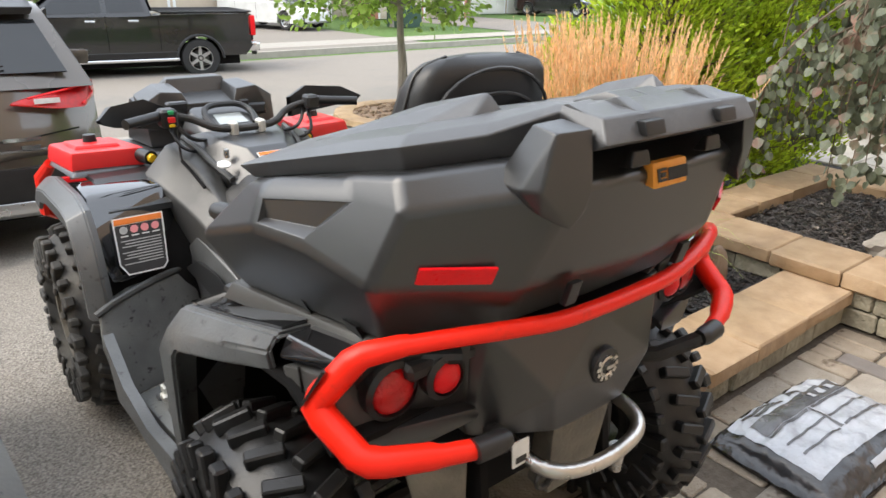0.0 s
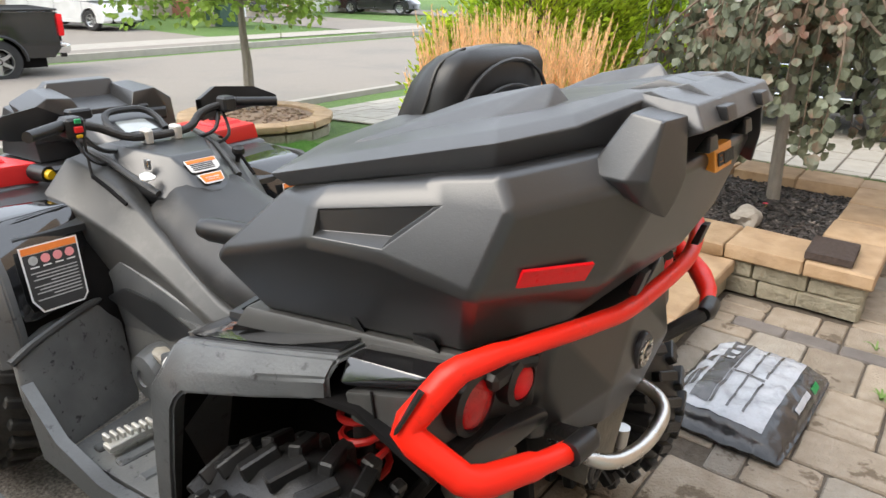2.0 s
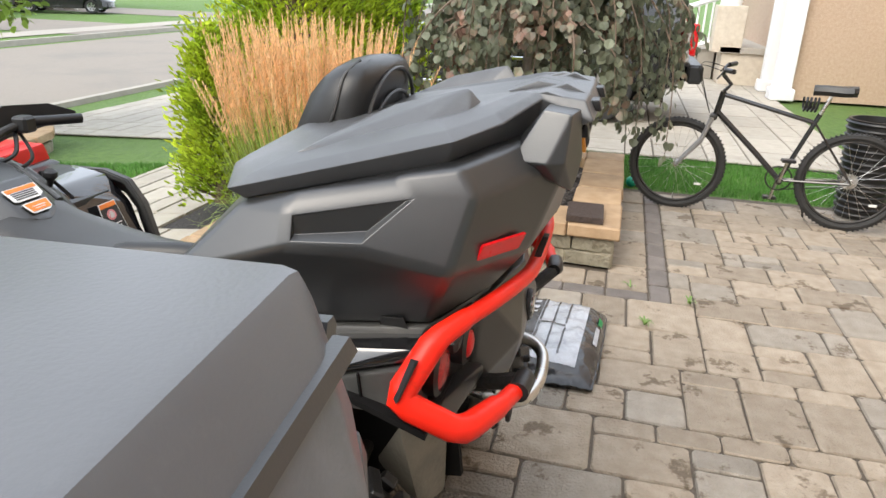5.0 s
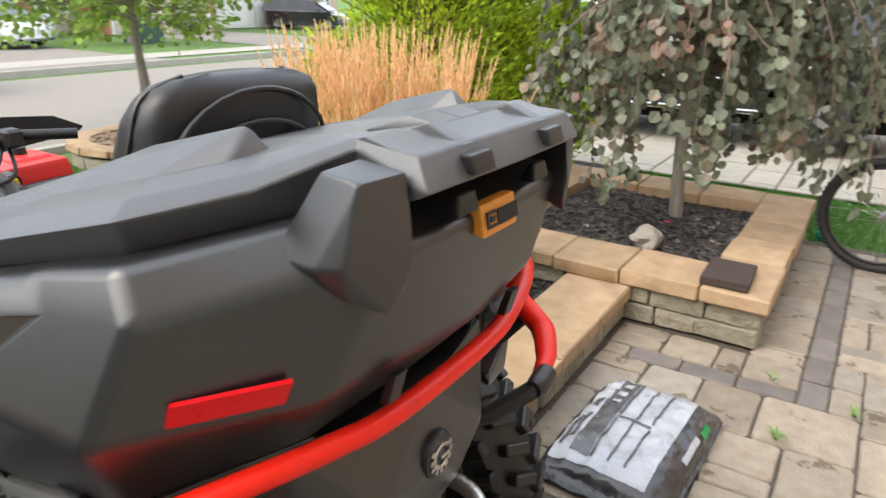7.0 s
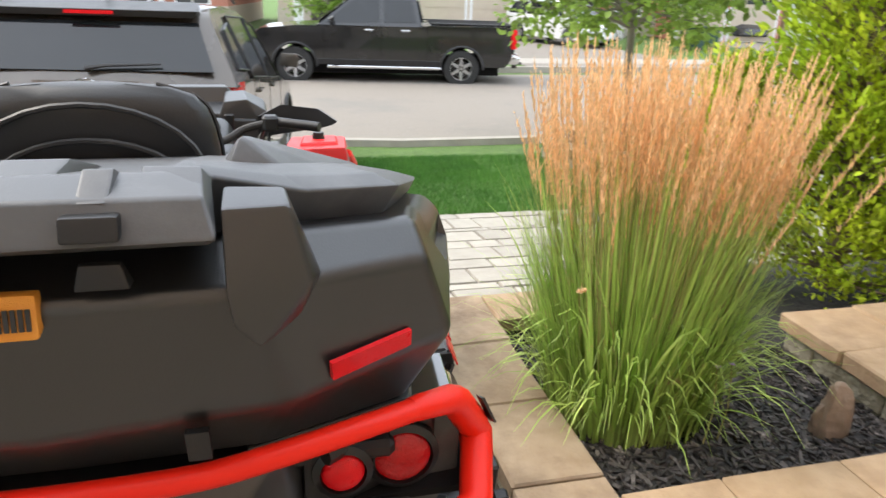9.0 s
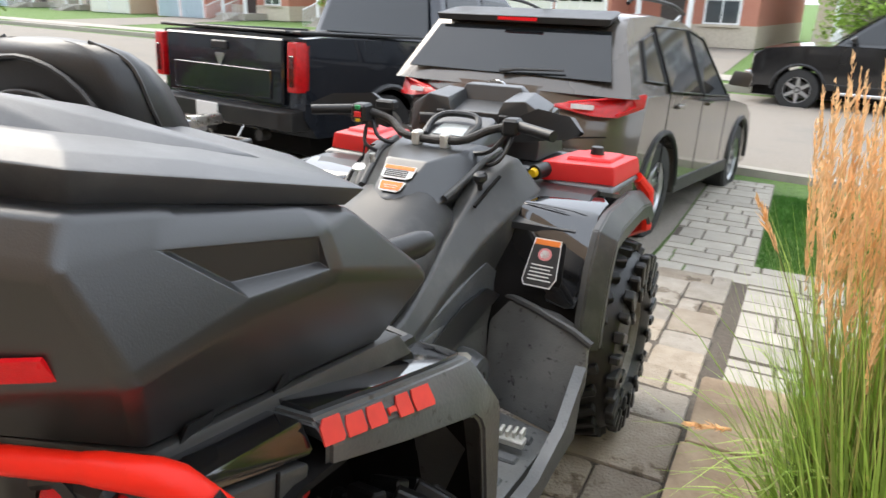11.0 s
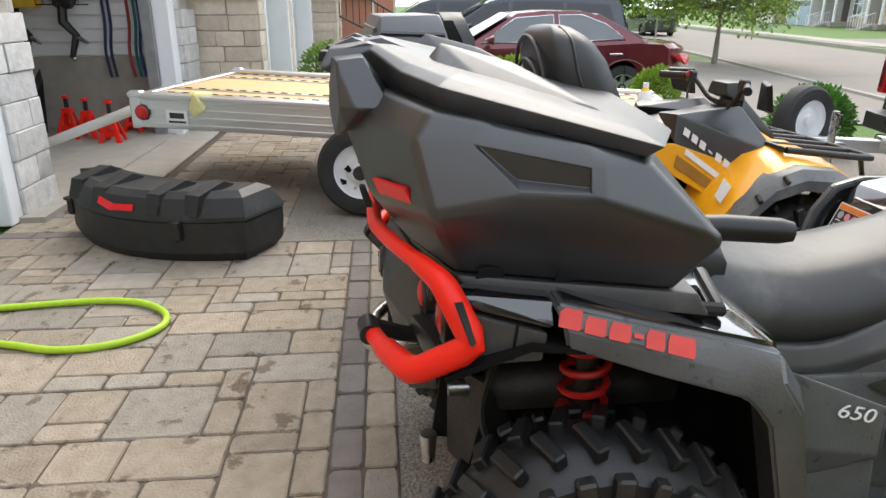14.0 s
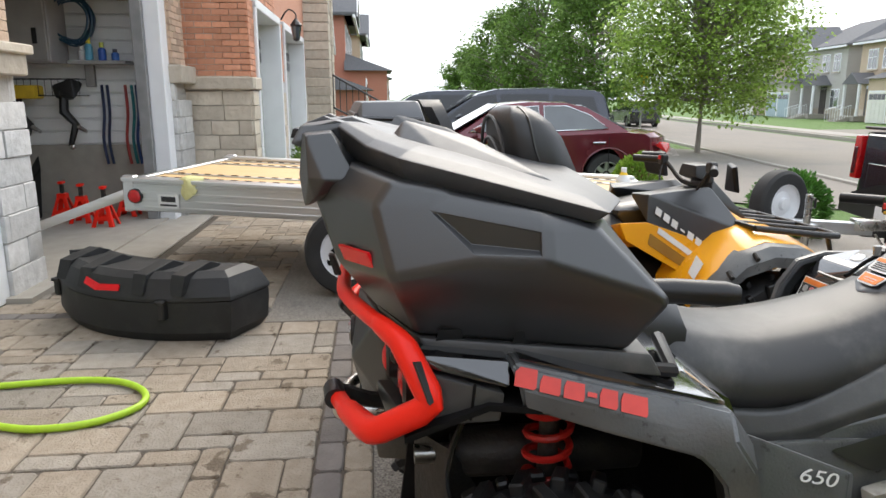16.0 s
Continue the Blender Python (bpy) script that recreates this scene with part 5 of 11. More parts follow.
# lid
def lid_half(sx):
    bm = bmesh.new()

    def ring(pts):
        return [bm.verts.new((sx * x, y, z)) for x, y, z in pts]
    low = ring([(0, -0.735, 1.274), (0.192, -0.732, 1.274), (0.165, -0.65, 1.252), (0.275, -0.585, 1.238), (0.382, -0.535, 1.228), (0.432, -0.40, 1.205), (0.484, -0.212, 1.164), (0.34, -0.125, 1.165), (0.175, -0.165, 1.19), (0, -0.18, 1.195)])
    mid = ring([(0, -0.766, 1.288), (0.200, -0.762, 1.288), (0.193, -0.665, 1.322), (0.29, -0.610, 1.288), (0.405, -0.550, 1.274), (0.456, -0.40, 1.238), (0.503, -0.188, 1.185), (0.345, -0.112, 1.184), (0.17, -0.150, 1.212), (0, -0.165, 1.218)])
    up = ring([(0, -0.746, 1.326), (0.190, -0.742, 1.324), (0.180, -0.652, 1.331), (0.265, -0.592, 1.302), (0.375, -0.528, 1.285), (0.418, -0.40, 1.254), (0.455, -0.215, 1.204), (0.335, -0.140, 1.203), (0.175, -0.175, 1.232), (0, -0.195, 1.236)])
    ins = ring([(0, -0.69, 1.334), (0.15, -0.685, 1.333), (0.165, -0.625, 1.330), (0.24, -0.560, 1.308), (0.33, -0.505, 1.292), (0.355, -0.40, 1.266), (0.365, -0.265, 1.232), (0.29, -0.20, 1.226), (0.16, -0.25, 1.248), (0, -0.27, 1.252)])
    for a, b in ((low, mid), (mid, up), (up, ins)):
        for i in range(9):
            bm.faces.new((a[i], a[i + 1], b[i + 1], b[i]))
    # crown, in strips from the rim to the ridge line
    bm.faces.new((ins[0], ins[1], ins[2], ins[8], ins[9]))
    bm.faces.new((ins[2], ins[3], ins[7], ins[8]))
    bm.faces.new((ins[3], ins[4], ins[5], ins[6], ins[7]))
    bm.faces.new(low)
    return bm


lid = lid_half(1)
bm_add(lid, lid_half(-1))
bmesh.ops.remove_doubles(lid, verts=lid.verts[:], dist=1e-5)
bmesh.ops.recalc_face_normals(lid, faces=lid.faces[:])
es = [e for e in lid.edges if len(e.link_faces) == 2 and e.calc_face_angle(0) > radians(10)]
bmesh.ops.bevel(lid, geom=es, offset=0.0045, segments=2, affect="EDGES", profile=0.6, clamp_overlap=True)
# paler than the tub because skylight on the top is painted in
lid_ob = part("lid", lid, plastic_skylit, trunk, "black ridged lid, closed, paled to imitate sky sheen", angle=60)
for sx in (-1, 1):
    part("lid_fin", b_hull([(sx * 0.218, -0.532, 1.337), (sx * 0.200, -0.560, 1.300), (sx * 0.270, -0.545, 1.295), (sx * 0.385, -0.275, 1.235), (sx * 0.405, -0.22, 1.205), (sx * 0.23, -0.27, 1.238), (sx * 0.196, -0.50, 1.300), (sx * 0.35, -0.45, 1.262), (sx * 0.24, -0.40, 1.302)], bevel=0.006), plastic_skylit, lid_ob)
    # nearly flush black block stands in for a shaded recess in the lid
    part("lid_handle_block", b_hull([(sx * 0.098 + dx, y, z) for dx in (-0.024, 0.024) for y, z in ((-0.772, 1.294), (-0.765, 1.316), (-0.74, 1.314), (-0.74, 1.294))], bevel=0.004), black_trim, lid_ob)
    part("lid_lug", b_hull([(sx * 0.098 + dx, y, z) for dx in (-0.014, 0.014) for y, z in ((-0.748, 1.322), (-0.70, 1.342), (-0.66, 1.326), (-0.70, 1.31))], bevel=0.004), plastic_skylit, lid_ob)
    part("lid_pad", b_hull([(sx * x, y, z) for x, y, z in ((0.0, -0.72, 1.326), (0.05, -0.72, 1.326), (0.062, -0.64, 1.338), (0.0, -0.64, 1.338), (0.08, -0.58, 1.315), (0.0, -0.58, 1.315), (0.03, -0.65, 1.3))], bevel=0.005), plastic_skylit, lid_ob)
    part("lid_step", b_hull([(sx * x, y, z) for x, y, z in ((0.135, -0.735, 1.322), (0.19, -0.73, 1.320), (0.185, -0.67, 1.334), (0.13, -0.67, 1.336), (0.17, -0.60, 1.315), (0.12, -0.60, 1.315), (0.15, -0.7, 1.3))], bevel=0.004), plastic_skylit, lid_ob)
# rack under the trunk
rack = part("rear_rack", b_box(0, -0.32, 0.893, 0.80, 0.50, 0.03, bevel=0.008), black_trim, atv)
for sx in (-1, 1):
    part("rack_rail", b_tube([(sx * 0.30, -0.58, 0.905), (sx * 0.42, -0.50, 0.905), (sx * 0.47, -0.25, 0.90), (sx * 0.49, -0.05, 0.885), (sx * 0.30, 0.0, 0.88)], 0.014, n=8), black_trim, atv)

# ---------------------------------------------------------------- raised beds
cap_m = mat("buff_cap_stone", (0.35, 0.235, 0.135), (0.45, 0.32, 0.20), rough=0.85, scale=9, bump=0.5, bscale=45, wear=(0.27, 0.18, 0.11), wscale=6, wlo=0.5, whi=0.8, per=0.1)
cap_brown = mat("weathered_cap_stone", (0.30, 0.21, 0.13), (0.43, 0.325, 0.22), rough=0.85, scale=9, bump=0.5, bscale=45, wear=(0.16, 0.11, 0.07), wscale=4, wlo=0.43, whi=0.75, per=0.12)
wall_m = mat("grey_wall_block", (0.25, 0.225, 0.165), (0.35, 0.325, 0.25), rough=0.9, scale=12, bump=2.0, bscale=32, wear=(0.16, 0.145, 0.105), wscale=7, wlo=0.5, whi=0.75, per=0.16)
wall_dark = mat("wall_core", (0.10, 0.09, 0.075), (0.14, 0.13, 0.11), rough=0.95, scale=20)
mulch_m = mat("dark_mulch", (0.018, 0.016, 0.016), (0.055, 0.05, 0.048), rough=0.9, scale=40, bump=2.0, bscale=45)
chip_m = mat("mulch_chip", (0.022, 0.019, 0.018), (0.07, 0.06, 0.055), rough=0.6, scale=20, bump=0.5, bscale=80, per=0.9, wear=(0.20, 0.17, 0.15), wscale=11, wlo=0.58, whi=0.66)


def py_mesh(name, verts, faces, material, smooth=False):
    me = bpy.data.meshes.new(name)
    me.from_pydata(verts, [], faces)
    if material:
        me.materials.append(material)
    if smooth:
        me.polygons.foreach_set("use_smooth", [True] * len(me.polygons))
    return me


def rough_block(sx, sy, sz, rnd, chip=0.012):
    """A tumbled stone block about its own centre."""
    bm = b_box(0, 0, 0, sx, sy, sz)
    bmesh.ops.bevel(bm, geom=bm.edges[:], offset=min(chip * 0.6, sz * 0.12), segments=1, affect="EDGES")
    for v in bm.verts:
        v.co += Vector((rnd.uniform(-1, 1), rnd.uniform(-1, 1), rnd.uniform(-1, 1))) * chip * 0.32
    return bm


def stone_run(parent, a, b, z0, h, depth, length, name, material, rnd, gap=0.006):
    """A course of blocks along a line, their outer faces on the line and bodies to its left."""
    a, b = Vector((*a, 0)), Vector((*b, 0))
    d = b - a
    L = d.length
    d.normalize()
    n = Vector((-d.y, d.x, 0))
    ang = math.atan2(d.y, d.x)
    pos = 0.0
    while pos < L - 0.02:
        l = min(length * rnd.uniform(0.75, 1.25), L - pos)
        if L - pos - l < 0.08:
            l = L - pos
        bm = rough_block(l - gap, depth, h - gap * 0.7, rnd)
        c = a + d * (pos + l / 2) + n * (depth / 2 + rnd.uniform(-0.006, 0.006)) + Vector((0, 0, z0 + h / 2))
        part(name, moved(bm, Matrix.Translation(c) @ Matrix.Rotation(ang + rnd.uniform(-0.008, 0.008), 4, "Z")), material, parent, angle=34)
        pos += l


rs = random.Random(4)
low_wall = tagged(new("garden_wall", finish(b_prism([(0.95, -0.18), (2.36, -0.18), (2.36, -0.05), (1.10, -0.05), (1.10, 1.20), (2.3, 1.20), (2.3, 1.32), (0.95, 1.32)], "z", -0.02, 0.10), "garden_wall", wall_dark)), "low tan stone-block wall round the ornamental grass bed", "garden wall", kind="structure")
stone_run(low_wall, (0.90, -0.262), (2.36, -0.262), 0.0, 0.105, 0.12, 0.24, "wall_block", wall_m, rs)
stone_run(low_wall, (0.905, 1.38), (0.905, -0.20), 0.0, 0.105, 0.12, 0.24, "wall_block", wall_m, rs)
stone_run(low_wall, (2.30, 1.38), (0.92, 1.38), 0.0, 0.105, 0.12, 0.24, "wall_block", wall_m, rs)
stone_run(low_wall, (1.165, -0.285), (2.36, -0.285), 0.105, 0.075, 0.33, 0.42, "cap_stone", cap_m, rs)
stone_run(low_wall, (0.87, 1.41), (0.87, -0.285), 0.105, 0.075, 0.29, 0.36, "cap_stone", cap_brown, rs)
stone_run(low_wall, (2.30, 1.41), (1.165, 1.41), 0.105, 0.075, 0.26, 0.40, "cap_stone", cap_m, rs)

high_wall = tagged(new("garden_wall", finish(b_prism([(2.42, -0.80), (4.2, -0.80), (4.2, 0.75), (2.42, 0.75), (2.42, -0.78), (2.62, -0.66), (2.62, 0.6), (4.0, 0.6), (4.0, -0.66), (2.6, -0.68)], "z", -0.02, 0.17), "garden_wall", wall_dark)), "square raised bed of buff stone blocks under the weeping tree", "garden wall", kind="structure")
for k in range(2):
    stone_run(high_wall, (2.36, 0.83), (2.36, -0.87), k * 0.092, 0.092, 0.13, 0.22, "wall_block", wall_m, rs)
    stone_run(high_wall, (2.36, -0.875), (4.28, -0.875), k * 0.092, 0.092, 0.13, 0.24, "wall_block", wall_m, rs)
    stone_run(high_wall, (4.28, -0.87), (4.28, 0.83), k * 0.092, 0.092, 0.13, 0.24, "wall_block", wall_m, rs)
stone_run(high_wall, (2.325, 0.85), (2.325, -0.60), 0.184, 0.078, 0.36, 0.36, "cap_stone", cap_m, rs)
stone_run(high_wall, (2.325, -0.90), (4.33, -0.90), 0.184, 0.078, 0.30, 0.42, "cap_stone", cap_m, rs)
stone_run(high_wall, (4.33, -0.60), (4.33, 0.86), 0.184, 0.078, 0.34, 0.40, "cap_stone", cap_m, rs)
stone_run(high_wall, (3.98, 0.86), (2.70, 0.86), 0.184, 0.078, 0.30, 0.42, "cap_stone", cap_m, rs)


def mulch_bed(name, x0, x1, y0, y1, z, count, seed, label):
    rnd = np.random.RandomState(seed)
    n = 24
    xs, ys = np.linspace(x0, x1, n), np.linspace(y0, y1, n)
    verts = [(x, y, z + 0.012 * noise.noise((x * 5, y * 5, seed)) + 0.02 * noise.noise((x * 1.7, y * 1.7, seed + 3))) for y in ys for x in xs]
    faces = [(i * n + j, i * n + j + 1, (i + 1) * n + j + 1, (i + 1) * n + j) for i in range(n - 1) for j in range(n - 1)]
    ob = tagged(new(name, py_mesh(name, verts, faces, mulch_m, True)), label, "mulch", kind="stuff")
    V, F = [], []
    for k in range(count):
        c = Vector((rnd.uniform(x0, x1), rnd.uniform(y0, y1), 0))
        c.z = z + 0.012 * noise.noise((c.x * 5, c.y * 5, seed)) + 0.02 * noise.noise((c.x * 1.7, c.y * 1.7, seed + 3)) + rnd.uniform(0.002, 0.012)
        l, w, h = rnd.uniform(0.012, 0.035), rnd.uniform(0.004, 0.009), rnd.uniform(0.002, 0.004)
        m = Euler((rnd.uniform(-0.5, 0.5), rnd.uniform(-0.5, 0.5), rnd.uniform(0, 6.3))).to_matrix()
        b0 = len(V)
        for s in ((-l, -w, -h), (l, -w * 0.6, -h), (l * 0.9, w, -h), (-l, w, -h), (-l * 0.9, -w, h), (l, -w * 0.5, h), (l * 0.9, w * 0.8, h), (-l, w, h)):
            V.append(tuple(c + m @ Vector(s)))
        F += [tuple(b0 + i for i in q) for q in ((3, 2, 1, 0), (4, 5, 6, 7), (0, 1, 5, 4), (1, 2, 6, 5), (2, 3, 7, 6), (3, 0, 4, 7))]
    chips = new("mulch_chips", py_mesh("mulch_chips", V, F, chip_m))
    chips.parent = ob
    tagged(chips, kind="stuff")
    return ob


mulch_bed("mulch", 1.1, 2.36, -0.05, 1.22, 0.085, 3800, 1, "dark shredded bark mulch round the ornamental grass")
mulch_bed("mulch", 2.62, 4.02, -0.66, 0.62, 0.185, 4200, 2, "dark shredded bark mulch under the weeping tree")


def rock(name, c, rx, ry, rz, material, label, seed):
    bm = b_ball((0, 0, 0), 1, 1, 1, 3)
    for v in bm.verts:
        k = 1 + 0.35 * noise.noise(v.co * 1.3 + Vector((seed, 0, 0))) + 0.08 * noise.noise(v.co * 5 + Vector((seed, 0, 0)))
        v.co = Vector((v.co.x * rx, v.co.y * ry, v.co.z * rz)) * k
    return solid(name, moved(bm, Matrix.Translation(c)), material, label, "rock", angle=20)


rock_m = mat("pale_rock", (0.30, 0.27, 0.23), (0.42, 0.38, 0.33), rough=0.9, scale=8, bump=0.8, bscale=30, wear=(0.2, 0.17, 0.14), wscale=6)
rock_brown = mat("brown_rock", (0.22, 0.15, 0.10), (0.30, 0.22, 0.16), rough=0.9, scale=8, bump=0.8, bscale=30, wear=(0.14, 0.1, 0.08), wscale=5)
rock("rock", (2.97, -0.17, 0.225), 0.14, 0.08, 0.065, rock_m, "small pale garden rock lying on the dark mulch", 3)
rock("rock", (2.10, 0.27, 0.15), 0.06, 0.05, 0.13, rock_brown, "upright brown garden rock beside the grass", 8)
slab = solid("scouring_pad", rough_block(0.30, 0.21, 0.038, rs, 0.008), mat("brown_coir", (0.05, 0.035, 0.03), (0.09, 0.065, 0.055), rough=0.95, scale=60, bump=1.5, bscale=160), "dark brown rough paving slab lying on the wall cap", "paving slab")
slab.matrix_world = pose(2.507, -0.688, 0.283, 0, 0, 2)

# ---------------------------------------------------------------- plants
leaf_m = mat("purple_green_leaf", (0.115, 0.135, 0.085), (0.20, 0.22, 0.155), rough=0.5, scale=20, wear=(0.36, 0.16, 0.125), wscale=2.6, wlo=0.53, whi=0.69, per=0.45, spec=0.45, thin=0.3)
bark_m = mat("grey_bark", (0.20, 0.18, 0.155), (0.30, 0.27, 0.235), rough=0.9, scale=14, stretch=(3, 3, 0.6), bump=1.0, bscale=30)
twig_m = mat("brown_twig", (0.12, 0.085, 0.06), (0.2, 0.15, 0.11), rough=0.85, scale=20)
cedar_m = mat("golden_cedar", (0.24, 0.38, 0.022), (0.56, 0.64, 0.045), rough=0.7, scale=3.2, per=0.5, thin=0.5)
blade_m = mat("grass_blade", (0.27, 0.43, 0.07), (0.49, 0.62, 0.17), rough=0.5, scale=6, per=0.45, thin=0.45, wear=(0.55, 0.44, 0.20), wscale=14, wlo=0.60, whi=0.70)
plume_m = mat("tan_seed_head", (0.78, 0.49, 0.235), (0.87, 0.61, 0.35), rough=0.85, scale=20, per=0.22, thin=0.42)
straw_m = mat("straw_stem", (0.40, 0.33, 0.13), (0.34, 0.34, 0.12), rough=0.7, scale=20, per=0.25)
maple_m = mat("maple_leaf", (0.19, 0.31, 0.05), (0.32, 0.45, 0.09), rough=0.55, scale=1.5, per=0.45, thin=0.42)
far_leaf_m = mat("dark_far_leaf", (0.10, 0.19, 0.035), (0.18, 0.29, 0.06), rough=0.6, scale=1.0, per=0.45, thin=0.42)


def leaf_quads(centres, dirs, norms, sizes, aspect=0.6, fold=0.12):
    """Pointed oval leaves of two folded halves: base, two sides, tip and midrib."""
    V, F = [], []
    for c, d, n, s in zip(centres, dirs, norms, sizes):
        d = d.normalized()
        w = d.cross(n)
        if w.length < 1e-4:
            w = Vector((1, 0, 0))
        w.normalize()
        n2 = w.cross(d)
        b = len(V)
        V += [c, c + d * s * 0.35 + w * s * aspect * 0.5 + n2 * s * fold, c + d * s, c + d * s * 0.35 - w * s * aspect * 0.5 + n2 * s * fold, c + d * s * 0.75 + w * s * aspect * 0.36 + n2 * s * fold * 0.7, c + d * s * 0.75 - w * s * aspect * 0.36 + n2 * s * fold * 0.7]
        F += [(b, b + 1, b + 4, b + 2), (b, b + 2, b + 5, b + 3)]
    return [tuple(v) for v in V], F


def strips(paths, widths, flat_dir=None):
    """Ribbons along paths (grass blades, stems)."""
    V, F = [], []
    for p, w in zip(paths, widths):
        m = len(p)
        side = Vector(((p[-1] - p[0]).y, -(p[-1] - p[0]).x, 0))
        if side.length < 1e-4:
            side = Vector((1, 0, 0))
        side.normalize()
        b = len(V)
        for i, q in enumerate(p):
            ww = w * (1 - (i / (m - 1)) ** 2 * 0.92)
            V += [tuple(q - side * ww), tuple(q + side * ww)]
        for i in range(m - 1):
            F.append((b + 2 * i, b + 2 * i + 1, b + 2 * i + 3, b + 2 * i + 2))
    return V, F


# feather reed grass
def reed_grass(cx, cy, z0, seed):
    rnd = random.Random(seed)
    root = thing("ornamental_grass", (cx, cy, z0), "tall feather reed grass with green blades and tan plumes", "ornamental grass")
    paths, widths = [], []
    for k in range(2600):
        a = rnd.uniform(0, 2 * math.pi)
        r = 0.26 * math.sqrt(rnd.random())
        b = Vector((cx + r * 1.15 * math.cos(a), cy + r * math.sin(a), z0))
        lean = Vector((math.cos(a), math.sin(a), 0)) * (r * 0.45 + rnd.uniform(0.0, 0.11))
        h = rnd.uniform(0.40, 1.06)
        droop = rnd.uniform(0.0, 0.5) ** 2
        if k % 4 == 0:
            h, droop = rnd.uniform(0.30, 1.0), rnd.uniform(0.20, 0.75)
            turn = a + rnd.uniform(-0.9, 0.9)
            lean = lean + Vector((math.cos(turn), math.sin(turn), 0)) * rnd.uniform(0.02, 0.19)
        p = []
        for i in range(7):
            t = i / 6
            p.append(b + lean * t ** 1.5 * (0.8 + h * 0.5) + Vector((0, 0, h * (t - droop * t ** 3))) + Vector((rnd.uniform(-1, 1), rnd.uniform(-1, 1), 0)) * 0.004)
        paths.append(p)
        widths.append(rnd.uniform(0.0022, 0.0062) if k % 4 else rnd.uniform(0.003, 0.0068))
    V, F = strips(paths, widths)
    ob = new("blades", py_mesh("blades", V, F, blade_m))
    ob.parent = root
    ob.matrix_parent_inverse = root.matrix_basis.inverted()
    tagged(ob, kind="stuff")
    paths, widths, pv, pf = [], [], [], []
    # two stems that have leaned out over the paving
    leaners = [[(1.38, 0.48, 0.10), (1.22, 0.30, 0.60), (1.03, 0.10, 0.795), (0.94, -0.005, 0.845)], [(1.30, 0.45, 0.10), (1.16, 0.30, 0.70), (1.034, 0.171, 1.04), (0.976, 0.12, 1.167)]]
    for k in range(542):
        a = rnd.uniform(0, 2 * math.pi)
        q = math.sqrt(rnd.random())
        r = 0.25 * q
        b = Vector((cx + r * 1.15 * math.cos(a), cy + r * math.sin(a), z0))
        spread = 0.165 * q + rnd.uniform(-0.04, 0.065)
        if rnd.random() < 0.05:
            spread += 0.20
        h = rnd.uniform(0.96, 1.33) - spread * 0.25
        p = []
        for i in range(8):
            t = i / 7
            p.append(b + Vector((math.cos(a), math.sin(a), 0)) * spread * t ** 1.4 + Vector((0.05 * t * t, 0.05 * t * t, h * t)))
        if k >= 540:
            ctrl = [Vector(c) for c in leaners[k - 540]]
            p = [ctrl[min(2, i * 3 // 7)].lerp(ctrl[min(2, i * 3 // 7) + 1], i * 3 / 7 - min(2, i * 3 // 7)) for i in range(8)]
        paths.append(p)
        widths.append(0.0022)
        # plume: tufts of short bristles round the top of the stem
        top0 = 0.77
        for i in range(34):
            t = top0 + (1 - top0) * (i / 33)
            j = min(6, int(t * 7))
            c = p[j].lerp(p[j + 1], t * 7 - j)
            s = (0.013 if k < 540 else 0.007) * math.sin(math.pi * min(1, (i + 3) / 36)) + 0.004
            d = Vector((rnd.uniform(-0.6, 0.6), rnd.uniform(-0.6, 0.6), 1.6)) if k < 540 else (p[7] - p[5]).normalized() * 1.6 + Vector((rnd.uniform(-0.6, 0.6), rnd.uniform(-0.6, 0.6), rnd.uniform(-0.6, 0.6)))
            d.normalize()
            w = Vector((rnd.uniform(-1, 1), rnd.uniform(-1, 1), rnd.uniform(-1, 1))).normalized() * 0.0040
            bb = len(pv)
            pv += [tuple(c - w), tuple(c + w), tuple(c + d * s * 2.6)]
            pf.append((bb, bb + 1, bb + 2))
    V, F = strips(paths, widths)
    ob = new("stems", py_mesh("stems", V, F, straw_m))
    ob.parent = root
    ob.matrix_parent_inverse = root.matrix_basis.inverted()
    tagged(ob, kind="stuff")
    ob = new("plumes", py_mesh("plumes", pv, pf, plume_m))
    ob.parent = root
    ob.matrix_parent_inverse = root.matrix_basis.inverted()
    tagged(ob, "feathery tan seed heads", kind="stuff")


reed_grass(1.46, 0.56, 0.08, 11)


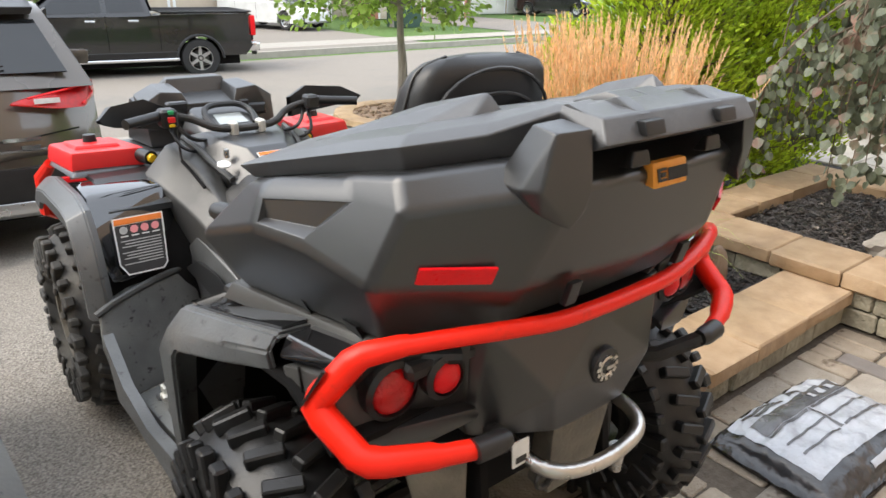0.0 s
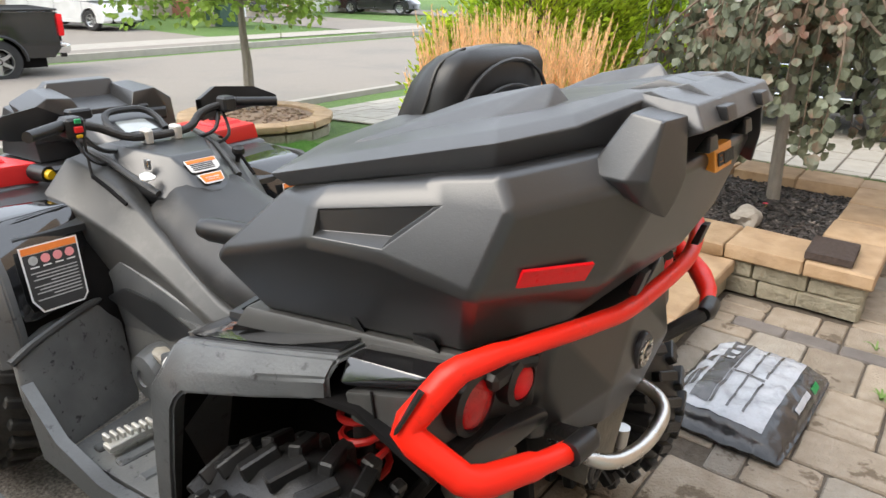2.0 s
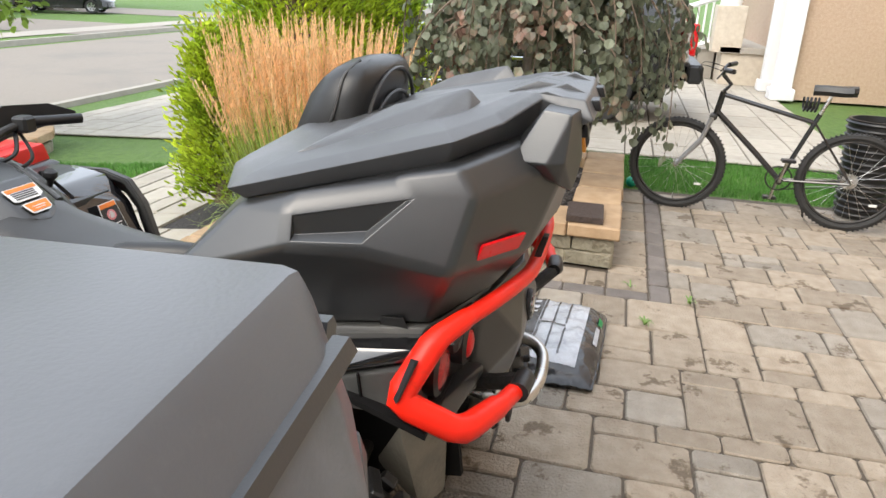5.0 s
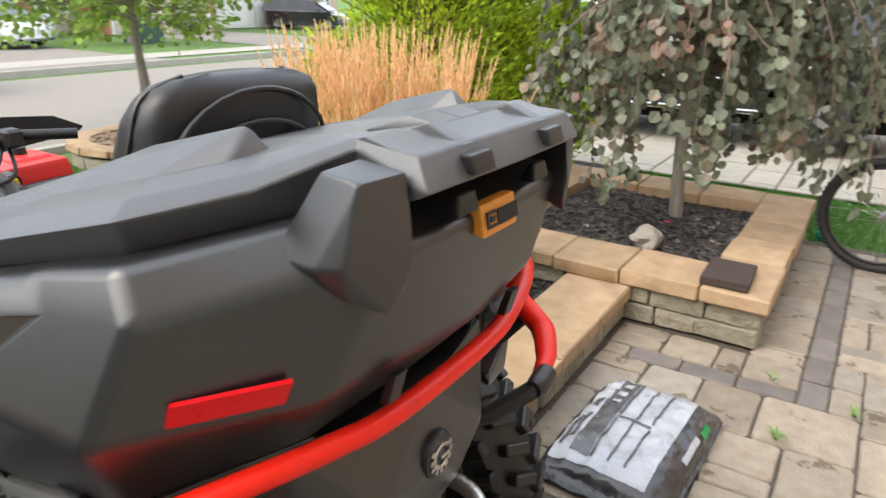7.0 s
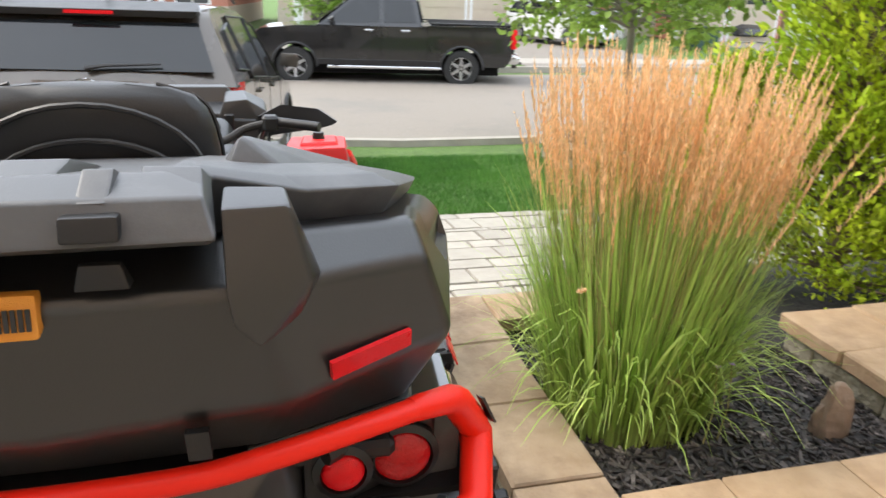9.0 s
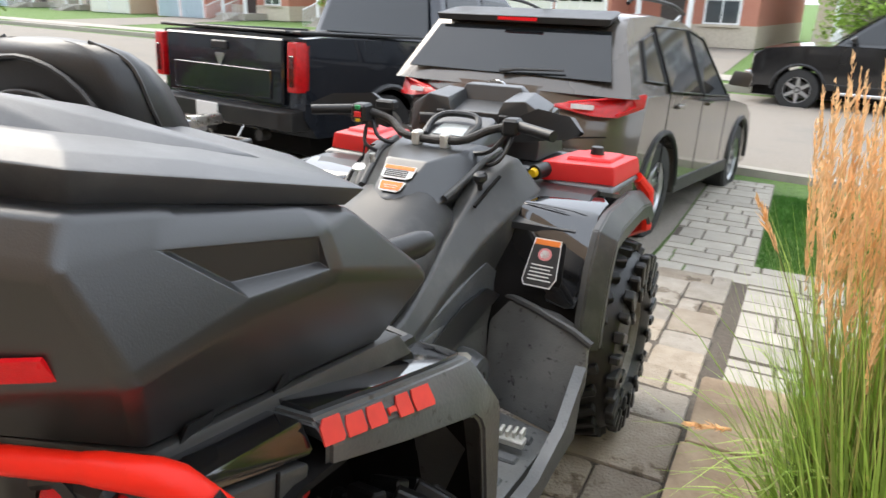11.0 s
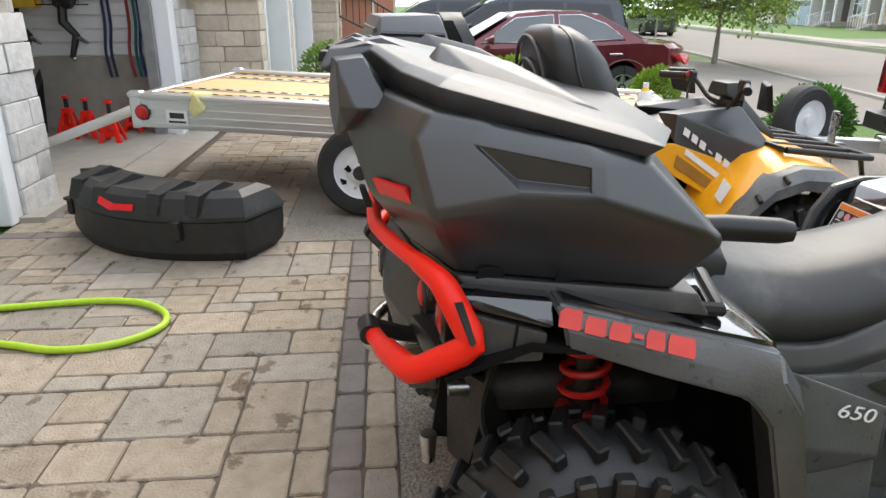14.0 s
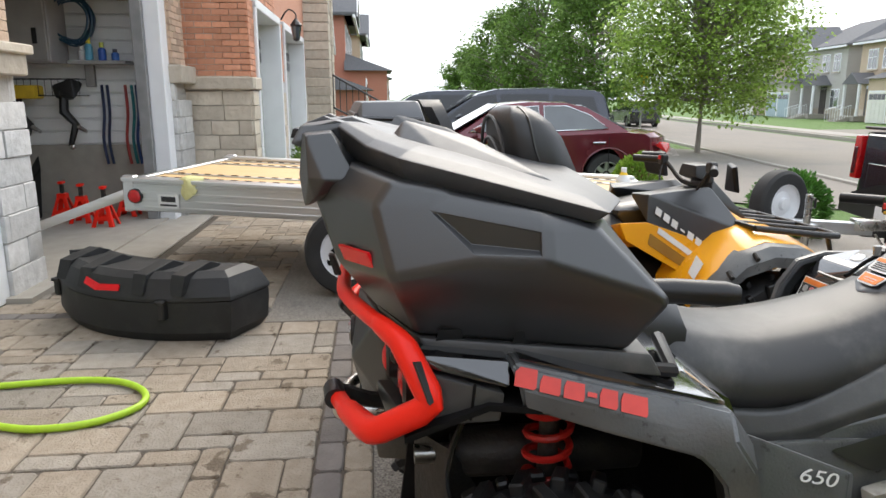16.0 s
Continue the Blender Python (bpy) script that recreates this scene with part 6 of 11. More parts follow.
def weeping_tree(cx, cy, z0):
    rnd = random.Random(21)
    root = thing("weeping_tree", (cx, cy, z0), "small weeping beech with hanging purple-green leaves", "tree")
    part("trunk", b_tube(smooth_path([(cx, cy, z0), (cx + 0.02, cy + 0.03, z0 + 0.45), (cx + 0.05, cy + 0.04, z0 + 0.9), (cx + 0.03, cy, z0 + 1.35), (cx, cy, z0 + 1.75)], 4), [0.044 - 0.0013 * k for k in range(17)], n=12), bark_m, root)
    C, D, N, S = [], [], [], []
    twigs = bmesh.new()
    for k in range(105):
        a = rnd.uniform(0, 2 * math.pi)
        reach = rnd.uniform(0.30, 1.12)
        top = z0 + rnd.uniform(1.25, 2.0) - reach * 0.15
        end = z0 + rnd.uniform(0.25, 1.05) + (0.0 if reach > 0.6 else 0.45)
        st = Vector((cx, cy, z0 + rnd.uniform(1.0, 1.75)))
        ap = Vector((cx + math.cos(a) * reach * 0.55, cy + math.sin(a) * reach * 0.55, top))
        e1 = Vector((cx + math.cos(a) * reach * 0.95, cy + math.sin(a) * reach * 0.95, top * 0.6 + end * 0.4))
        e2 = Vector((cx + math.cos(a) * reach + rnd.uniform(-0.05, 0.05), cy + math.sin(a) * reach + rnd.uniform(-0.05, 0.05), end))
        path = smooth_path([st, ap, e1, e2], 6)
        m = len(path)
        bm_add(twigs, b_tube(path, [0.011 * (1 - 0.8 * i / (m - 1)) for i in range(m)], n=5))
        for i in range(5, m):
            for q in range(rnd.randint(4, 8)):
                c = path[i - 1].lerp(path[i], rnd.random())
                off = Vector((rnd.uniform(-1, 1), rnd.uniform(-1, 1), rnd.uniform(-0.5, 0.4)))
                c = c + off * rnd.uniform(0.0, 0.085)
                C.append(c)
                D.append(Vector((off.x * 0.5, off.y * 0.5, -1.0 + rnd.uniform(-0.2, 0.5))))
                N.append(Vector((math.cos(a) + rnd.uniform(-0.8, 0.8), math.sin(a) + rnd.uniform(-0.8, 0.8), rnd.uniform(-0.2, 0.8))))
                S.append(rnd.uniform(0.042, 0.072))
    tagged(part("branching", twigs, twig_m, root), kind="stuff")
    V, F = leaf_quads(C, D, N, S, aspect=0.98, fold=0.10)
    ob = new("crown", py_mesh("crown", V, F, leaf_m))
    ob.parent = root
    ob.matrix_parent_inverse = root.matrix_basis.inverted()
    tagged(ob, kind="stuff")


weeping_tree(3.60, -0.17, 0.19)


def cedar(cx, cy, z0, h, r, seed, count):
    rnd = random.Random(seed)
    root = thing("cedar_shrub", (cx, cy, z0), "bushy golden-green cedar shrub behind the planting beds", "shrub", "golden cedar shrubs")
    limbs = bmesh.new()
    bm_add(limbs, b_tube([(cx, cy, z0), (cx, cy, z0 + h * 0.9)], [0.06, 0.015], n=7))
    C, D, N, S = [], [], [], []
    nb = count // 90
    for k in range(nb):
        t = rnd.random() ** 0.9
        a = rnd.uniform(0, 2 * math.pi)
        rr = r * (1 - t ** 1.8 * 0.85) * (0.75 + 0.3 * noise.noise((math.cos(a) * 2, math.sin(a) * 2, t * 4 + seed)))
        s = Vector((cx, cy, z0 + h * t * 0.85))
        e = Vector((cx + math.cos(a) * rr, cy + math.sin(a) * rr, z0 + h * t + 0.12))
        bm_add(limbs, b_tube([s, s.lerp(e, 0.6), e], [0.012, 0.008, 0.003], n=4))
        for q in range(90):
            u = rnd.uniform(0.45, 1.08)
            c = s.lerp(e, u) + Vector((rnd.gauss(0, 1), rnd.gauss(0, 1), rnd.gauss(0, 1))) * 0.06
            C.append(c)
            out = Vector((math.cos(a), math.sin(a), 0.75)) + Vector((rnd.uniform(-1, 1), rnd.uniform(-1, 1), rnd.uniform(-0.5, 0.7))) * 0.8
            D.append(out)
            N.append(Vector((rnd.uniform(-1, 1), rnd.uniform(-1, 1), rnd.uniform(-1, 1))))
            S.append(rnd.uniform(0.032, 0.066))
    tagged(part("branching", limbs, twig_m, root), kind="stuff")
    V, F = leaf_quads(C, D, N, S, aspect=0.36, fold=0.05)
    ob = new("crown", py_mesh("crown", V, F, cedar_m))
    ob.parent = root
    ob.matrix_parent_inverse = root.matrix_basis.inverted()
    tagged(ob, kind="stuff")


cedar(3.15, 1.45, 0.05, 2.7, 0.66, 3, 34000)
cedar(4.15, 1.50, 0.0, 2.3, 0.68, 5, 28000)
cedar(5.05, 1.35, 0.0, 1.7, 0.5, 7, 11000)
cedar(2.62, 1.78, 0.05, 1.05, 0.30, 9, 9000)


def street_tree(name, cx, cy, z0, trunk_h, crown_h, r, seed, count, leaf, material, label, group="", trunk_r=0.09, spread=1.0):
    """Tapered trunk, forking limbs and a crown of leaf clumps with gaps."""
    rnd = random.Random(seed)
    root = thing(name, (cx, cy, z0), label, "tree", group)
    part("trunk", b_tube(smooth_path([(cx, cy, z0), (cx + 0.02 * trunk_h, cy, z0 + trunk_h * 0.5), (cx, cy + 0.02, z0 + trunk_h), (cx, cy, z0 + trunk_h + crown_h * 0.7)], 4), [trunk_r * (1 - 0.062 * k) for k in range(13)], n=9), bark_m, root)
    limbs = bmesh.new()
    C, D, N, S = [], [], [], []
    clumps = max(20, count // 60)
    for k in range(clumps):
        t = rnd.random()
        a = rnd.uniform(0, 2 * math.pi)
        prof = math.sin(math.pi * min(0.97, 0.18 + 0.80 * t)) ** 0.7
        rr = r * prof * rnd.uniform(0.45, 1.05) * spread
        s = Vector((cx, cy, z0 + trunk_h + crown_h * t * 0.6))
        e = Vector((cx + math.cos(a) * rr, cy + math.sin(a) * rr, z0 + trunk_h + crown_h * (t * 0.95)))
        if k % 2 == 0:
            bm_add(limbs, b_tube([s, s.lerp(e, 0.5) + Vector((0, 0, 0.08)), e], [trunk_r * 0.35, trunk_r * 0.2, trunk_r * 0.06], n=5))
        cr = r * rnd.uniform(0.14, 0.26)
        for q in range(60):
            v = Vector((rnd.gauss(0, 1), rnd.gauss(0, 1), rnd.gauss(0, 0.75)))
            v = v.normalized() * cr * rnd.random() ** 0.4
            C.append(e + v)
            D.append(v + Vector((rnd.uniform(-1, 1), rnd.uniform(-1, 1), -0.4)) * cr)
            N.append(Vector((rnd.uniform(-0.6, 0.6), rnd.uniform(-0.6, 0.6), 1)))
            S.append(leaf * rnd.uniform(0.7, 1.3))
    tagged(part("branching", limbs, bark_m, root), kind="stuff")
    V, F = leaf_quads(C, D, N, S, aspect=0.8, fold=0.08)
    ob = new("crown", py_mesh("crown", V, F, material))
    ob.parent = root
    ob.matrix_parent_inverse = root.matrix_basis.inverted()
    tagged(ob, kind="stuff")


# small blossoms in the beds
def blossom(x, y, z0, z1, r, material, label, seed):
    rnd = random.Random(seed)
    root = thing("flower", (x, y, z0), label, "flower")
    part("stalk", b_tube([(x, y, z0), (x + 0.01, y - 0.01, (z0 + z1) / 2), (x, y, z1)], 0.0022, n=5), straw_m, root)
    for k in range(6):
        a = k * 1.047 + rnd.uniform(-0.2, 0.2)
        tip = (x + math.cos(a) * r, y + math.sin(a) * r, z1 + rnd.uniform(0.0, r * 0.7))
        part("petal", b_hull([(x, y, z1), (x + math.cos(a - 0.5) * r * 0.6, y + math.sin(a - 0.5) * r * 0.6, z1 + r * 0.3), tip, (x + math.cos(a + 0.5) * r * 0.6, y + math.sin(a + 0.5) * r * 0.6, z1 + r * 0.3), (x, y, z1 + r * 0.25)]), material, root)


purple_petal = mat("purple_petal", (0.36, 0.17, 0.52), (0.45, 0.24, 0.60), rough=0.7, scale=40)
red_petal = mat("red_petal", (0.55, 0.02, 0.06), (0.42, 0.015, 0.04), rough=0.7, scale=40)
blossom(1.606, 0.285, 0.08, 0.395, 0.014, purple_petal, "small purple wild flower among the grass blades", 1)
blossom(1.672, 0.30, 0.08, 0.39, 0.014, purple_petal, "small purple wild flower among the grass blades", 2)
blossom(3.40, -0.17, 0.185, 0.205, 0.022, red_petal, "small red bloom on dark mulch beside a rock", 3)

# bag of garden soil
def soil_bag():
    root = thing("soil_bag", (1.32, -0.62, 0), "shiny black and white plastic bag of garden soil lying flat", "soil bag")
    ang = radians(-3)
    m = Matrix.Translation((1.325, -0.635, 0)) @ Matrix.Rotation(ang, 4, "Z")
    n = 40
    hw, hd = 0.345, 0.225

    def top(u, v):
        """Height of the pillow at u, v in -1..1."""
        e = max(0.0, (1 - abs(u) ** 3.5) * (1 - abs(v) ** 3.2))
        wr = 0.010 * noise.noise((u * 5 + 9, v * 4, 2.0)) + 0.005 * noise.noise((u * 14, v * 11, 5.0)) * (abs(v) + 0.4) + 0.004 * math.sin(u * 26 + 4 * noise.noise((u * 3, v * 3, 1))) * max(0, abs(v) - 0.6)
        return 0.022 + 0.10 * e ** 0.45 + wr * 1.2
    verts, faces = [], []
    for j in range(n + 1):
        for i in range(n + 1):
            u, v = -1 + 2 * i / n, -1 + 2 * j / n
            verts.append(tuple(m @ Vector((u * hw * (1 - 0.03 * v * v), v * hd * (1 - 0.03 * u * u), top(u, v)))))
    faces = [(j * (n + 1) + i, j * (n + 1) + i + 1, (j + 1) * (n + 1) + i + 1, (j + 1) * (n + 1) + i) for j in range(n) for i in range(n)]
    # skirt to the ground
    rim = [i for i in range(n + 1)] + [j * (n + 1) + n for j in range(1, n + 1)] + [n * (n + 1) + i for i in range(n - 1, -1, -1)] + [j * (n + 1) for j in range(n - 1, 0, -1)]
    b0 = len(verts)
    for i in rim:
        v = Vector(verts[i])
        verts.append((v.x * 0.985 + 1.325 * 0.015, v.y * 0.985 - 0.635 * 0.015, 0.004))
    k = len(rim)
    faces += [(rim[i], rim[(i + 1) % k], b0 + (i + 1) % k, b0 + i) for i in range(k)]
    bag_m = mat("black_plastic_film", (0.02, 0.02, 0.022), (0.04, 0.04, 0.042), rough=0.22, scale=12, bump=0.5, bscale=35, coat=0.4)
    white_f = mat("white_plastic_film", (0.50, 0.52, 0.56), (0.40, 0.42, 0.46), rough=0.26, scale=10, bump=0.5, bscale=40, coat=0.3, wear=(0.26, 0.27, 0.30), wscale=9, wlo=0.5, whi=0.75)
    grey_f = mat("grey_printed_film", (0.07, 0.07, 0.075), (0.12, 0.12, 0.125), rough=0.25, scale=20, bump=0.5, bscale=40, coat=0.3)
    green_f = mat("green_printed_film", (0.02, 0.3, 0.09), (0.02, 0.25, 0.08), rough=0.3)
    ob = new("bag_film", py_mesh("bag_film", verts, faces, bag_m, True))
    ob.parent = root
    ob.matrix_parent_inverse = root.matrix_basis.inverted()

    def film(name, u0, v0, u1, v1, h, material, label=""):
        a, b = max(2, int((u1 - u0) * 22)), max(2, int((v1 - v0) * 22))
        V = [tuple(m @ Vector((U * hw * (1 - 0.03 * W * W), W * hd * (1 - 0.03 * U * U), top(U, W) + h))) for W in np.linspace(v0, v1, b + 1) for U in np.linspace(u0, u1, a + 1)]
        F = [(j * (a + 1) + i, j * (a + 1) + i + 1, (j + 1) * (a + 1) + i + 1, (j + 1) * (a + 1) + i) for j in range(b) for i in range(a)]
        o = new(name, py_mesh(name, V, F, material, True))
        o.parent = root
        o.matrix_parent_inverse = root.matrix_basis.inverted()
        if label:
            o["label"] = label
    film("printed_face", -0.86, -0.62, 0.88, 0.86, 0.003, white_f, "white printed face with grey panels")
    film("print_panel", -0.74, 0.30, 0.74, 0.60, 0.0055, grey_f)
    for u0, u1 in ((-0.74, -0.08), (0.0, 0.74)):
        film("print_panel", u0, 0.24, u1, 0.285, 0.0055, grey_f)
        film("print_panel", u0, -0.02, u1, 0.02, 0.0055, grey_f)
        film("print_panel", u0, -0.27, u1, -0.23, 0.0055, grey_f)
    film("print_panel", -0.06, -0.25, -0.02, 0.28, 0.0055, grey_f)
    for k in range(3):
        film("print_symbol", 0.18 + k * 0.18, 0.38, 0.27 + k * 0.18, 0.52, 0.008, white_f)
    film("print_bar", -0.70, 0.74, -0.10, 0.80, 0.0055, grey_f)
    film("print_bar", -0.55, 0.66, -0.05, 0.72, 0.0055, grey_f)
    film("print_bar", 0.05, 0.66, 0.26, 0.76, 0.0055, grey_f)
    film("print_bar", -0.25, -0.90, 0.20, -0.82, 0.004, white_f)
    film("print_spot", 0.30, -0.93, 0.52, -0.85, 0.004, green_f, "green printed oval")


soil_bag()


# weeds in the joints
def weed(x, y, n, seed):
    rnd = random.Random(seed)
    paths, w = [], []
    for k in range(n):
        a = rnd.uniform(0, 6.28)
        l = rnd.uniform(0.03, 0.06)
        paths.append([Vector((x + math.cos(a) * l * t, y + math.sin(a) * l * t, gz(y) + 0.012 + 0.03 * math.sin(t * 2.4))) for t in (0, 0.35, 0.7, 1.0)])
        w.append(rnd.uniform(0.004, 0.008))
    V, F = strips(paths, w)
    tagged(new("weed", py_mesh("weed", V, F, mat("weed_leaf", (0.11, 0.20, 0.04), (0.17, 0.27, 0.07), rough=0.6, scale=20))), "small green weed growing in a paving joint", "weed", "weeds")


weed(1.66, -1.05, 8, 1)
weed(1.98, -1.28, 7, 2)
weed(2.1, -0.98, 4, 3)

# ---------------------------------------------------------------- bicycle
def bicycle():
    root = thing("bicycle", (3.76, -1.83, 0), "black mountain bike leaning on its stand on the pavers", "bicycle")
    rear, front = Vector((3.66, -2.40, 0.335)), Vector((3.83, -1.27, 0.335))
    ax = (front - rear).normalized()
    side = Vector((ax.y, -ax.x, 0))
    frame_m = mat("black_bike_paint", (0.012, 0.012, 0.013), (0.02, 0.02, 0.022), rough=0.25, coat=0.6, scale=6)
    lean = Matrix.Identity(4)

    def P(f, h, s=0.0):
        return rear + ax * f + Vector((0, 0, h - 0.335)) + side * s

    def wheel(c, name):
        rim = bmesh.new()
        w = part(name, b_tube([c - side * 0.05, c + side * 0.05], 0.02, n=10), steel, root)
        ring = [c + ax * 0.315 * math.cos(a) + Vector((0, 0, 0.315 * math.sin(a))) for a in [2 * math.pi * k / 48 for k in range(48)]]
        tyre = b_tube(ring, 0.026, n=8, closed=True)
        for k in range(72):
            a = 2 * math.pi * k / 72
            d = ax * math.cos(a) + Vector((0, 0, math.sin(a)))
            for s in (-0.012, 0.012):
                q = c + d * 0.340 + side * s
                kn = b_box(0, 0, 0, 0.012, 0.012, 0.008)
                bm_add(tyre, kn, Matrix.Translation(q))
        part("tyre", tyre, car_rubber, w, "knobbly bicycle tyre")
        part("rim", b_tube([c + (p - c) * 0.90 for p in ring], 0.010, n=6, closed=True), dark_metal, w)
        sp = bmesh.new()
        for k in range(28):
            a = 2 * math.pi * k / 28
            d = ax * math.cos(a) + Vector((0, 0, math.sin(a)))
            t = ax * math.cos(a + 1.3 * (-1) ** k) + Vector((0, 0, math.sin(a + 1.3 * (-1) ** k)))
            bm_add(sp, b_tube([c + t * 0.02 + side * 0.025 * (-1) ** (k // 2), c + d * 0.283], 0.0012, n=4))
        part("spokes", sp, steel, w)
        part("wheel_reflector", moved(b_box(0, 0, 0, 0.008, 0.05, 0.018, bevel=0.003), Matrix.Translation(c + ax * -0.17 + Vector((0, 0, -0.14)))), sticker_white, w)
    wheel(front, "front_wheel")
    wheel(rear, "rear_wheel")
    bb, seat_c, head_t, head_b = P(0.44, 0.30), P(0.27, 0.80), P(0.90, 0.86), P(0.925, 0.74)
    fr = part("frame", b_tube([bb, P(0.62, 0.47), head_b], 0.020, n=10), frame_m, root)
    part("top_tube", b_tube([P(0.30, 0.72), P(0.6, 0.79), head_t], 0.016, n=10), frame_m, fr)
    part("seat_tube", b_tube([bb, P(0.27, 0.78)], 0.016, n=10), frame_m, fr)
    part("head_tube", b_tube([head_t + Vector((0, 0, 0.02)), head_b - Vector((0, 0, 0.02))], 0.022, n=10), frame_m, fr)
    for k in range(6):
        q = bb.lerp(head_b, 0.38 + k * 0.055) + side * 0.0205
        part("letter_bar", moved(b_box(0, 0, 0, 0.002, 0.018, 0.012), Matrix.Translation(q)), sticker_white, fr)
    for s in (-0.05, 0.05):
        part("chain_stay", b_tube([bb + side * s * 0.4, rear + side * s], 0.009, n=6), frame_m, fr)
        part("seat_stay", b_tube([P(0.29, 0.72, s * 0.4), rear + side * s], 0.008, n=6), frame_m, fr)
        part("fork_leg", b_tube([P(0.945, 0.70, s * 1.1), P(1.0, 0.52, s * 1.1), front + side * s * 1.1], [0.017, 0.016, 0.011], n=8), mat("grey_fork", (0.28, 0.28, 0.28), (0.34, 0.34, 0.34), rough=0.35, metal=0.5), fr)
    part("fork_crown", moved(b_box(0, 0, 0, 0.13, 0.05, 0.04, bevel=0.01), Matrix.Translation(P(0.94, 0.70)) @ Matrix.Rotation(math.atan2(ax.y, ax.x), 4, "Z") @ Matrix.Rotation(math.pi / 2, 4, "Z")), dark_metal, fr)
    part("saddle_post", b_tube([P(0.27, 0.78), P(0.22, 0.92)], 0.013, n=8), steel, fr)
    part("saddle", b_loft([[q + side * s * w + Vector((0, 0, z)) for s, z in ((-1, -0.01), (-0.7, 0.02), (0, 0.028), (0.7, 0.02), (1, -0.01), (0.5, -0.04), (-0.5, -0.04))] for q, w in ((P(0.08, 0.95), 0.05), (P(0.11, 0.95), 0.085), (P(0.17, 0.945), 0.07), (P(0.26, 0.945), 0.032), (P(0.34, 0.94), 0.02))]), vinyl_soft, root, "black padded saddle")
    part("stem", b_tube([head_t + Vector((0, 0, 0.02)), P(0.86, 0.93), P(0.92, 0.99)], 0.014, n=8), black_trim, fr)
    bar_c = P(0.92, 1.0)
    part("handlebar", b_tube(smooth_path([bar_c + side * s + ax * a + Vector((0, 0, z)) for s, a, z in ((-0.32, -0.06, 0.045), (-0.2, -0.01, 0.04), (-0.08, 0.0, 0.0), (0.08, 0.0, 0.0), (0.2, -0.01, 0.04), (0.32, -0.06, 0.045))], 4), 0.012, n=8), black_trim, fr)
    for s in (-1, 1):
        part("grip", b_tube([bar_c + side * s * 0.22 + ax * -0.02 + Vector((0, 0, 0.042)), bar_c + side * s * 0.33 + ax * -0.065 + Vector((0, 0, 0.046))], 0.017, n=10), black_trim, fr)
        part("brake_lever", b_tube([bar_c + side * s * 0.2 + Vector((0, 0, 0.03)), bar_c + side * s * 0.28 + ax * 0.03 + Vector((0, 0, -0.01))], 0.006, n=6), dark_metal, fr)
        part("brake_cable", b_tube(smooth_path([bar_c + side * s * 0.18 + Vector((0, 0, 0.03)), bar_c + side * s * 0.12 + ax * 0.16 + Vector((0, 0, 0.05)), P(1.02, 0.85, s * 0.03), P(0.97, 0.72)], 5), 0.003, n=5), black_trim, fr)
    crank = part("crankset", b_tube([bb - side * 0.07, bb + side * 0.07], 0.022, n=10), dark_metal, root)
    part("chainring", b_tube([bb + side * 0.05 + ax * 0.085 * math.cos(a) + Vector((0, 0, 0.085 * math.sin(a))) for a in [2 * math.pi * k / 28 for k in range(28)]], 0.006, n=5, closed=True), dark_metal, crank)
    for s, f, h in ((0.075, 0.03, -0.165), (-0.075, -0.03, 0.165)):
        part("crank_arm", b_tube([bb + side * s, bb + side * s * 1.1 + ax * f + Vector((0, 0, h))], 0.011, n=6), steel, crank)
        part("pedal", moved(b_box(0, 0, 0, 0.06, 0.09, 0.022, bevel=0.004), Matrix.Translation(bb + side * s * 1.6 + ax * f + Vector((0, 0, h)))), black_trim, crank)
    part("chain", b_tube([bb + side * 0.05 + Vector((0, 0, 0.085)), rear + side * 0.05 + Vector((0, 0, 0.04)), rear + side * 0.05 - Vector((0, 0, 0.04)), bb + side * 0.05 - Vector((0, 0, 0.085))], 0.004, n=4, closed=True), dark_metal, crank)
    part("cassette", b_tube([rear + side * 0.035, rear + side * 0.06], [0.055, 0.03], n=16), steel, root)
    part("kick_stand", b_tube([P(0.30, 0.30, 0.03), P(0.22, 0.012, 0.16)], 0.008, n=6), dark_metal, root)
    lock = part("cable_lock", b_tube([P(0.31, 0.84) + side * (0.05 * math.cos(k * 0.9)) + Vector((0, 0, 0.045 * math.sin(k * 0.9))) + ax * (0.10 * k / 30 - 0.02) for k in range(31)], 0.008, n=6), black_trim, root, "coiled black cable lock")


bicycle()

# wicker planter behind the bicycle, and a green ball
wick = thing("wicker_basket", (4.05, -2.62, 0), "tall dark woven planter basket beside the bike", "basket")
wk = b_loft([[(4.05 + r * math.cos(a), -2.62 + r * math.sin(a), z) for a in [2 * math.pi * k / 28 for k in range(28)]] for r, z in ((0.15, 0.01), (0.17, 0.3), (0.20, 0.72), (0.18, 0.72), (0.14, 0.1))], cap=True)
part("basket_wall", wk, black_trim, wick)
for k in range(15):
    part("woven_band", b_tube([(4.05 + (0.155 + k * 0.0033 + 0.004 * (-1) ** (j + k)) * math.cos(a), -2.62 + (0.155 + k * 0.0033 + 0.004 * (-1) ** (j + k)) * math.sin(a), 0.04 + k * 0.047) for j, a in enumerate([2 * math.pi * q / 28 for q in range(28)])], 0.012, n=5, closed=True), black_trim, wick)
solid("ball", b_ball((4.28, -0.98, 0.045), 0.045, 0.045, 0.045, 3), mat("green_ball", (0.0, 0.32, 0.2), (0.0, 0.28, 0.17), rough=0.4), "small sea-green ball lying on the lawn edge", "ball")

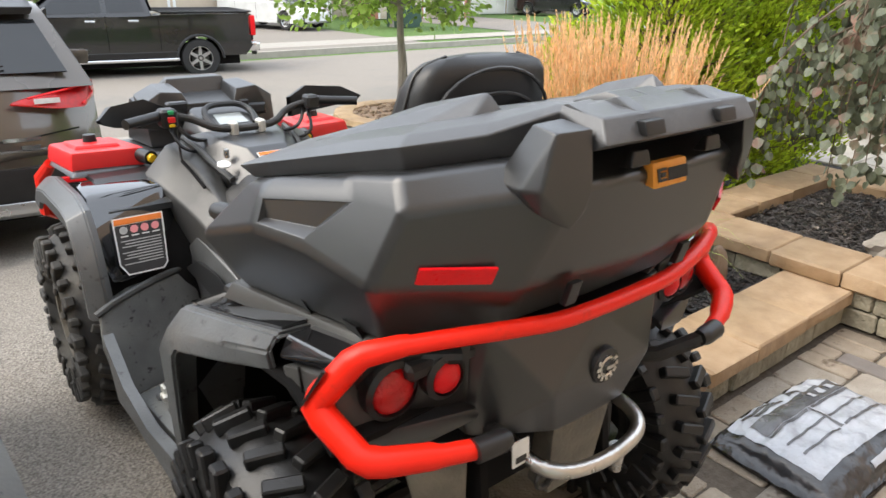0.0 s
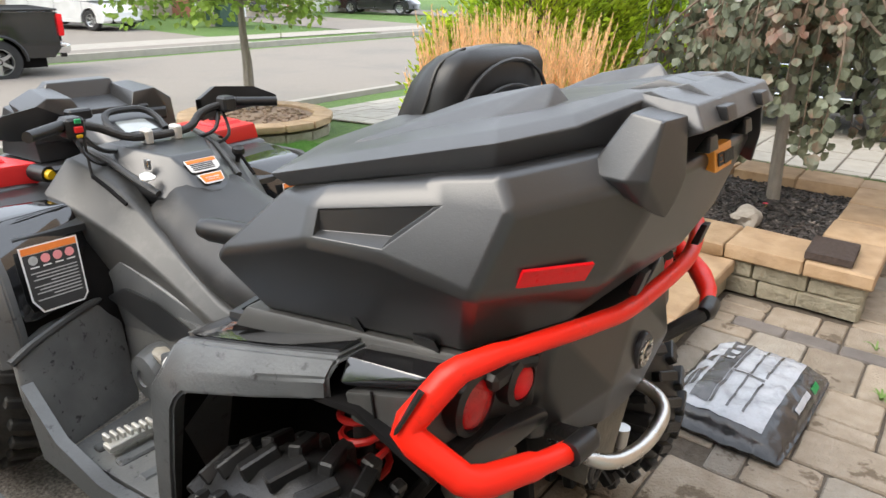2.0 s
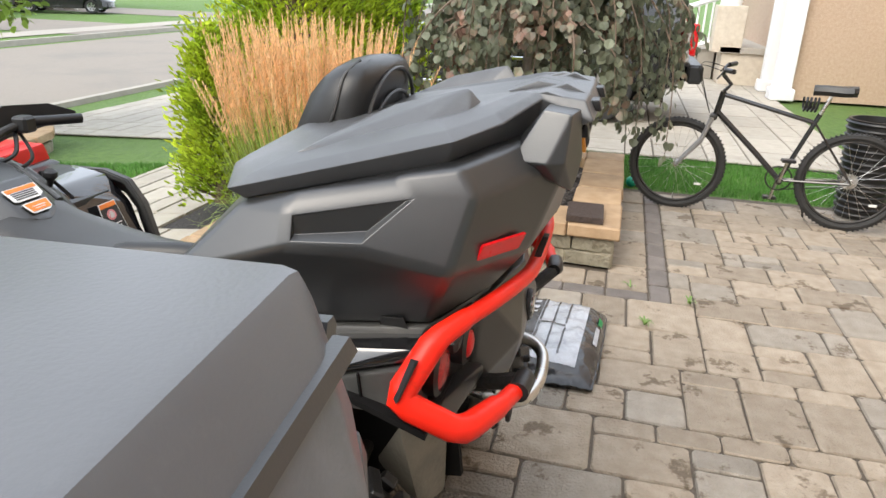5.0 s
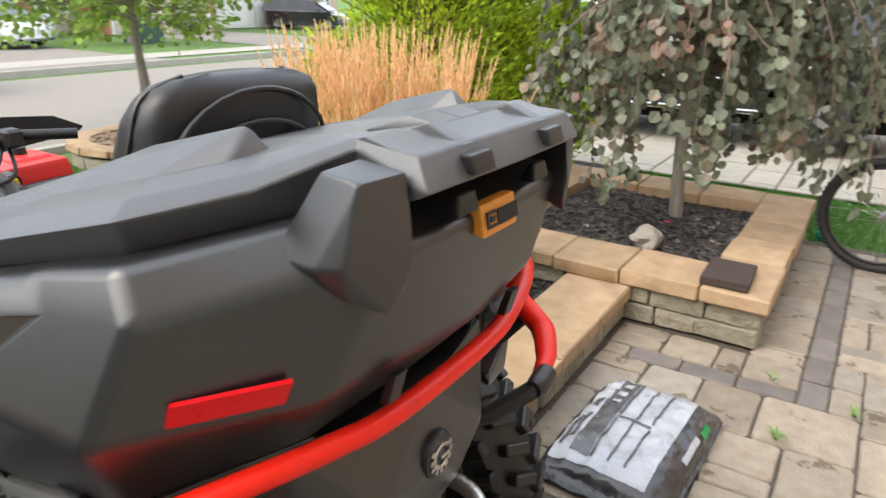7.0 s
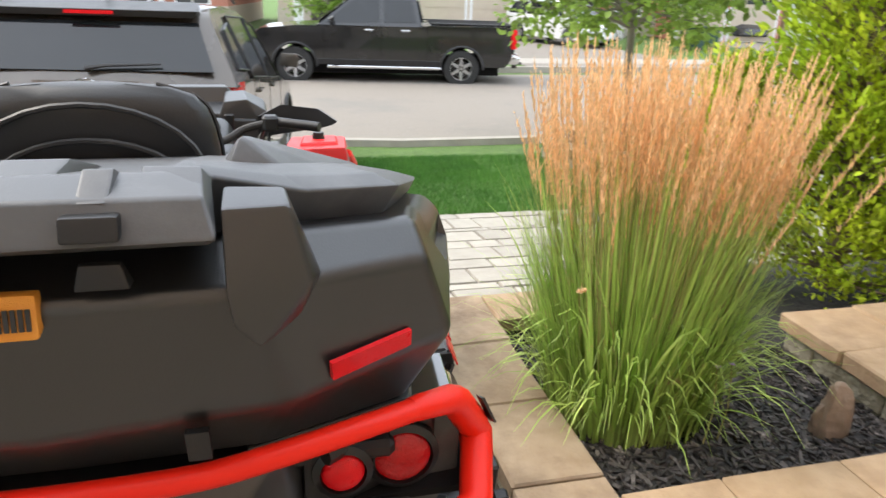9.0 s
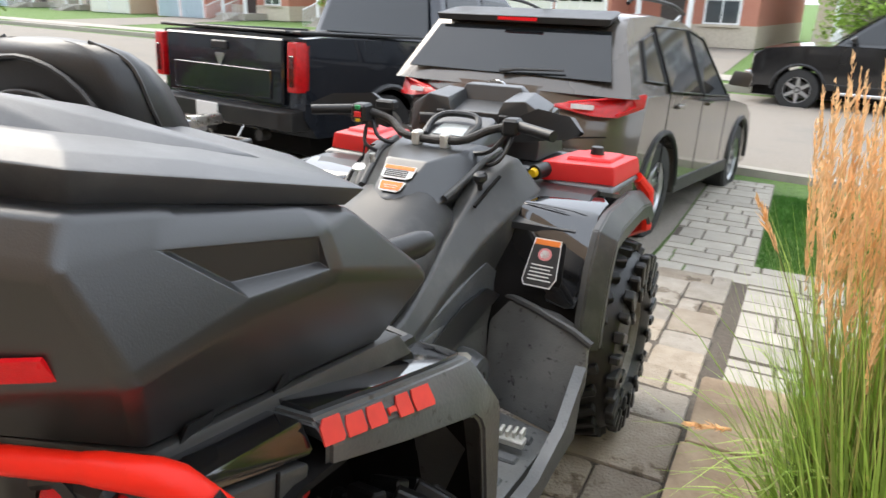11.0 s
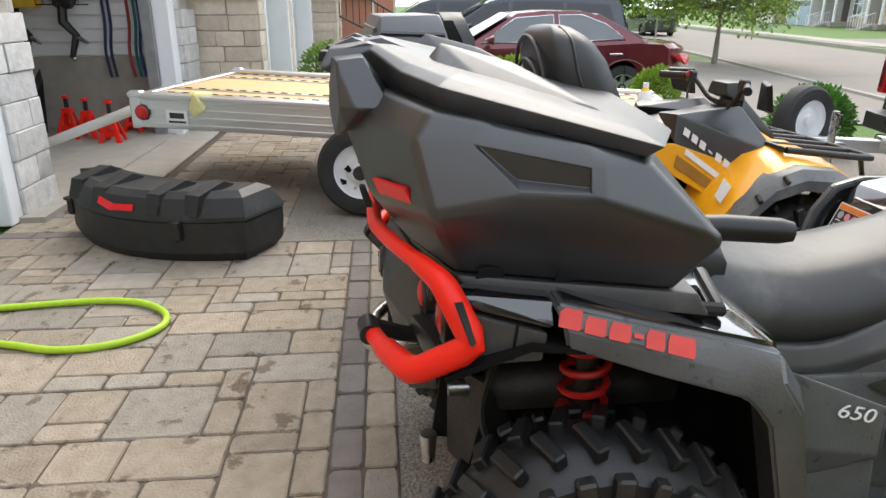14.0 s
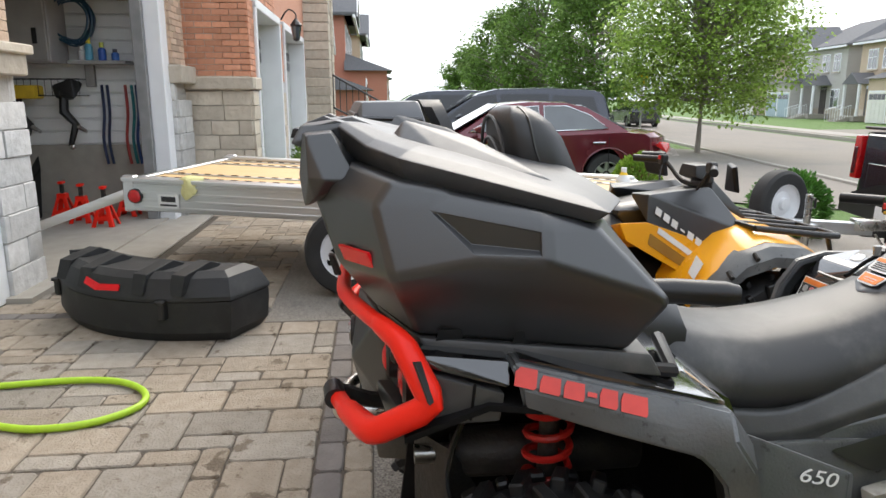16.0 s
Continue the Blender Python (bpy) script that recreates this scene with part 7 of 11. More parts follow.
# ---------------------------------------------------------------- second cargo box on the paving
def front_cargo_box():
    root = thing("cargo_box", (-2.45, -2.06, 0), "curved black plastic cargo box standing on the pavers", "cargo box")
    a, b = Vector((-2.84, -2.69, 0)), Vector((-2.18, -1.47, 0))
    d = (b - a).normalized()
    n = Vector((d.y, -d.x, 0))
    if n.x < 0:
        n = -n
    L = (b - a).length
    c = (a + b) / 2

    def ring(z, inset, bow, half):
        pts = []
        m = 10
        for k in range(m + 1):
            s = -1 + 2 * k / m
            pts.append(c + d * s * (half - inset) + n * (0.16 - inset - bow * s * s) + Vector((0, 0, z)))
        for k in range(m + 1):
            s = 1 - 2 * k / m
            pts.append(c + d * s * (half - inset * 1.2) + n * (-0.30 + inset - bow * 0.55 * s * s) + Vector((0, 0, z)))
        return [p + Vector((0, 0, 0.10 * z)) for p in pts]
    h = L / 2
    tub = b_loft([ring(0.0, 0.035, 0.22, h), ring(0.05, 0.005, 0.23, h), ring(0.16, 0.0, 0.24, h), ring(0.215, 0.0, 0.24, h), ring(0.225, 0.02, 0.24, h)])
    part("tub", tub, plastic_box, root, angle=25)
    lid_b = b_loft([ring(0.212, 0.02, 0.24, h), ring(0.222, -0.004, 0.24, h), ring(0.245, -0.004, 0.24, h), ring(0.335, 0.035, 0.24, h), ring(0.365, 0.085, 0.22, h), ring(0.355, 0.14, 0.2, h)])
    lid_p = part("lid", lid_b, plastic_box, root, "ribbed black lid", angle=25)
    for s in (-0.72, -0.30, 0.30, 0.62):
        q = c + d * s * h + n * (0.10 - 0.22 * s * s)
        part("lid_rib", b_hull([q + d * u + n * w + Vector((0, 0, z)) for u in (-0.05, 0.05) for w, z in ((0.062, 0.28), (0.02, 0.395), (-0.20, 0.435), (-0.29, 0.40), (-0.1, 0.3))], bevel=0.008), plastic_box, lid_p)
    for s in (-0.93, 0.52):
        q = c + d * s * h + n * (0.165 - 0.24 * s * s)
        la = part("latch", moved(b_box(0, 0, 0, 0.045, 0.05, 0.12, bevel=0.008), Matrix.Translation(q + Vector((0, 0, 0.20))) @ Matrix.Rotation(math.atan2(d.y, d.x), 4, "Z")), black_trim, root)
        part("latch_bar", moved(b_box(0, 0, 0, 0.06, 0.03, 0.02, bevel=0.004), Matrix.Translation(q + n * 0.02 + Vector((0, 0, 0.245))) @ Matrix.Rotation(math.atan2(d.y, d.x), 4, "Z")), dark_metal, la)
    up = Vector((0, 0, 1))
    tilt = n * -0.37

    def on(u, v):
        s = u / h
        return c + d * u + n * (0.163 - 0.24 * s * s) + (up + tilt) * (v - 0.245) * 1.1 + Vector((0, 0, 0.27))
    part("chevron", b_plate([on(-0.26, 0.325), on(-0.24, 0.285), on(-0.085, 0.256), on(-0.06, 0.290)][::-1], 0.006), reflector_red, lid_p, "red chevron reflector")
    part("chevron", b_plate([on(-0.062, 0.291), on(-0.083, 0.257), on(0.09, 0.268), on(0.09, 0.300)][::-1], 0.006), reflector_red, lid_p, "red chevron reflector")
    part("lid_handle", b_tube([c + d * (-h * 0.9) + n * -0.15 + Vector((0, 0, 0.34)), c + d * (-h * 0.93) + n * -0.16 + Vector((0, 0, 0.40)), c + d * (-h * 0.86) + n * -0.2 + Vector((0, 0, 0.40)), c + d * (-h * 0.8) + n * -0.2 + Vector((0, 0, 0.35))], 0.018, n=8), black_trim, lid_p)


front_cargo_box()

# garden hose loop
hose_m = mat("lime_hose", (0.42, 0.66, 0.03), (0.36, 0.58, 0.025), rough=0.45, scale=30)
hp = [(-1.62, -2.85, 0.018), (-1.66, -2.45, 0.018), (-1.70, -2.10, 0.018), (-1.66, -1.86, 0.018), (-1.52, -1.70, 0.018), (-1.36, -1.68, 0.018), (-1.22, -1.82, 0.018), (-1.18, -2.05, 0.018), (-1.26, -2.32, 0.018), (-1.42, -2.9, 0.018), (-1.55, -3.3, 0.018)]
solid("garden_hose", b_tube(smooth_path(hp, 8), 0.0165, n=12), hose_m, "lime green garden hose looped on the pavers", "hose")

# ---------------------------------------------------------------- utility trailer
def trailer():
    m = Matrix.Translation((-4.66, -2.28, 0)) @ Matrix.Rotation(radians(-11.5), 4, "Z")
    root = thing("trailer", (-4.66, -2.28, 0), "aluminium utility trailer with a plywood deck and white wheels", "trailer")

    sag = m @ Matrix(((1, 0, 0, 0), (0, 1, 0, 0), (0, -0.040, 1, -0.015), (0, 0, 0, 1)))

    def A(name, bm, material, parent=None, label="", **k):
        return part(name, moved(bm, m if name in ("wheel", "tyre", "rim", "ramp_leg", "spare_wheel") else sag), material, parent or root, label, **k)
    W, L = 0.98, 4.05
    ply = mat("plywood_deck", (0.62, 0.40, 0.18), (0.70, 0.48, 0.24), rough=0.6, scale=5, stretch=(6, 0.6, 1), bump=0.1, bscale=30)
    fr = A("frame", b_box(0, 0.03, 0.68, 2 * W, 0.06, 0.24, bevel=0.006), alu)
    for sx in (-1, 1):
        A("side_rail", b_box(sx * (W - 0.025), L / 2, 0.68, 0.05, L, 0.22, bevel=0.006), alu, fr, "ribbed aluminium side rail")
        for z in (0.60, 0.655, 0.71, 0.765):
            A("rail_rib", b_box(sx * (W + 0.002), L / 2, z, 0.012, L - 0.02, 0.02, bevel=0.003), alu, fr)
        A("top_lip", b_box(sx * (W - 0.05), L / 2, 0.802, 0.14, L, 0.03, bevel=0.005), alu, fr)
        w = A("wheel", b_cyl((sx * 1.05, 1.76, 0.31), (sx * 1.26, 1.76, 0.31), 0.05, n=12), dark_metal)
        A("tyre", b_lathe([(0.20, sx * 1.06), (0.23, sx * 1.055), (0.29, sx * 1.06), (0.312, sx * 1.085), (0.315, sx * 1.15), (0.312, sx * 1.215), (0.29, sx * 1.24), (0.23, sx * 1.245), (0.19, sx * 1.235)], 36, "x", (0, 1.76, 0.315)), car_rubber, w)
        rim = A("rim", b_lathe([(0.20, sx * 1.22), (0.195, sx * 1.235), (0.185, sx * 1.21), (0.12, sx * 1.185), (0.06, sx * 1.20), (0.055, sx * 1.235), (0.0, sx * 1.24)], 30, "x", (0, 1.76, 0.315)), white_rim, w, "white steel rim")
        for k in range(8):
            a = 2 * math.pi * k / 8
            A("rim_hole", b_hull([(sx * 1.205, 1.76 + r * math.cos(a + o), 0.315 + r * math.sin(a + o)) for r, o in ((0.155, -0.16), (0.155, 0.16), (0.11, -0.12), (0.11, 0.12))] + [(sx * 1.18, 1.76 + 0.13 * math.cos(a), 0.315 + 0.13 * math.sin(a))]), shade_black, rim)
        for k in range(5):
            a = 2 * math.pi * k / 5
            A("wheel_nut", b_cyl((sx * 1.19, 1.76 + 0.06 * math.cos(a), 0.315 + 0.06 * math.sin(a)), (sx * 1.22, 1.76 + 0.06 * math.cos(a), 0.315 + 0.06 * math.sin(a)), 0.01, n=6), chrome, rim)
        A("axle_arm", b_hull([(sx * 0.9, 1.7, 0.35), (sx * 1.06, 1.76, 0.30), (sx * 0.9, 2.14, 0.55), (sx * 1.0, 2.14, 0.57), (sx * 0.92, 1.76, 0.27)], bevel=0.01), dark_metal)
    for x0, x1 in ((-0.93, -0.46), (-0.41, 0.41), (0.46, 0.93)):
        A("deck_board", b_box((x0 + x1) / 2, L / 2 + 0.03, 0.775, x1 - x0, L - 0.08, 0.02, bevel=0.002), ply, fr, "pale plywood deck board")
    for x in (-0.72, -0.435, 0.435, 0.72):
        tr = A("tie_track", b_box(x, L / 2 + 0.03, 0.790, 0.05, L - 0.1, 0.012, bevel=0.002), alu, fr)
        holes = bmesh.new()
        for k in range(34):
            bm_add(holes, b_box(x, 0.2 + k * 0.112, 0.7985, 0.018, 0.05, 0.006))
        tagged(A("track_slot", holes, shade_black, tr), kind="stuff")
    A("cross_rail", b_box(0, L, 0.70, 2 * W, 0.06, 0.18, bevel=0.006), alu, fr)
    for sx in (-1, 1):
        lamp = A("marker_lamp", b_cyl((sx * (W - 0.0), 0.10, 0.68), (sx * (W + 0.022), 0.10, 0.68), 0.058, 0.054, 20), black_trim)
        A("marker_lens", moved(b_ball((0, 0, 0), 0.012, 0.048, 0.048, 3), Matrix.Translation((sx * (W + 0.022), 0.10, 0.68))), lens_red, lamp, "round red marker lens")
        A("corner_post", b_box(sx * (W - 0.03), 0.05, 0.70, 0.075, 0.09, 0.26, bevel=0.008), alu, fr)
    lb = A("maker_sticker", b_box(W + 0.012, 0.36, 0.655, 0.004, 0.16, 0.10), sticker_white)
    A("print_shape", b_box(W + 0.0155, 0.36, 0.67, 0.002, 0.11, 0.04), sticker_black, lb)
    A("print_bar", b_box(W + 0.0155, 0.36, 0.625, 0.002, 0.13, 0.015), sticker_black, lb)
    A("tongue", b_tube([(-0.7, L, 0.60), (0, L + 1.35, 0.56)], 0.05, n=8), alu)
    A("tongue", b_tube([(0.7, L, 0.60), (0, L + 1.35, 0.56)], 0.05, n=8), alu)
    A("tongue_beam", b_box(0, L + 0.9, 0.58, 0.09, 1.7, 0.10, bevel=0.006), alu)
    cp = A("coupler", b_hull([(0.05, L + 1.6, 0.56), (-0.05, L + 1.6, 0.56), (0.06, L + 1.9, 0.58), (-0.06, L + 1.9, 0.58), (0.05, L + 1.6, 0.66), (-0.05, L + 1.6, 0.66), (0.05, L + 1.92, 0.66), (-0.05, L + 1.92, 0.66)], bevel=0.012), steel)
    A("jack", b_cyl((0.12, L + 1.2, 0.15), (0.12, L + 1.2, 0.85), 0.028, n=12), steel, cp)
    A("jack_handle", b_tube([(0.12, L + 1.2, 0.83), (0.24, L + 1.2, 0.83), (0.24, L + 1.2, 0.76)], 0.01, n=6), black_trim, cp)
    A("safety_chain", b_tube([Vector((0.06, L + 1.76 + 0.35 * t, 0.55 - 0.16 * math.sin(math.pi * t))) for t in [k / 16 for k in range(17)]], 0.010, n=5), steel, cp)
    # spare wheel upright on the tongue
    ms = Matrix.Translation((-0.10, L + 1.05, 0.52)) @ Matrix.Rotation(radians(30), 4, "Z") @ Matrix.Scale(0.86, 4)
    sp = A("spare_wheel", moved(b_cyl((-0.06, 0, 0), (0.05, 0, 0), 0.05, n=12), ms), dark_metal)
    A("tyre", moved(b_lathe([(0.20, -0.09), (0.23, -0.095), (0.29, -0.09), (0.318, -0.06), (0.325, 0.0), (0.318, 0.06), (0.29, 0.09), (0.23, 0.095), (0.19, 0.085)], 40, "x", (0, 0, 0)), ms), car_rubber, sp)
    A("rim", moved(b_lathe([(0.20, 0.07), (0.195, 0.085), (0.185, 0.06), (0.12, 0.035), (0.06, 0.05), (0.055, 0.085), (0.0, 0.09)], 30, "x", (0, 0, 0)), ms), white_rim, sp, "white steel rim")
    A("spare_bracket", b_tube([(-0.2, L + 0.95, 0.56), (-0.2, L + 0.98, 0.66), (-0.12, L + 1.04, 0.66)], 0.03, n=8), alu, sp)
    # loading ramp swung down into the garage
    A("ramp_leg", b_hull([(0.80, 0.0, 0.72), (0.80, 0.0, 0.64), (0.74, 0.0, 0.72), (0.74, 0.0, 0.64), (0.98, -0.85, 0.40), (0.98, -0.85, 0.33), (0.92, -0.85, 0.40), (0.92, -0.85, 0.33)], bevel=0.004), alu)
    return sag


tm = trailer()
glove = solid("work_glove", moved(b_hull([(0.93, 0.40, 0.81), (1.02, 0.52, 0.83), (0.90, 0.62, 0.84), (0.99, 0.46, 0.70), (1.01, 0.50, 0.66), (1.0, 0.58, 0.72), (0.86, 0.5, 0.825), (0.95, 0.5, 0.855)], bevel=0.012), tm), mat("yellow_glove", (0.72, 0.68, 0.32), (0.62, 0.58, 0.26), rough=0.85, scale=20, bump=0.4, bscale=60), "pale yellow work glove draped over the trailer rail", "glove")
bottle = thing("spray_bottle", tuple(tm @ Vector((0.73, 3.70, 0.79))), "yellow and white plastic bottle standing on the trailer deck", "bottle")
part("bottle_body", moved(b_lathe([(0.0, 0.0), (0.05, 0.0), (0.052, 0.02), (0.052, 0.15), (0.03, 0.20), (0.018, 0.22)], 18, "z", (0.73, 3.70, 0.797)), tm), yellow_cap, bottle)
part("bottle_label", moved(b_lathe([(0.0535, 0.09), (0.0535, 0.15), (0.033, 0.197)], 18, "z", (0.73, 3.70, 0.797)), tm), sticker_white, bottle)
part("bottle_cap", moved(b_lathe([(0.02, 0.215), (0.02, 0.25), (0.0, 0.252)], 14, "z", (0.73, 3.70, 0.797)), tm), white_paint, bottle)

# ---------------------------------------------------------------- yellow four-wheeler
def yellow_quad():
    M0 = Matrix.Translation((-1.57, 0.0, 0)) @ Matrix.Rotation(radians(4), 4, "Z")
    M = Matrix.Translation((-1.57, 0.0, 0)) @ Matrix.Rotation(radians(4), 4, "Z")
    LEAN = Matrix(((1, 0, 0, 0), (0, 1, 0, 0), (0, -0.085, 1, 0), (0, 0, 0, 1)))
    root = thing("atv", (-1.57, 0.6, 0), "yellow and black all-terrain vehicle with a rear trunk, parked alongside", "atv")

    def A(name, bm, material, parent=None, label="", **k):
        low = name in ("wheel", "tyre", "rim")
        if not low:
            for v in bm.verts:
                if v.co.y > 0.70 and name in ("front_fender", "fender_flare", "flare_inlay", "flare_bolt", "red_label", "front_cowl"):
                    v.co.z += 0.06
                if v.co.y > 0.90:
                    v.co.y = 0.90 + (v.co.y - 0.90) * 0.72
        return part(name, moved(bm, M if low else M @ LEAN), material, parent or root, label, **k)
    for sx in (-1, 1):
        for y in (-0.12, 1.12):
            w = A("wheel", b_cyl((sx * 0.40, y, 0.32), (sx * 0.54, y, 0.32), 0.05, n=12), dark_metal)
            ty = A("tyre", moved(tyre_mesh(0.32, 0.24, n=32), Matrix.Translation((sx * 0.46, y, 0.32))), rubber, None, "knobbly mud tyre")
            add_lugs(ty, M @ Matrix.Translation((sx * 0.46, y, 0.32)), 0.32, 0.24, rubber, count=16)
            A("rim", moved(rim_mesh(0.165, 0.19, 6, out=sx), Matrix.Translation((sx * 0.46, y, 0.32))), dark_metal, w)
    A("chassis", b_hull([(0.2, -0.4, 0.4), (0.24, 0.2, 0.28), (0.24, 1.3, 0.28), (0.18, 1.5, 0.45), (0.16, 1.3, 0.7), (0.15, 0.2, 0.66), (0.2, -0.4, 0.62)], bevel=0.02, mirror=True), shade_black)
    def side_x(y, z):
        return 0.232 + 0.119 * (y - 0.64) - 0.15 * (z - 1.0)
    for sx in (-1, 1):
        # front fender: yellow skin with a grey bolted flare
        rings = []
        for y, z in ((0.72, 0.50), (0.80, 0.62), (0.95, 0.745), (1.12, 0.795), (1.35, 0.790), (1.52, 0.735), (1.62, 0.66)):
            rings.append([(sx * 0.16, y, z + 0.055), (sx * 0.38, y, z + 0.035), (sx * 0.50, y, z), (sx * 0.50, y, z - 0.02), (sx * 0.38, y, z + 0.015), (sx * 0.16, y, z + 0.03)])
        A("front_fender", b_loft(rings), yellow_plastic, None, "glossy yellow fender")
        rings = []
        for y, z in ((0.74, 0.44), (0.80, 0.58), (0.94, 0.705), (1.12, 0.755), (1.35, 0.752), (1.52, 0.70), (1.66, 0.60)):
            rings.append([(sx * 0.475, y, z + 0.042), (sx * 0.545, y, z + 0.03), (sx * 0.585, y, z - 0.01), (sx * 0.585, y, z - 0.055), (sx * 0.565, y, z - 0.055), (sx * 0.535, y, z - 0.0), (sx * 0.475, y, z + 0.015)])
        fl = A("fender_flare", b_loft(rings), grey_flare, None, "grey plastic fender flare")
        A("flare_inlay", b_hull([(sx * 0.588, y, z) for y, z in ((1.38, 0.735), (1.60, 0.66), (1.60, 0.625), (1.38, 0.70))] + [(sx * 0.56, 1.5, 0.68)]), yellow_plastic, fl)
        for y, z in ((0.86, 0.645), (1.0, 0.73)):
            A("flare_bolt", b_cyl((sx * 0.56, y, z + 0.02), (sx * 0.592, y, z + 0.0), 0.012, n=8), dark_metal, fl)
        # rear fender
        rings = []
        for y, z in ((-0.52, 0.72), (-0.40, 0.83), (-0.15, 0.875), (0.08, 0.83), (0.20, 0.72), (0.26, 0.55)):
            rings.append([(sx * 0.16, y, z + 0.05), (sx * 0.40, y, z + 0.03), (sx * 0.50, y, z), (sx * 0.50, y, z - 0.02), (sx * 0.40, y, z + 0.01), (sx * 0.16, y, z + 0.03)])
        A("rear_fender", b_loft(rings), yellow_plastic, None, "glossy yellow fender")
        rings = []
        for y, z in ((-0.54, 0.68), (-0.40, 0.80), (-0.15, 0.845), (0.08, 0.80), (0.20, 0.68), (0.26, 0.45)):
            rings.append([(sx * 0.475, y, z + 0.045), (sx * 0.56, y, z + 0.035), (sx * 0.605, y, z - 0.01), (sx * 0.605, y, z - 0.06), (sx * 0.585, y, z - 0.06), (sx * 0.55, y, z), (sx * 0.475, y, z + 0.015)])
        A("fender_flare", b_loft(rings), grey_flare, None, "scuffed grey plastic fender flare")
        A("fender_mark", b_plate([(sx * 0.40, -0.44, 0.842), (sx * 0.455, -0.44, 0.830), (sx * 0.455, -0.16, 0.899), (sx * 0.40, -0.16, 0.911)][::sx], 0.004), sticker_black)
        # side panels
        A("side_panel", b_hull([(sx * side_x(y, z) * 1.0, y, z) for y, z in ((0.50, 0.86), (0.53, 0.78), (0.69, 0.73), (0.87, 0.61), (1.0, 0.62), (1.12, 0.76), (0.63, 0.875), (0.96, 0.725))] + [(sx * 0.08, 0.5, 0.82), (sx * 0.08, 1.1, 0.7)], bevel=0.008), yellow_plastic, None, "yellow side panel with maker's marks")
        A("upper_panel", b_hull([(sx * (side_x(y, z) - 0.008), y, z) for y, z in ((0.64, 1.0), (0.63, 0.87), (0.96, 0.72), (1.18, 0.86))] + [(sx * 0.17, 1.0, 1.05), (sx * 0.10, 0.60, 0.99), (sx * 0.08, 1.12, 0.98)], bevel=0.010), plastic, None, "black tank panel")
        for k in range(6):
            y0, z0 = 0.665 + k * 0.037, 0.952 - k * 0.0245
            if k == 3:
                quad = ((0.006, -0.020), (0.024, -0.032), (0.024, -0.042), (0.006, -0.030))
            else:
                quad = ((0.006, -0.004), (0.032, -0.021), (0.024, -0.052), (-0.002, -0.036))
            A("letter_bar", b_plate([(sx * (side_x(y0 + p, z0 + q) + 0.002), y0 + p, z0 + q) for p, q in quad][::sx], 0.004), sticker_white)
        A("letter_bar", b_plate([(sx * (side_x(y, z) + 0.004), y, z) for y, z in ((0.68, 0.855), (0.90, 0.715), (0.892, 0.690), (0.672, 0.830))][::sx], 0.004), sticker_white)
        A("letter_bar", b_plate([(sx * (side_x(y, z) + 0.003), y, z) for y, z in ((0.64, 0.825), (0.86, 0.690), (0.848, 0.645), (0.628, 0.775))][::sx], 0.003), mat("faded_mark", (0.28, 0.13, 0.01), (0.34, 0.17, 0.012), rough=0.5))
        A("heat_shield", b_hull([(sx * 0.19, 1.03, 0.86), (sx * 0.24, 1.07, 0.83), (sx * 0.20, 1.22, 0.80), (sx * 0.14, 1.06, 1.02), (sx * 0.12, 1.0, 0.98), (sx * 0.1, 1.2, 0.85)], bevel=0.008), black_trim)
        A("caution_label", b_plate([(sx * 0.200, 1.075, 0.955), (sx * 0.225, 1.115, 0.87), (sx * 0.218, 1.155, 0.86), (sx * 0.19, 1.115, 0.95)][::-sx], 0.003), sticker_white)
        A("red_label", b_plate([(sx * 0.40, 0.80, 0.70), (sx * 0.46, 0.80, 0.675), (sx * 0.46, 0.76, 0.60), (sx * 0.41, 0.76, 0.62)][::sx], 0.003), sticker_white)
    A("seat", b_loft(seat_rings([(-0.25, 0.90, 0.80, 0.17, 0.14), (-0.05, 0.885, 0.78, 0.18, 0.15), (0.2, 0.845, 0.72, 0.18, 0.15), (0.42, 0.85, 0.74, 0.165, 0.13), (0.56, 0.89, 0.8, 0.14, 0.1)])), vinyl, None, "black vinyl seat", angle=50)
    A("tank_cover", b_hull([(0.13, 0.52, 0.90), (0.16, 0.75, 0.93), (0.15, 1.06, 1.0), (0.08, 0.56, 0.93), (0.1, 1.0, 1.03), (0.1, 0.6, 0.8), (0.15, 1.05, 0.85)], bevel=0.02, mirror=True), plastic)
    bar = A("handlebar", b_tube(smooth_path([(-0.38, 0.86, 1.13), (-0.24, 0.95, 1.14), (-0.1, 1.0, 1.05), (0.1, 1.0, 1.05), (0.24, 0.95, 1.14), (0.38, 0.86, 1.13)], 4), 0.013, n=8), dark_metal)
    for sx in (-1, 1):
        A("grip", b_cyl((sx * 0.27, 0.94, 1.138), (sx * 0.40, 0.85, 1.13), 0.019, n=12), black_trim, bar)
        A("hand_guard", b_hull([(sx * 0.28, 1.03, 1.05), (sx * 0.44, 0.98, 1.05), (sx * 0.46, 0.93, 1.17), (sx * 0.30, 1.02, 1.18), (sx * 0.29, 1.0, 1.05), (sx * 0.43, 0.95, 1.06), (sx * 0.31, 0.99, 1.17), (sx * 0.44, 0.91, 1.16)], bevel=0.008), black_trim, bar, "black wind deflector")
        A("switch_box", b_box(sx * 0.235, 0.95, 1.14, 0.05, 0.055, 0.055, bevel=0.008), black_trim, bar)
        A("control_cable", b_tube(smooth_path([(sx * 0.23, 0.95, 1.14), (sx * 0.19, 0.90, 1.04), (sx * 0.1, 0.93, 0.98), (sx * 0.04, 1.03, 1.0)], 5), 0.007, n=6), black_trim, bar)
    A("red_switch", b_box(-0.235, 0.918, 1.15, 0.02, 0.01, 0.02), red_plastic, bar)
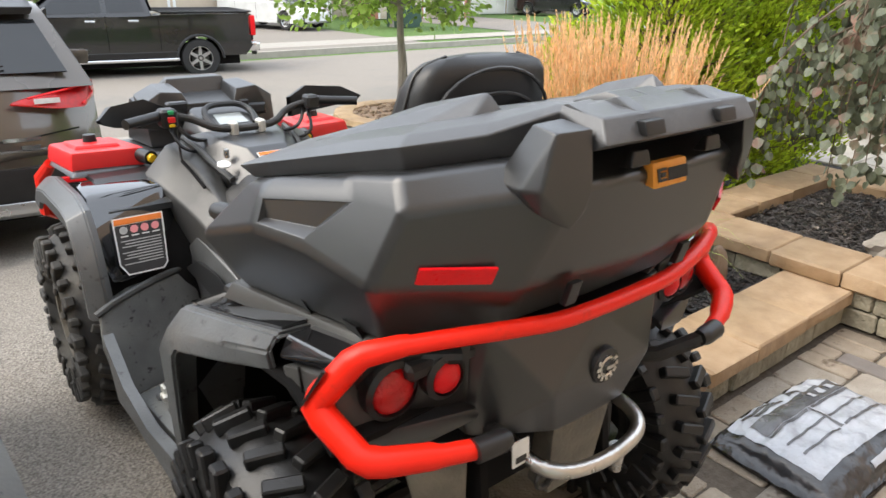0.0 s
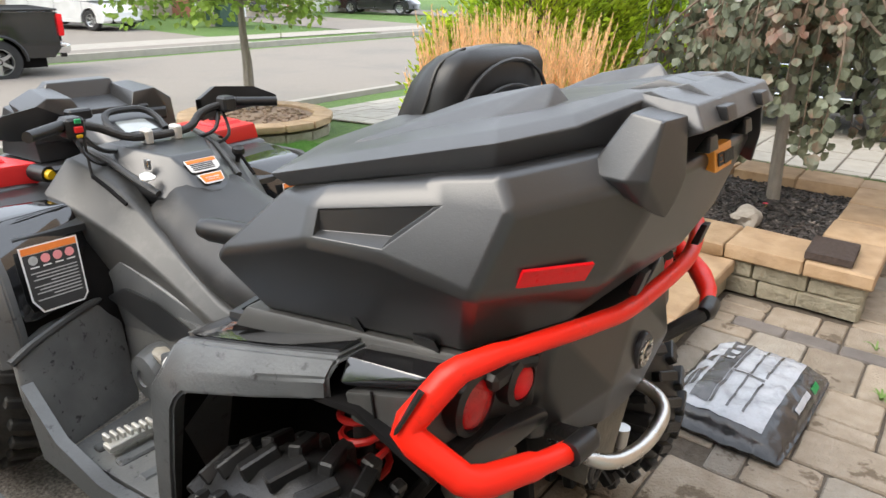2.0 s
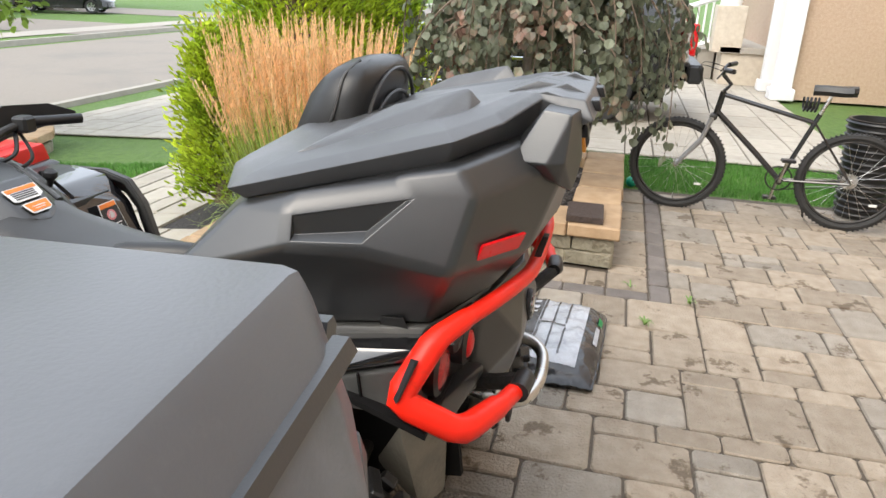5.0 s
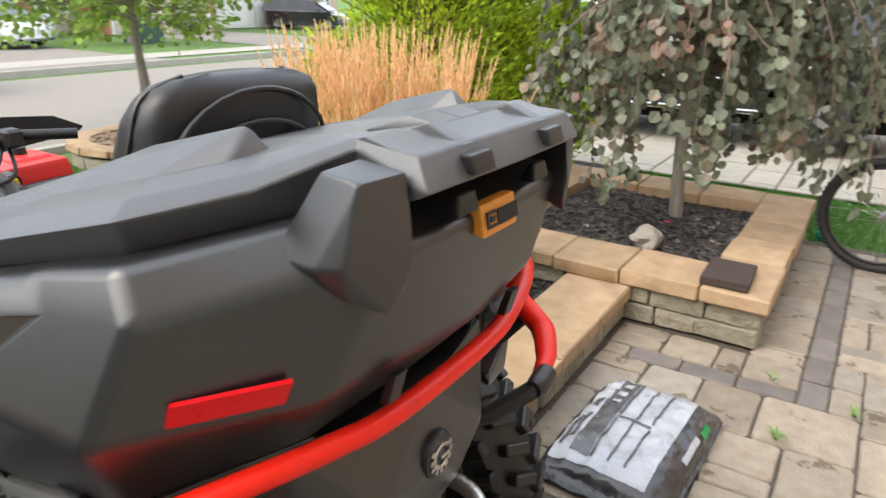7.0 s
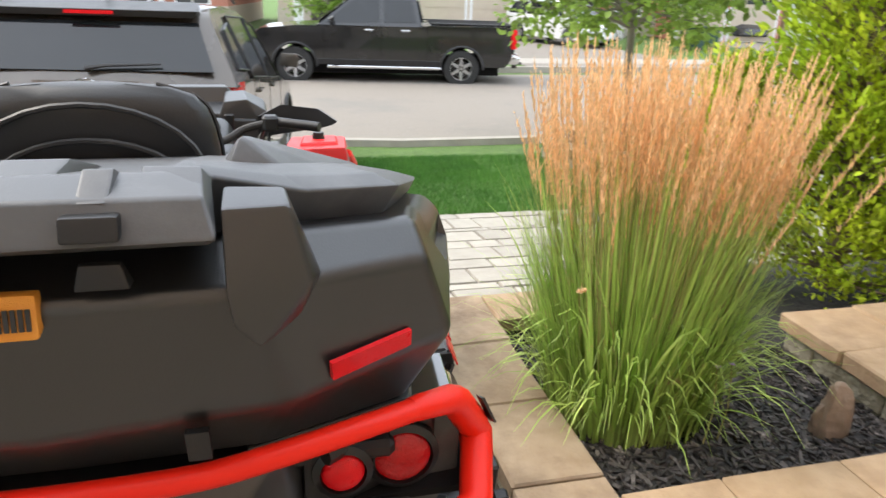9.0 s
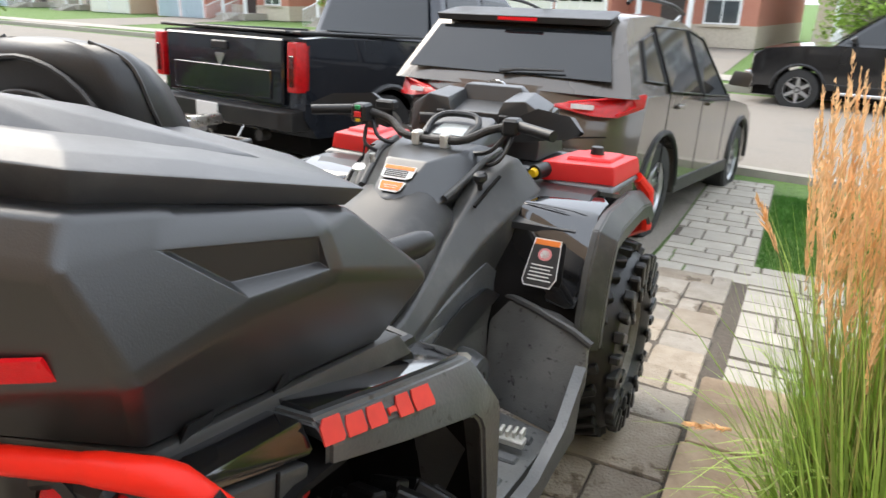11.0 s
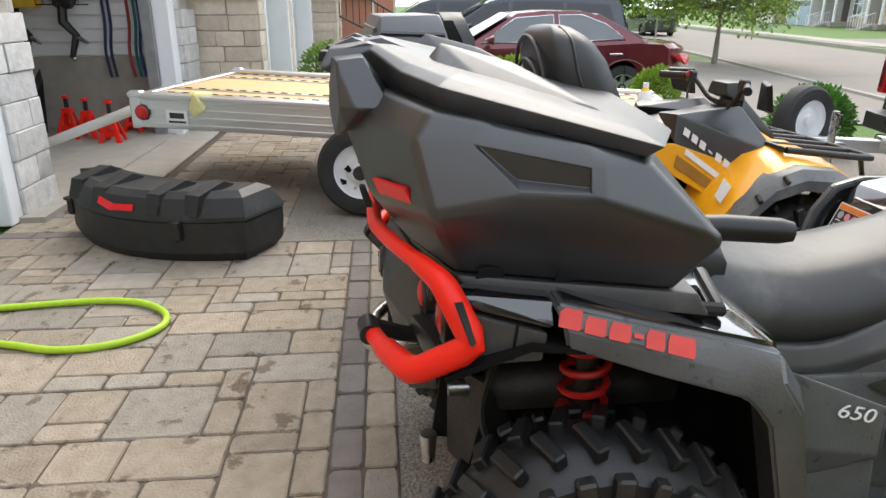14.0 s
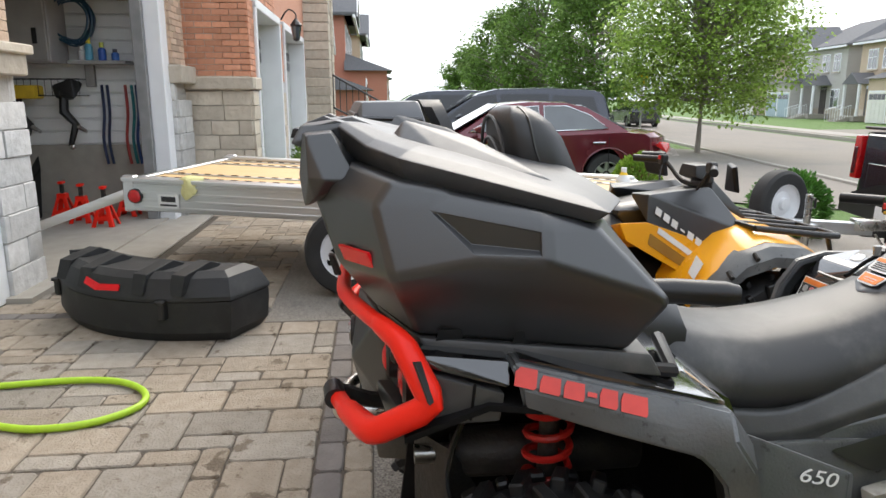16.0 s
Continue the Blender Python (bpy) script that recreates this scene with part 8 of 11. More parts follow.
    A("instrument_pod", b_hull([(0.09, 0.96, 1.08), (0.10, 1.10, 1.05), (0.07, 0.97, 1.14), (0.08, 1.08, 1.15)], bevel=0.015, mirror=True), black_trim)
    A("headlamp_pod", b_hull([(0.12, 1.05, 1.0), (0.15, 1.30, 0.92), (0.1, 1.08, 1.08), (0.13, 1.32, 0.85), (0.12, 1.1, 0.85)], bevel=0.015, mirror=True), plastic)
    A("front_cowl", b_hull([(0.22, 1.12, 0.84), (0.28, 1.55, 0.72), (0.14, 1.7, 0.66), (0.15, 1.12, 0.9), (0.2, 1.5, 0.6), (0.2, 1.1, 0.7)], bevel=0.015, mirror=True), yellow_plastic)
    rack = A("front_rack", b_tube(smooth_path([(-0.42, 1.12, 0.90), (-0.44, 1.60, 0.89), (-0.32, 1.74, 0.885), (0.32, 1.74, 0.885), (0.44, 1.60, 0.89), (0.42, 1.12, 0.90)], 4), 0.015, n=10), black_trim, None, "black tubular front rack")
    A("rack_bar", b_tube([(-0.42, 1.12, 0.90), (0.42, 1.12, 0.90)], 0.014, n=8), black_trim, rack)
    for x in (-0.24, -0.08, 0.08, 0.24):
        A("rack_bar", b_tube([(x, 1.12, 0.90), (x, 1.74, 0.886)], 0.011, n=8), black_trim, rack)
    for sx in (-1, 1):
        A("rack_leg", b_tube([(sx * 0.40, 1.65, 0.885), (sx * 0.34, 1.78, 0.74), (sx * 0.26, 1.78, 0.55)], 0.014, n=8), black_trim, rack)
    A("front_bumper", b_tube(smooth_path([(-0.30, 1.70, 0.45), (-0.32, 1.80, 0.62), (-0.2, 1.84, 0.70), (0.2, 1.84, 0.70), (0.32, 1.80, 0.62), (0.30, 1.70, 0.45)], 4), 0.018, n=10), black_trim)
    A("tail_panel", b_hull([(0.3, -0.50, 0.80), (0.28, -0.52, 0.62), (0.3, -0.3, 0.85), (0.26, -0.3, 0.6), (0.2, -0.56, 0.75)], bevel=0.015, mirror=True), plastic)
    A("rear_rack", b_box(0, -0.38, 0.915, 0.9, 0.42, 0.03, bevel=0.008), black_trim)
    for sx in (-1, 1):
        A("rack_stay", b_tube([(sx * 0.40, -0.55, 0.915), (sx * 0.38, -0.58, 0.78), (sx * 0.30, -0.54, 0.62)], 0.02, n=8), dark_metal)
    # trunk with backrest
    tr = thing("cargo_box", (-1.57, -0.4, 0.93), "scuffed black plastic trunk on the yellow vehicle's rear rack", "cargo box")
    part("body", moved(b_hull([(0.38, -0.60, 0.93), (0.40, -0.42, 0.93), (0.445, -0.67, 1.10), (0.45, -0.40, 1.10), (0.415, -0.69, 1.235), (0.425, -0.41, 1.225), (0.3, -0.72, 1.1), (0.3, -0.73, 1.2), (0.3, -0.62, 0.93)], bevel=0.018, mirror=True), M0), plastic_dusty, tr)
    # lid colour is paled beyond its scuffs to paint in reflected sky
    part("lid", moved(b_hull([(0.415, -0.68, 1.240), (0.43, -0.41, 1.232), (0.30, -0.73, 1.240), (0.40, -0.67, 1.305), (0.41, -0.42, 1.295), (0.37, -0.665, 1.362), (0.36, -0.44, 1.366), (0.2, -0.66, 1.368), (0.2, -0.42, 1.36)], bevel=0.014, mirror=True), M0), mat("sky_paled_lid_plastic", (0.085, 0.089, 0.096), (0.120, 0.125, 0.134), rough=0.40, scale=5, bump=0.06, bscale=300, wear=(0.16, 0.165, 0.175), wscale=7, wlo=0.55, whi=0.75, spec=0.7), tr, "scuffed lid, paled blue-grey to imitate reflected sky")
    for sx in (-1, 1):
        part("lid_groove", moved(b_tube([(sx * 0.404, -0.67, 1.302), (sx * 0.412, -0.43, 1.294)], 0.010, n=6), M0), plastic, tr)
    part("lid_groove", moved(b_tube([(-0.37, -0.688, 1.31), (0.37, -0.688, 1.31)], 0.010, n=6), M0), plastic, tr)
    for sx in (-1, 1):
        part("latch", moved(b_box(sx * 0.25, -0.735, 1.19, 0.06, 0.03, 0.11, bevel=0.008), M0), black_trim, tr)
    part("backrest", moved(b_loft([[(x * w, yy + dy, z) for x, yy in ((-1, -0.015), (-0.9, 0.04), (0, 0.06), (0.9, 0.04), (1, -0.015), (0.85, -0.05), (-0.85, -0.05))] for w, z, dy in ((0.20, 1.0, -0.25), (0.21, 1.15, -0.28), (0.20, 1.27, -0.31), (0.16, 1.34, -0.34), (0.09, 1.37, -0.35))]), M0), vinyl_soft, tr, "padded black backrest", angle=45)


yellow_quad()

# ---------------------------------------------------------------- cars and trucks
def car_paint(name, c, metal=0.3):
    return mat(name, c, tuple(x * 0.85 for x in c), rough=0.25, metal=metal, scale=2, coat=1.0, wear=tuple(min(1, x * 1.15 + 0.01) for x in c), wscale=1.5, wlo=0.5, whi=0.8)


def body_loft(outline, w, xs, plan=0.16, crown=0.03, y_rear=0.0, y_front=1.0, tum=0.0, zb=0.0, zr=1.0):
    """Sections of a side outline across the width, rounded in plan at both ends and drawn in towards the roof."""
    rings = []
    for s in xs:
        r = []
        for y, z in outline:
            k = abs(s) ** 4
            yy = y
            if y < y_rear:
                yy = y + (y_rear - y) * plan * k * 2.0
            elif y > y_front:
                yy = y - (y - y_front) * plan * k * 2.0
            half = w / 2 - (tum * max(0.0, (z - zb) / (zr - zb)) if zr > zb else 0)
            r.append((s * half, yy, z - crown * k if z > zb - 0.02 else z))
        rings.append(r)
    return b_loft(rings)


XS = (-1.0, -0.97, -0.88, -0.65, -0.3, 0.3, 0.65, 0.88, 0.97, 1.0)


def arch(cy, r, cz, n=10):
    """Points of a wheel arch, front to back, along the sill."""
    return [(cy + r * math.cos(math.pi * k / n), max(cz + r * math.sin(math.pi * k / n), 0)) for k in range(n + 1)]


def car_wheel(A, x, y, rw, out, spokes, rim_mat, width=0.22):
    wh = A("wheel", b_cyl((x - 0.06, y, rw), (x + 0.06, y, rw), 0.06, n=12), dark_metal)
    h = width / 2
    A("tyre", b_lathe([(rw * 0.62, x - h), (rw * 0.80, x - h * 1.03), (rw * 0.95, x - h), (rw, x - h * 0.75), (rw, x + h * 0.75), (rw * 0.95, x + h), (rw * 0.80, x + h * 1.03), (rw * 0.62, x + h)], 36, "x", (0, y, rw)), car_rubber, wh)
    A("rim", moved(rim_mesh(rw * 0.64, width * 0.9, spokes, width=0.055, out=out), Matrix.Translation((x, y, rw))), rim_mat, wh)
    A("brake_disc", b_cyl((x + out * h * 0.1, y, rw), (x + out * h * 0.2, y, rw), rw * 0.45, n=20), dark_metal, wh)


def make_car(name, at, heading, pitch, label, category, sp):
    """Build a car from its measures; local y runs forward from the rear axle."""
    M = Matrix.Translation(at) @ Matrix.Rotation(radians(heading), 4, "Z") @ Matrix.Rotation(radians(pitch), 4, "X")
    root = thing(name, at, label, category)

    def A(nm, bm, material, parent=None, lab="", **k):
        return part(nm, moved(bm, M), material, parent or root, lab, **k)
    w, wb, ro, fo, rw = sp["w"], sp["wb"], sp["ro"], sp["fo"], sp["rw"]
    ra, zs = rw + 0.07, sp.get("sill", 0.30)
    paint = sp["paint"]
    outline = [(-ro, sp.get("rz", 0.38)), *[(y, z) for y, z in sp["top"]], (wb + fo, 0.34), (wb + fo - 0.12, zs)]
    outline += [(wb + ra, zs)] + arch(wb, ra, rw)[1:-1] + [(wb - ra, zs), (ra, zs)] + arch(0, ra, rw)[1:-1] + [(-ra, zs), (-ro + 0.15, zs)]
    body = A("body", body_loft(outline, w, XS, sp.get("plan", 0.16), 0.025, 0.0, wb, zb=sp["zb"]), paint, angle=28)
    A("underbody", b_box(0, wb / 2, 0.40, w * 0.8, wb + ro + fo - 0.4, 0.30), shade_black)
    for sx in (-1, 1):
        for y in (0, wb):
            car_wheel(A, sx * (w / 2 - 0.12), y, rw, sx, sp.get("spokes", 5), sp.get("rim", rim_silver))
            lip = [(sx * (w / 2 + 0.004), yy, zz) for yy, zz in arch(y, ra + 0.012, rw, 14)]
            A("arch_trim", b_tube(lip, sp.get("archw", 0.012), n=6), sp.get("arch", paint), body)
    if sp.get("cab"):
        zb, zr, tum = sp["zb"], sp["zr"], sp["tum"]
        cab = A("cabin", body_loft(sp["cab"], w * 0.985, XS, 0.06, 0.02, sp["cab"][0][0] + 0.5, sp["cab"][-1][0] - 0.8, tum, zb, zr), sp.get("roof_paint", paint), body, angle=28)

        def side_x(z):
            return w * 0.985 / 2 - tum * max(0.0, (z - zb) / (zr - zb))
        for sx in (-1, 1):
            for poly in sp["side_glass"]:
                A("side_window", b_plate([(sx * (side_x(z) + 0.004), y, z) for y, z in poly][::sx], 0.01), sp.get("glass", glass_dark), cab, smooth=False)
                if sp.get("win_trim"):
                    A("window_trim", b_tube([(sx * (side_x(z) + 0.006), y, z) for y, z in poly], 0.008, n=5, closed=True), sp["win_trim"], cab)
            A("door_mirror", b_hull([(sx * (w / 2 + d), y, z) for d, y, z in ((0.0, sp["mirror"], zb + 0.05), (0.20, sp["mirror"] - 0.02, zb + 0.04), (0.22, sp["mirror"] - 0.03, zb + 0.18), (0.04, sp["mirror"], zb + 0.19), (0.1, sp["mirror"] + 0.12, zb + 0.12), (0.2, sp["mirror"] + 0.08, zb + 0.1))], bevel=0.02), sp.get("mirror_mat", paint), body)
            for y in sp["handles"]:
                A("door_handle", b_box(sx * (w / 2 + 0.012), y, zb - 0.10, 0.03, 0.20, 0.035, bevel=0.01), sp.get("handle_mat", paint), body)
            for y in sp["seams"]:
                A("door_seam", b_box(sx * (w / 2 - 0.001), y, (zb + zs) / 2 + 0.06, 0.006, 0.010, zb - zs - 0.14), shade_black, body)
            A("sill_cladding", b_box(sx * (w / 2 - 0.004), wb / 2, zs + 0.05, 0.03, wb - 2 * ra - 0.02, 0.12, bevel=0.01), sp.get("clad", black_trim), body)
        for nm, (y0, z0), (y1, z1), frac in sp["end_glass"]:
            x0, x1 = side_x(z0) * frac, side_x(z1) * frac
            A(nm, b_plate([(-x0, y0, z0), (x0, y0, z0), (x1, y1, z1), (-x1, y1, z1)][::sp.get("flipglass", {}).get(nm, 1)], 0.012), sp.get("glass", glass_dark), cab, smooth=False)
    for nm, poly, material, lab in sp.get("plates", []):
        A(nm, b_plate(poly, 0.02), material, body, lab, smooth=False)
    return root, body, A


# brown SUV in front of the quad
suv_paint = car_paint("bronze_car_paint", (0.115, 0.10, 0.085), 0.45)
suv_y = 4.28
suv, suv_body, SA = make_car("suv", (-0.76, suv_y, gz(suv_y)), -7, -4.9, "bronze-brown SUV parked nose to the street, hatch closed", "car", dict(
    w=1.88, wb=2.70, ro=0.92, fo=0.92, rw=0.36, sill=0.30, rz=0.42, plan=0.20, zb=1.08, zr=1.62, tum=0.24, paint=suv_paint,
    top=[(-0.96, 0.66), (-0.91, 0.84), (-0.84, 1.08), (-0.3, 1.09), (1.0, 1.00), (2.2, 0.98), (2.9, 0.93), (3.4, 0.82), (3.60, 0.66)],
    cab=[(-0.845, 1.05), (-0.80, 1.14), (-0.56, 1.50), (-0.42, 1.575), (0.2, 1.63), (0.9, 1.63), (1.35, 1.57), (2.15, 1.00), (2.2, 0.98)],
    side_glass=[[(-0.44, 1.16), (-0.02, 1.14), (-0.02, 1.48), (-0.30, 1.42)], [(0.06, 1.09), (0.92, 1.06), (0.92, 1.555), (0.06, 1.53)], [(1.0, 1.055), (1.88, 1.03), (1.42, 1.50), (1.0, 1.555)]],
    end_glass=[("rear_window", (-0.812, 1.145), (-0.605, 1.455), 0.88), ("windscreen", (2.13, 1.03), (1.42, 1.57), 0.9)],
    mirror=1.72, handles=[0.28, 1.20], seams=[0.0, 0.97, 1.9], archw=0.02, arch=black_trim, clad=black_trim, spokes=10, win_trim=black_trim))
lamp_white = mat("clear_lamp_lens", (0.72, 0.70, 0.70), (0.6, 0.58, 0.58), rough=0.1, coat=1.0, scale=40)
for sx in (-1, 1):
    lamp = SA("tail_lamp", b_hull([(sx * 0.44, -0.925, 0.965), (sx * 0.46, -0.918, 0.985), (sx * 0.90, -0.70, 1.065), (sx * 0.945, -0.52, 1.085), (sx * 0.945, -0.56, 0.985), (sx * 0.86, -0.80, 0.925), (sx * 0.70, -0.885, 0.925), (sx * 0.6, -0.7, 0.95)], bevel=0.012), lens_red, suv_body, "wraparound red tail lamp")
    SA("reverse_lens", b_hull([(sx * 0.58, -0.915, 0.965), (sx * 0.58, -0.912, 0.995), (sx * 0.72, -0.872, 0.995), (sx * 0.72, -0.875, 0.965), (sx * 0.65, -0.85, 0.980)]), lamp_white, lamp)
    SA("lamp_strip", b_tube([(sx * 0.55, -0.905, 1.000), (sx * 0.75, -0.828, 1.035), (sx * 0.90, -0.695, 1.060), (sx * 0.918, -0.66, 1.000), (sx * 0.845, -0.81, 0.945)], 0.007, n=5), reflector_red, lamp)
    for d in (0.0, 0.11):
        SA("exhaust_tip", b_lathe([(0.042, 0.03), (0.046, -0.03), (0.040, -0.035), (0.034, 0.03)], 18, "y", (sx * (0.62 - d), -0.90, 0.335)), chrome, suv_body, "chrome exhaust tip")
    SA("roof_rail", b_tube(smooth_path([(sx * 0.66, -0.35, 1.65), (sx * 0.67, -0.2, 1.70), (sx * 0.67, 0.6, 1.72), (sx * 0.66, 1.0, 1.68)], 4), 0.014, n=8), black_trim, suv_body)
    SA("bumper_reflector", b_box(sx * 0.72, -0.925, 0.50, 0.18, 0.03, 0.04, bevel=0.008), reflector_red, suv_body)
SA("spoiler", b_hull([(0.66, -0.44, 1.585), (0.68, -0.66, 1.525), (0.66, -0.64, 1.48), (0.6, -0.35, 1.60), (0.6, -0.45, 1.53)], bevel=0.012, mirror=True), black_trim, suv_body, "dark roof spoiler")
SA("brake_light", b_box(0, -0.662, 1.505, 0.30, 0.012, 0.022), reflector_red, suv_body)
SA("rear_wiper", b_tube([(0.0, -0.835, 1.155), (0.12, -0.825, 1.175), (0.46, -0.815, 1.19)], [0.018, 0.012, 0.007], n=6), black_trim, suv_body)
SA("bumper_cladding", b_hull([(0.80, -0.88, 0.60), (0.88, -0.68, 0.60), (0.86, -0.70, 0.30), (0.74, -0.90, 0.30), (0.0, -0.965, 0.60), (0.0, -0.96, 0.30), (0.5, -0.96, 0.6)], bevel=0.02, mirror=True), black_trim, suv_body, "dark lower bumper")
SA("skid_plate", b_hull([(0.60, -0.965, 0.40), (0.52, -0.97, 0.33), (0.62, -0.93, 0.30), (0.0, -0.985, 0.40), (0.0, -0.985, 0.33), (0.5, -0.9, 0.32)], bevel=0.012, mirror=True), rim_silver, suv_body)
SA("bumper_step", b_hull([(0.84, -0.86, 0.70), (0.86, -0.72, 0.70), (0.84, -0.80, 0.62), (0.0, -0.975, 0.705), (0.0, -0.975, 0.60), (0.45, -0.97, 0.70), (0.0, -0.9, 0.72)], bevel=0.015, mirror=True), suv_paint, suv_body)
SA("hatch_seam", b_tube([(-0.80, -0.80, 0.80), (-0.45, -0.925, 0.76), (0.45, -0.925, 0.76), (0.80, -0.80, 0.80)], 0.005, n=5), shade_black, suv_body)
SA("emblem", b_tube([(0.075 * math.cos(a), -0.872 + 0.02 * math.sin(a) * 0.2, 1.05 + 0.04 * math.sin(a)) for a in [2 * math.pi * k / 20 for k in range(20)]], 0.007, n=5, closed=True), chrome, suv_body)
SA("badge_bar", b_box(0.48, -0.93, 0.765, 0.20, 0.012, 0.022), chrome, suv_body)
SA("badge_bar", b_box(0.52, -0.94, 0.72, 0.10, 0.012, 0.022), chrome, suv_body)
SA("badge_bar", b_box(-0.50, -0.93, 0.775, 0.22, 0.012, 0.028), chrome, suv_body)
SA("plate_bar", b_box(0.0, -0.955, 0.86, 0.32, 0.012, 0.15, bevel=0.004), sticker_white, suv_body, "number plate, unreadable")
SA("aerial_fin", b_hull([(0.02, -0.25, 1.66), (-0.02, -0.25, 1.66), (0.0, -0.32, 1.72), (0.02, -0.08, 1.665), (-0.02, -0.08, 1.665)], bevel=0.004), black_trim, suv_body)

# dark pickup that tows the trailer
ram_paint = car_paint("dark_blue_truck_paint", (0.014, 0.018, 0.026), 0.3)


smoked_red = mat("smoked_lamp_insert", (0.10, 0.006, 0.007), (0.06, 0.004, 0.005), rough=0.15, scale=30, coat=0.6)


def pickup(name, at, heading, pitch, label, paint, tail_m, letters):
    root, body, A = make_car(name, at, heading, pitch, label, "pickup truck", dict(
        w=2.03, wb=3.65, ro=1.18, fo=0.95, rw=0.40, sill=0.45, rz=0.62, plan=0.03, zb=1.28, zr=1.93, tum=0.22, paint=paint,
        top=[(-1.18, 0.75), (-1.17, 1.32), (-0.9, 1.335), (0.70, 1.325), (1.0, 1.29), (3.1, 1.27), (3.6, 1.24), (4.40, 1.16), (4.58, 1.0), (4.60, 0.7)],
        cab=[(0.80, 1.26), (0.86, 1.34), (0.98, 1.84), (1.10, 1.90), (1.8, 1.93), (2.35, 1.90), (3.22, 1.28), (3.25, 1.26)],
        side_glass=[[(1.02, 1.36), (1.72, 1.345), (1.72, 1.80), (1.12, 1.80)], [(1.82, 1.345), (2.98, 1.315), (2.36, 1.79), (1.82, 1.80)]],
        end_glass=[("rear_window", (0.845, 1.36), (0.96, 1.80), 0.84), ("windscreen", (3.17, 1.33), (2.42, 1.86), 0.9)],
        mirror=2.80, handles=[1.25, 2.05], seams=[0.78, 1.77, 3.02], archw=0.03, arch=black_trim, clad=black_trim, spokes=6, handle_mat=chrome, mirror_mat=black_trim, glass=glass_dark))
    A("bed_floor", b_box(0, -0.22, 1.337, 1.66, 1.80, 0.006), shade_black, body)
    A("bed_cap", b_box(0, -1.155, 1.345, 1.70, 0.05, 0.03, bevel=0.008), black_trim, body)
    for sx in (-1, 1):
        A("bed_rail", b_box(sx * 0.95, -0.2, 1.345, 0.10, 1.9, 0.03, bevel=0.008), black_trim, body)
    tg = A("tailgate", b_box(0, -1.187, 1.01, 1.66, 0.03, 0.56, bevel=0.015), paint, body)
    A("gate_relief", b_box(0, -1.208, 0.90, 1.40, 0.018, 0.26, bevel=0.015), paint, tg)
    A("gate_handle", b_box(0, -1.212, 1.20, 0.22, 0.03, 0.07, bevel=0.01), black_trim, tg)
    A("gate_emblem", b_hull([(0.0, -1.215, 1.00), (0.075, -1.215, 1.12), (-0.075, -1.215, 1.12), (0.0, -1.2, 1.06), (0.05, -1.215, 1.13), (-0.05, -1.215, 1.13)], bevel=0.006), rim_silver, tg)
    for sx in (-1, 1):
        lamp = A("tail_lamp", b_box(sx * 0.955, -1.13, 1.06, 0.12, 0.17, 0.42, bevel=0.025, seg=2), tail_m, body, "tall red tail lamp")
        A("lamp_core", b_box(sx * 0.955, -1.217, 1.03, 0.066, 0.012, 0.26, bevel=0.008), smoked_red, lamp, "smoked lamp insert")
        A("exhaust_tip", b_cyl((sx * 0.62, -1.20, 0.46), (sx * 0.62, -1.30, 0.46), 0.05, n=14), dark_metal, body)
        A("running_board", b_box(sx * 1.0, 1.7, 0.40, 0.16, 2.5, 0.06, bevel=0.015), letters, body)
        A("head_lamp", b_hull([(sx * 0.72, 4.60, 1.02), (sx * 1.0, 4.42, 1.04), (sx * 1.0, 4.46, 0.84), (sx * 0.74, 4.61, 0.82), (sx * 0.8, 4.4, 0.9)], bevel=0.015), lamp_white, body)
    A("rear_bumper", b_hull([(0.98, -1.24, 0.70), (0.98, -1.24, 0.52), (1.0, -1.05, 0.70), (1.0, -1.05, 0.52), (0.9, -1.32, 0.69), (0.9, -1.32, 0.54), (0.0, -1.36, 0.69), (0.0, -1.36, 0.54)], bevel=0.02, mirror=True), black_trim if tail_m is lens_red else chrome, body)
    A("plate_bar", b_box(0.0, -1.375, 0.62, 0.31, 0.012, 0.15, bevel=0.004), sticker_white, body, "number plate, unreadable")
    A("tow_hitch", b_box(0.0, -1.42, 0.46, 0.06, 0.25, 0.06, bevel=0.006), dark_metal, body)
    A("grille", b_box(0, 4.61, 0.90, 1.30, 0.03, 0.32, bevel=0.02), dark_metal, body)
    A("front_bumper", b_box(0, 4.60, 0.60, 1.9, 0.16, 0.22, bevel=0.03, seg=2), letters, body)
    return root


ram_at = (-3.6, 5.07, gz(5.07))
pickup("pickup_truck", ram_at, -9, -3.5, "dark blue pickup truck backed towards the trailer", ram_paint, lens_red, black_trim)
f_paint = car_paint("black_truck_paint", (0.010, 0.010, 0.011), 0.1)
pickup("pickup_truck", (4.69, 14.84, -0.60), 81, 0, "black pickup truck with silver wheels parked across the street", f_paint, reflector_red, chrome)

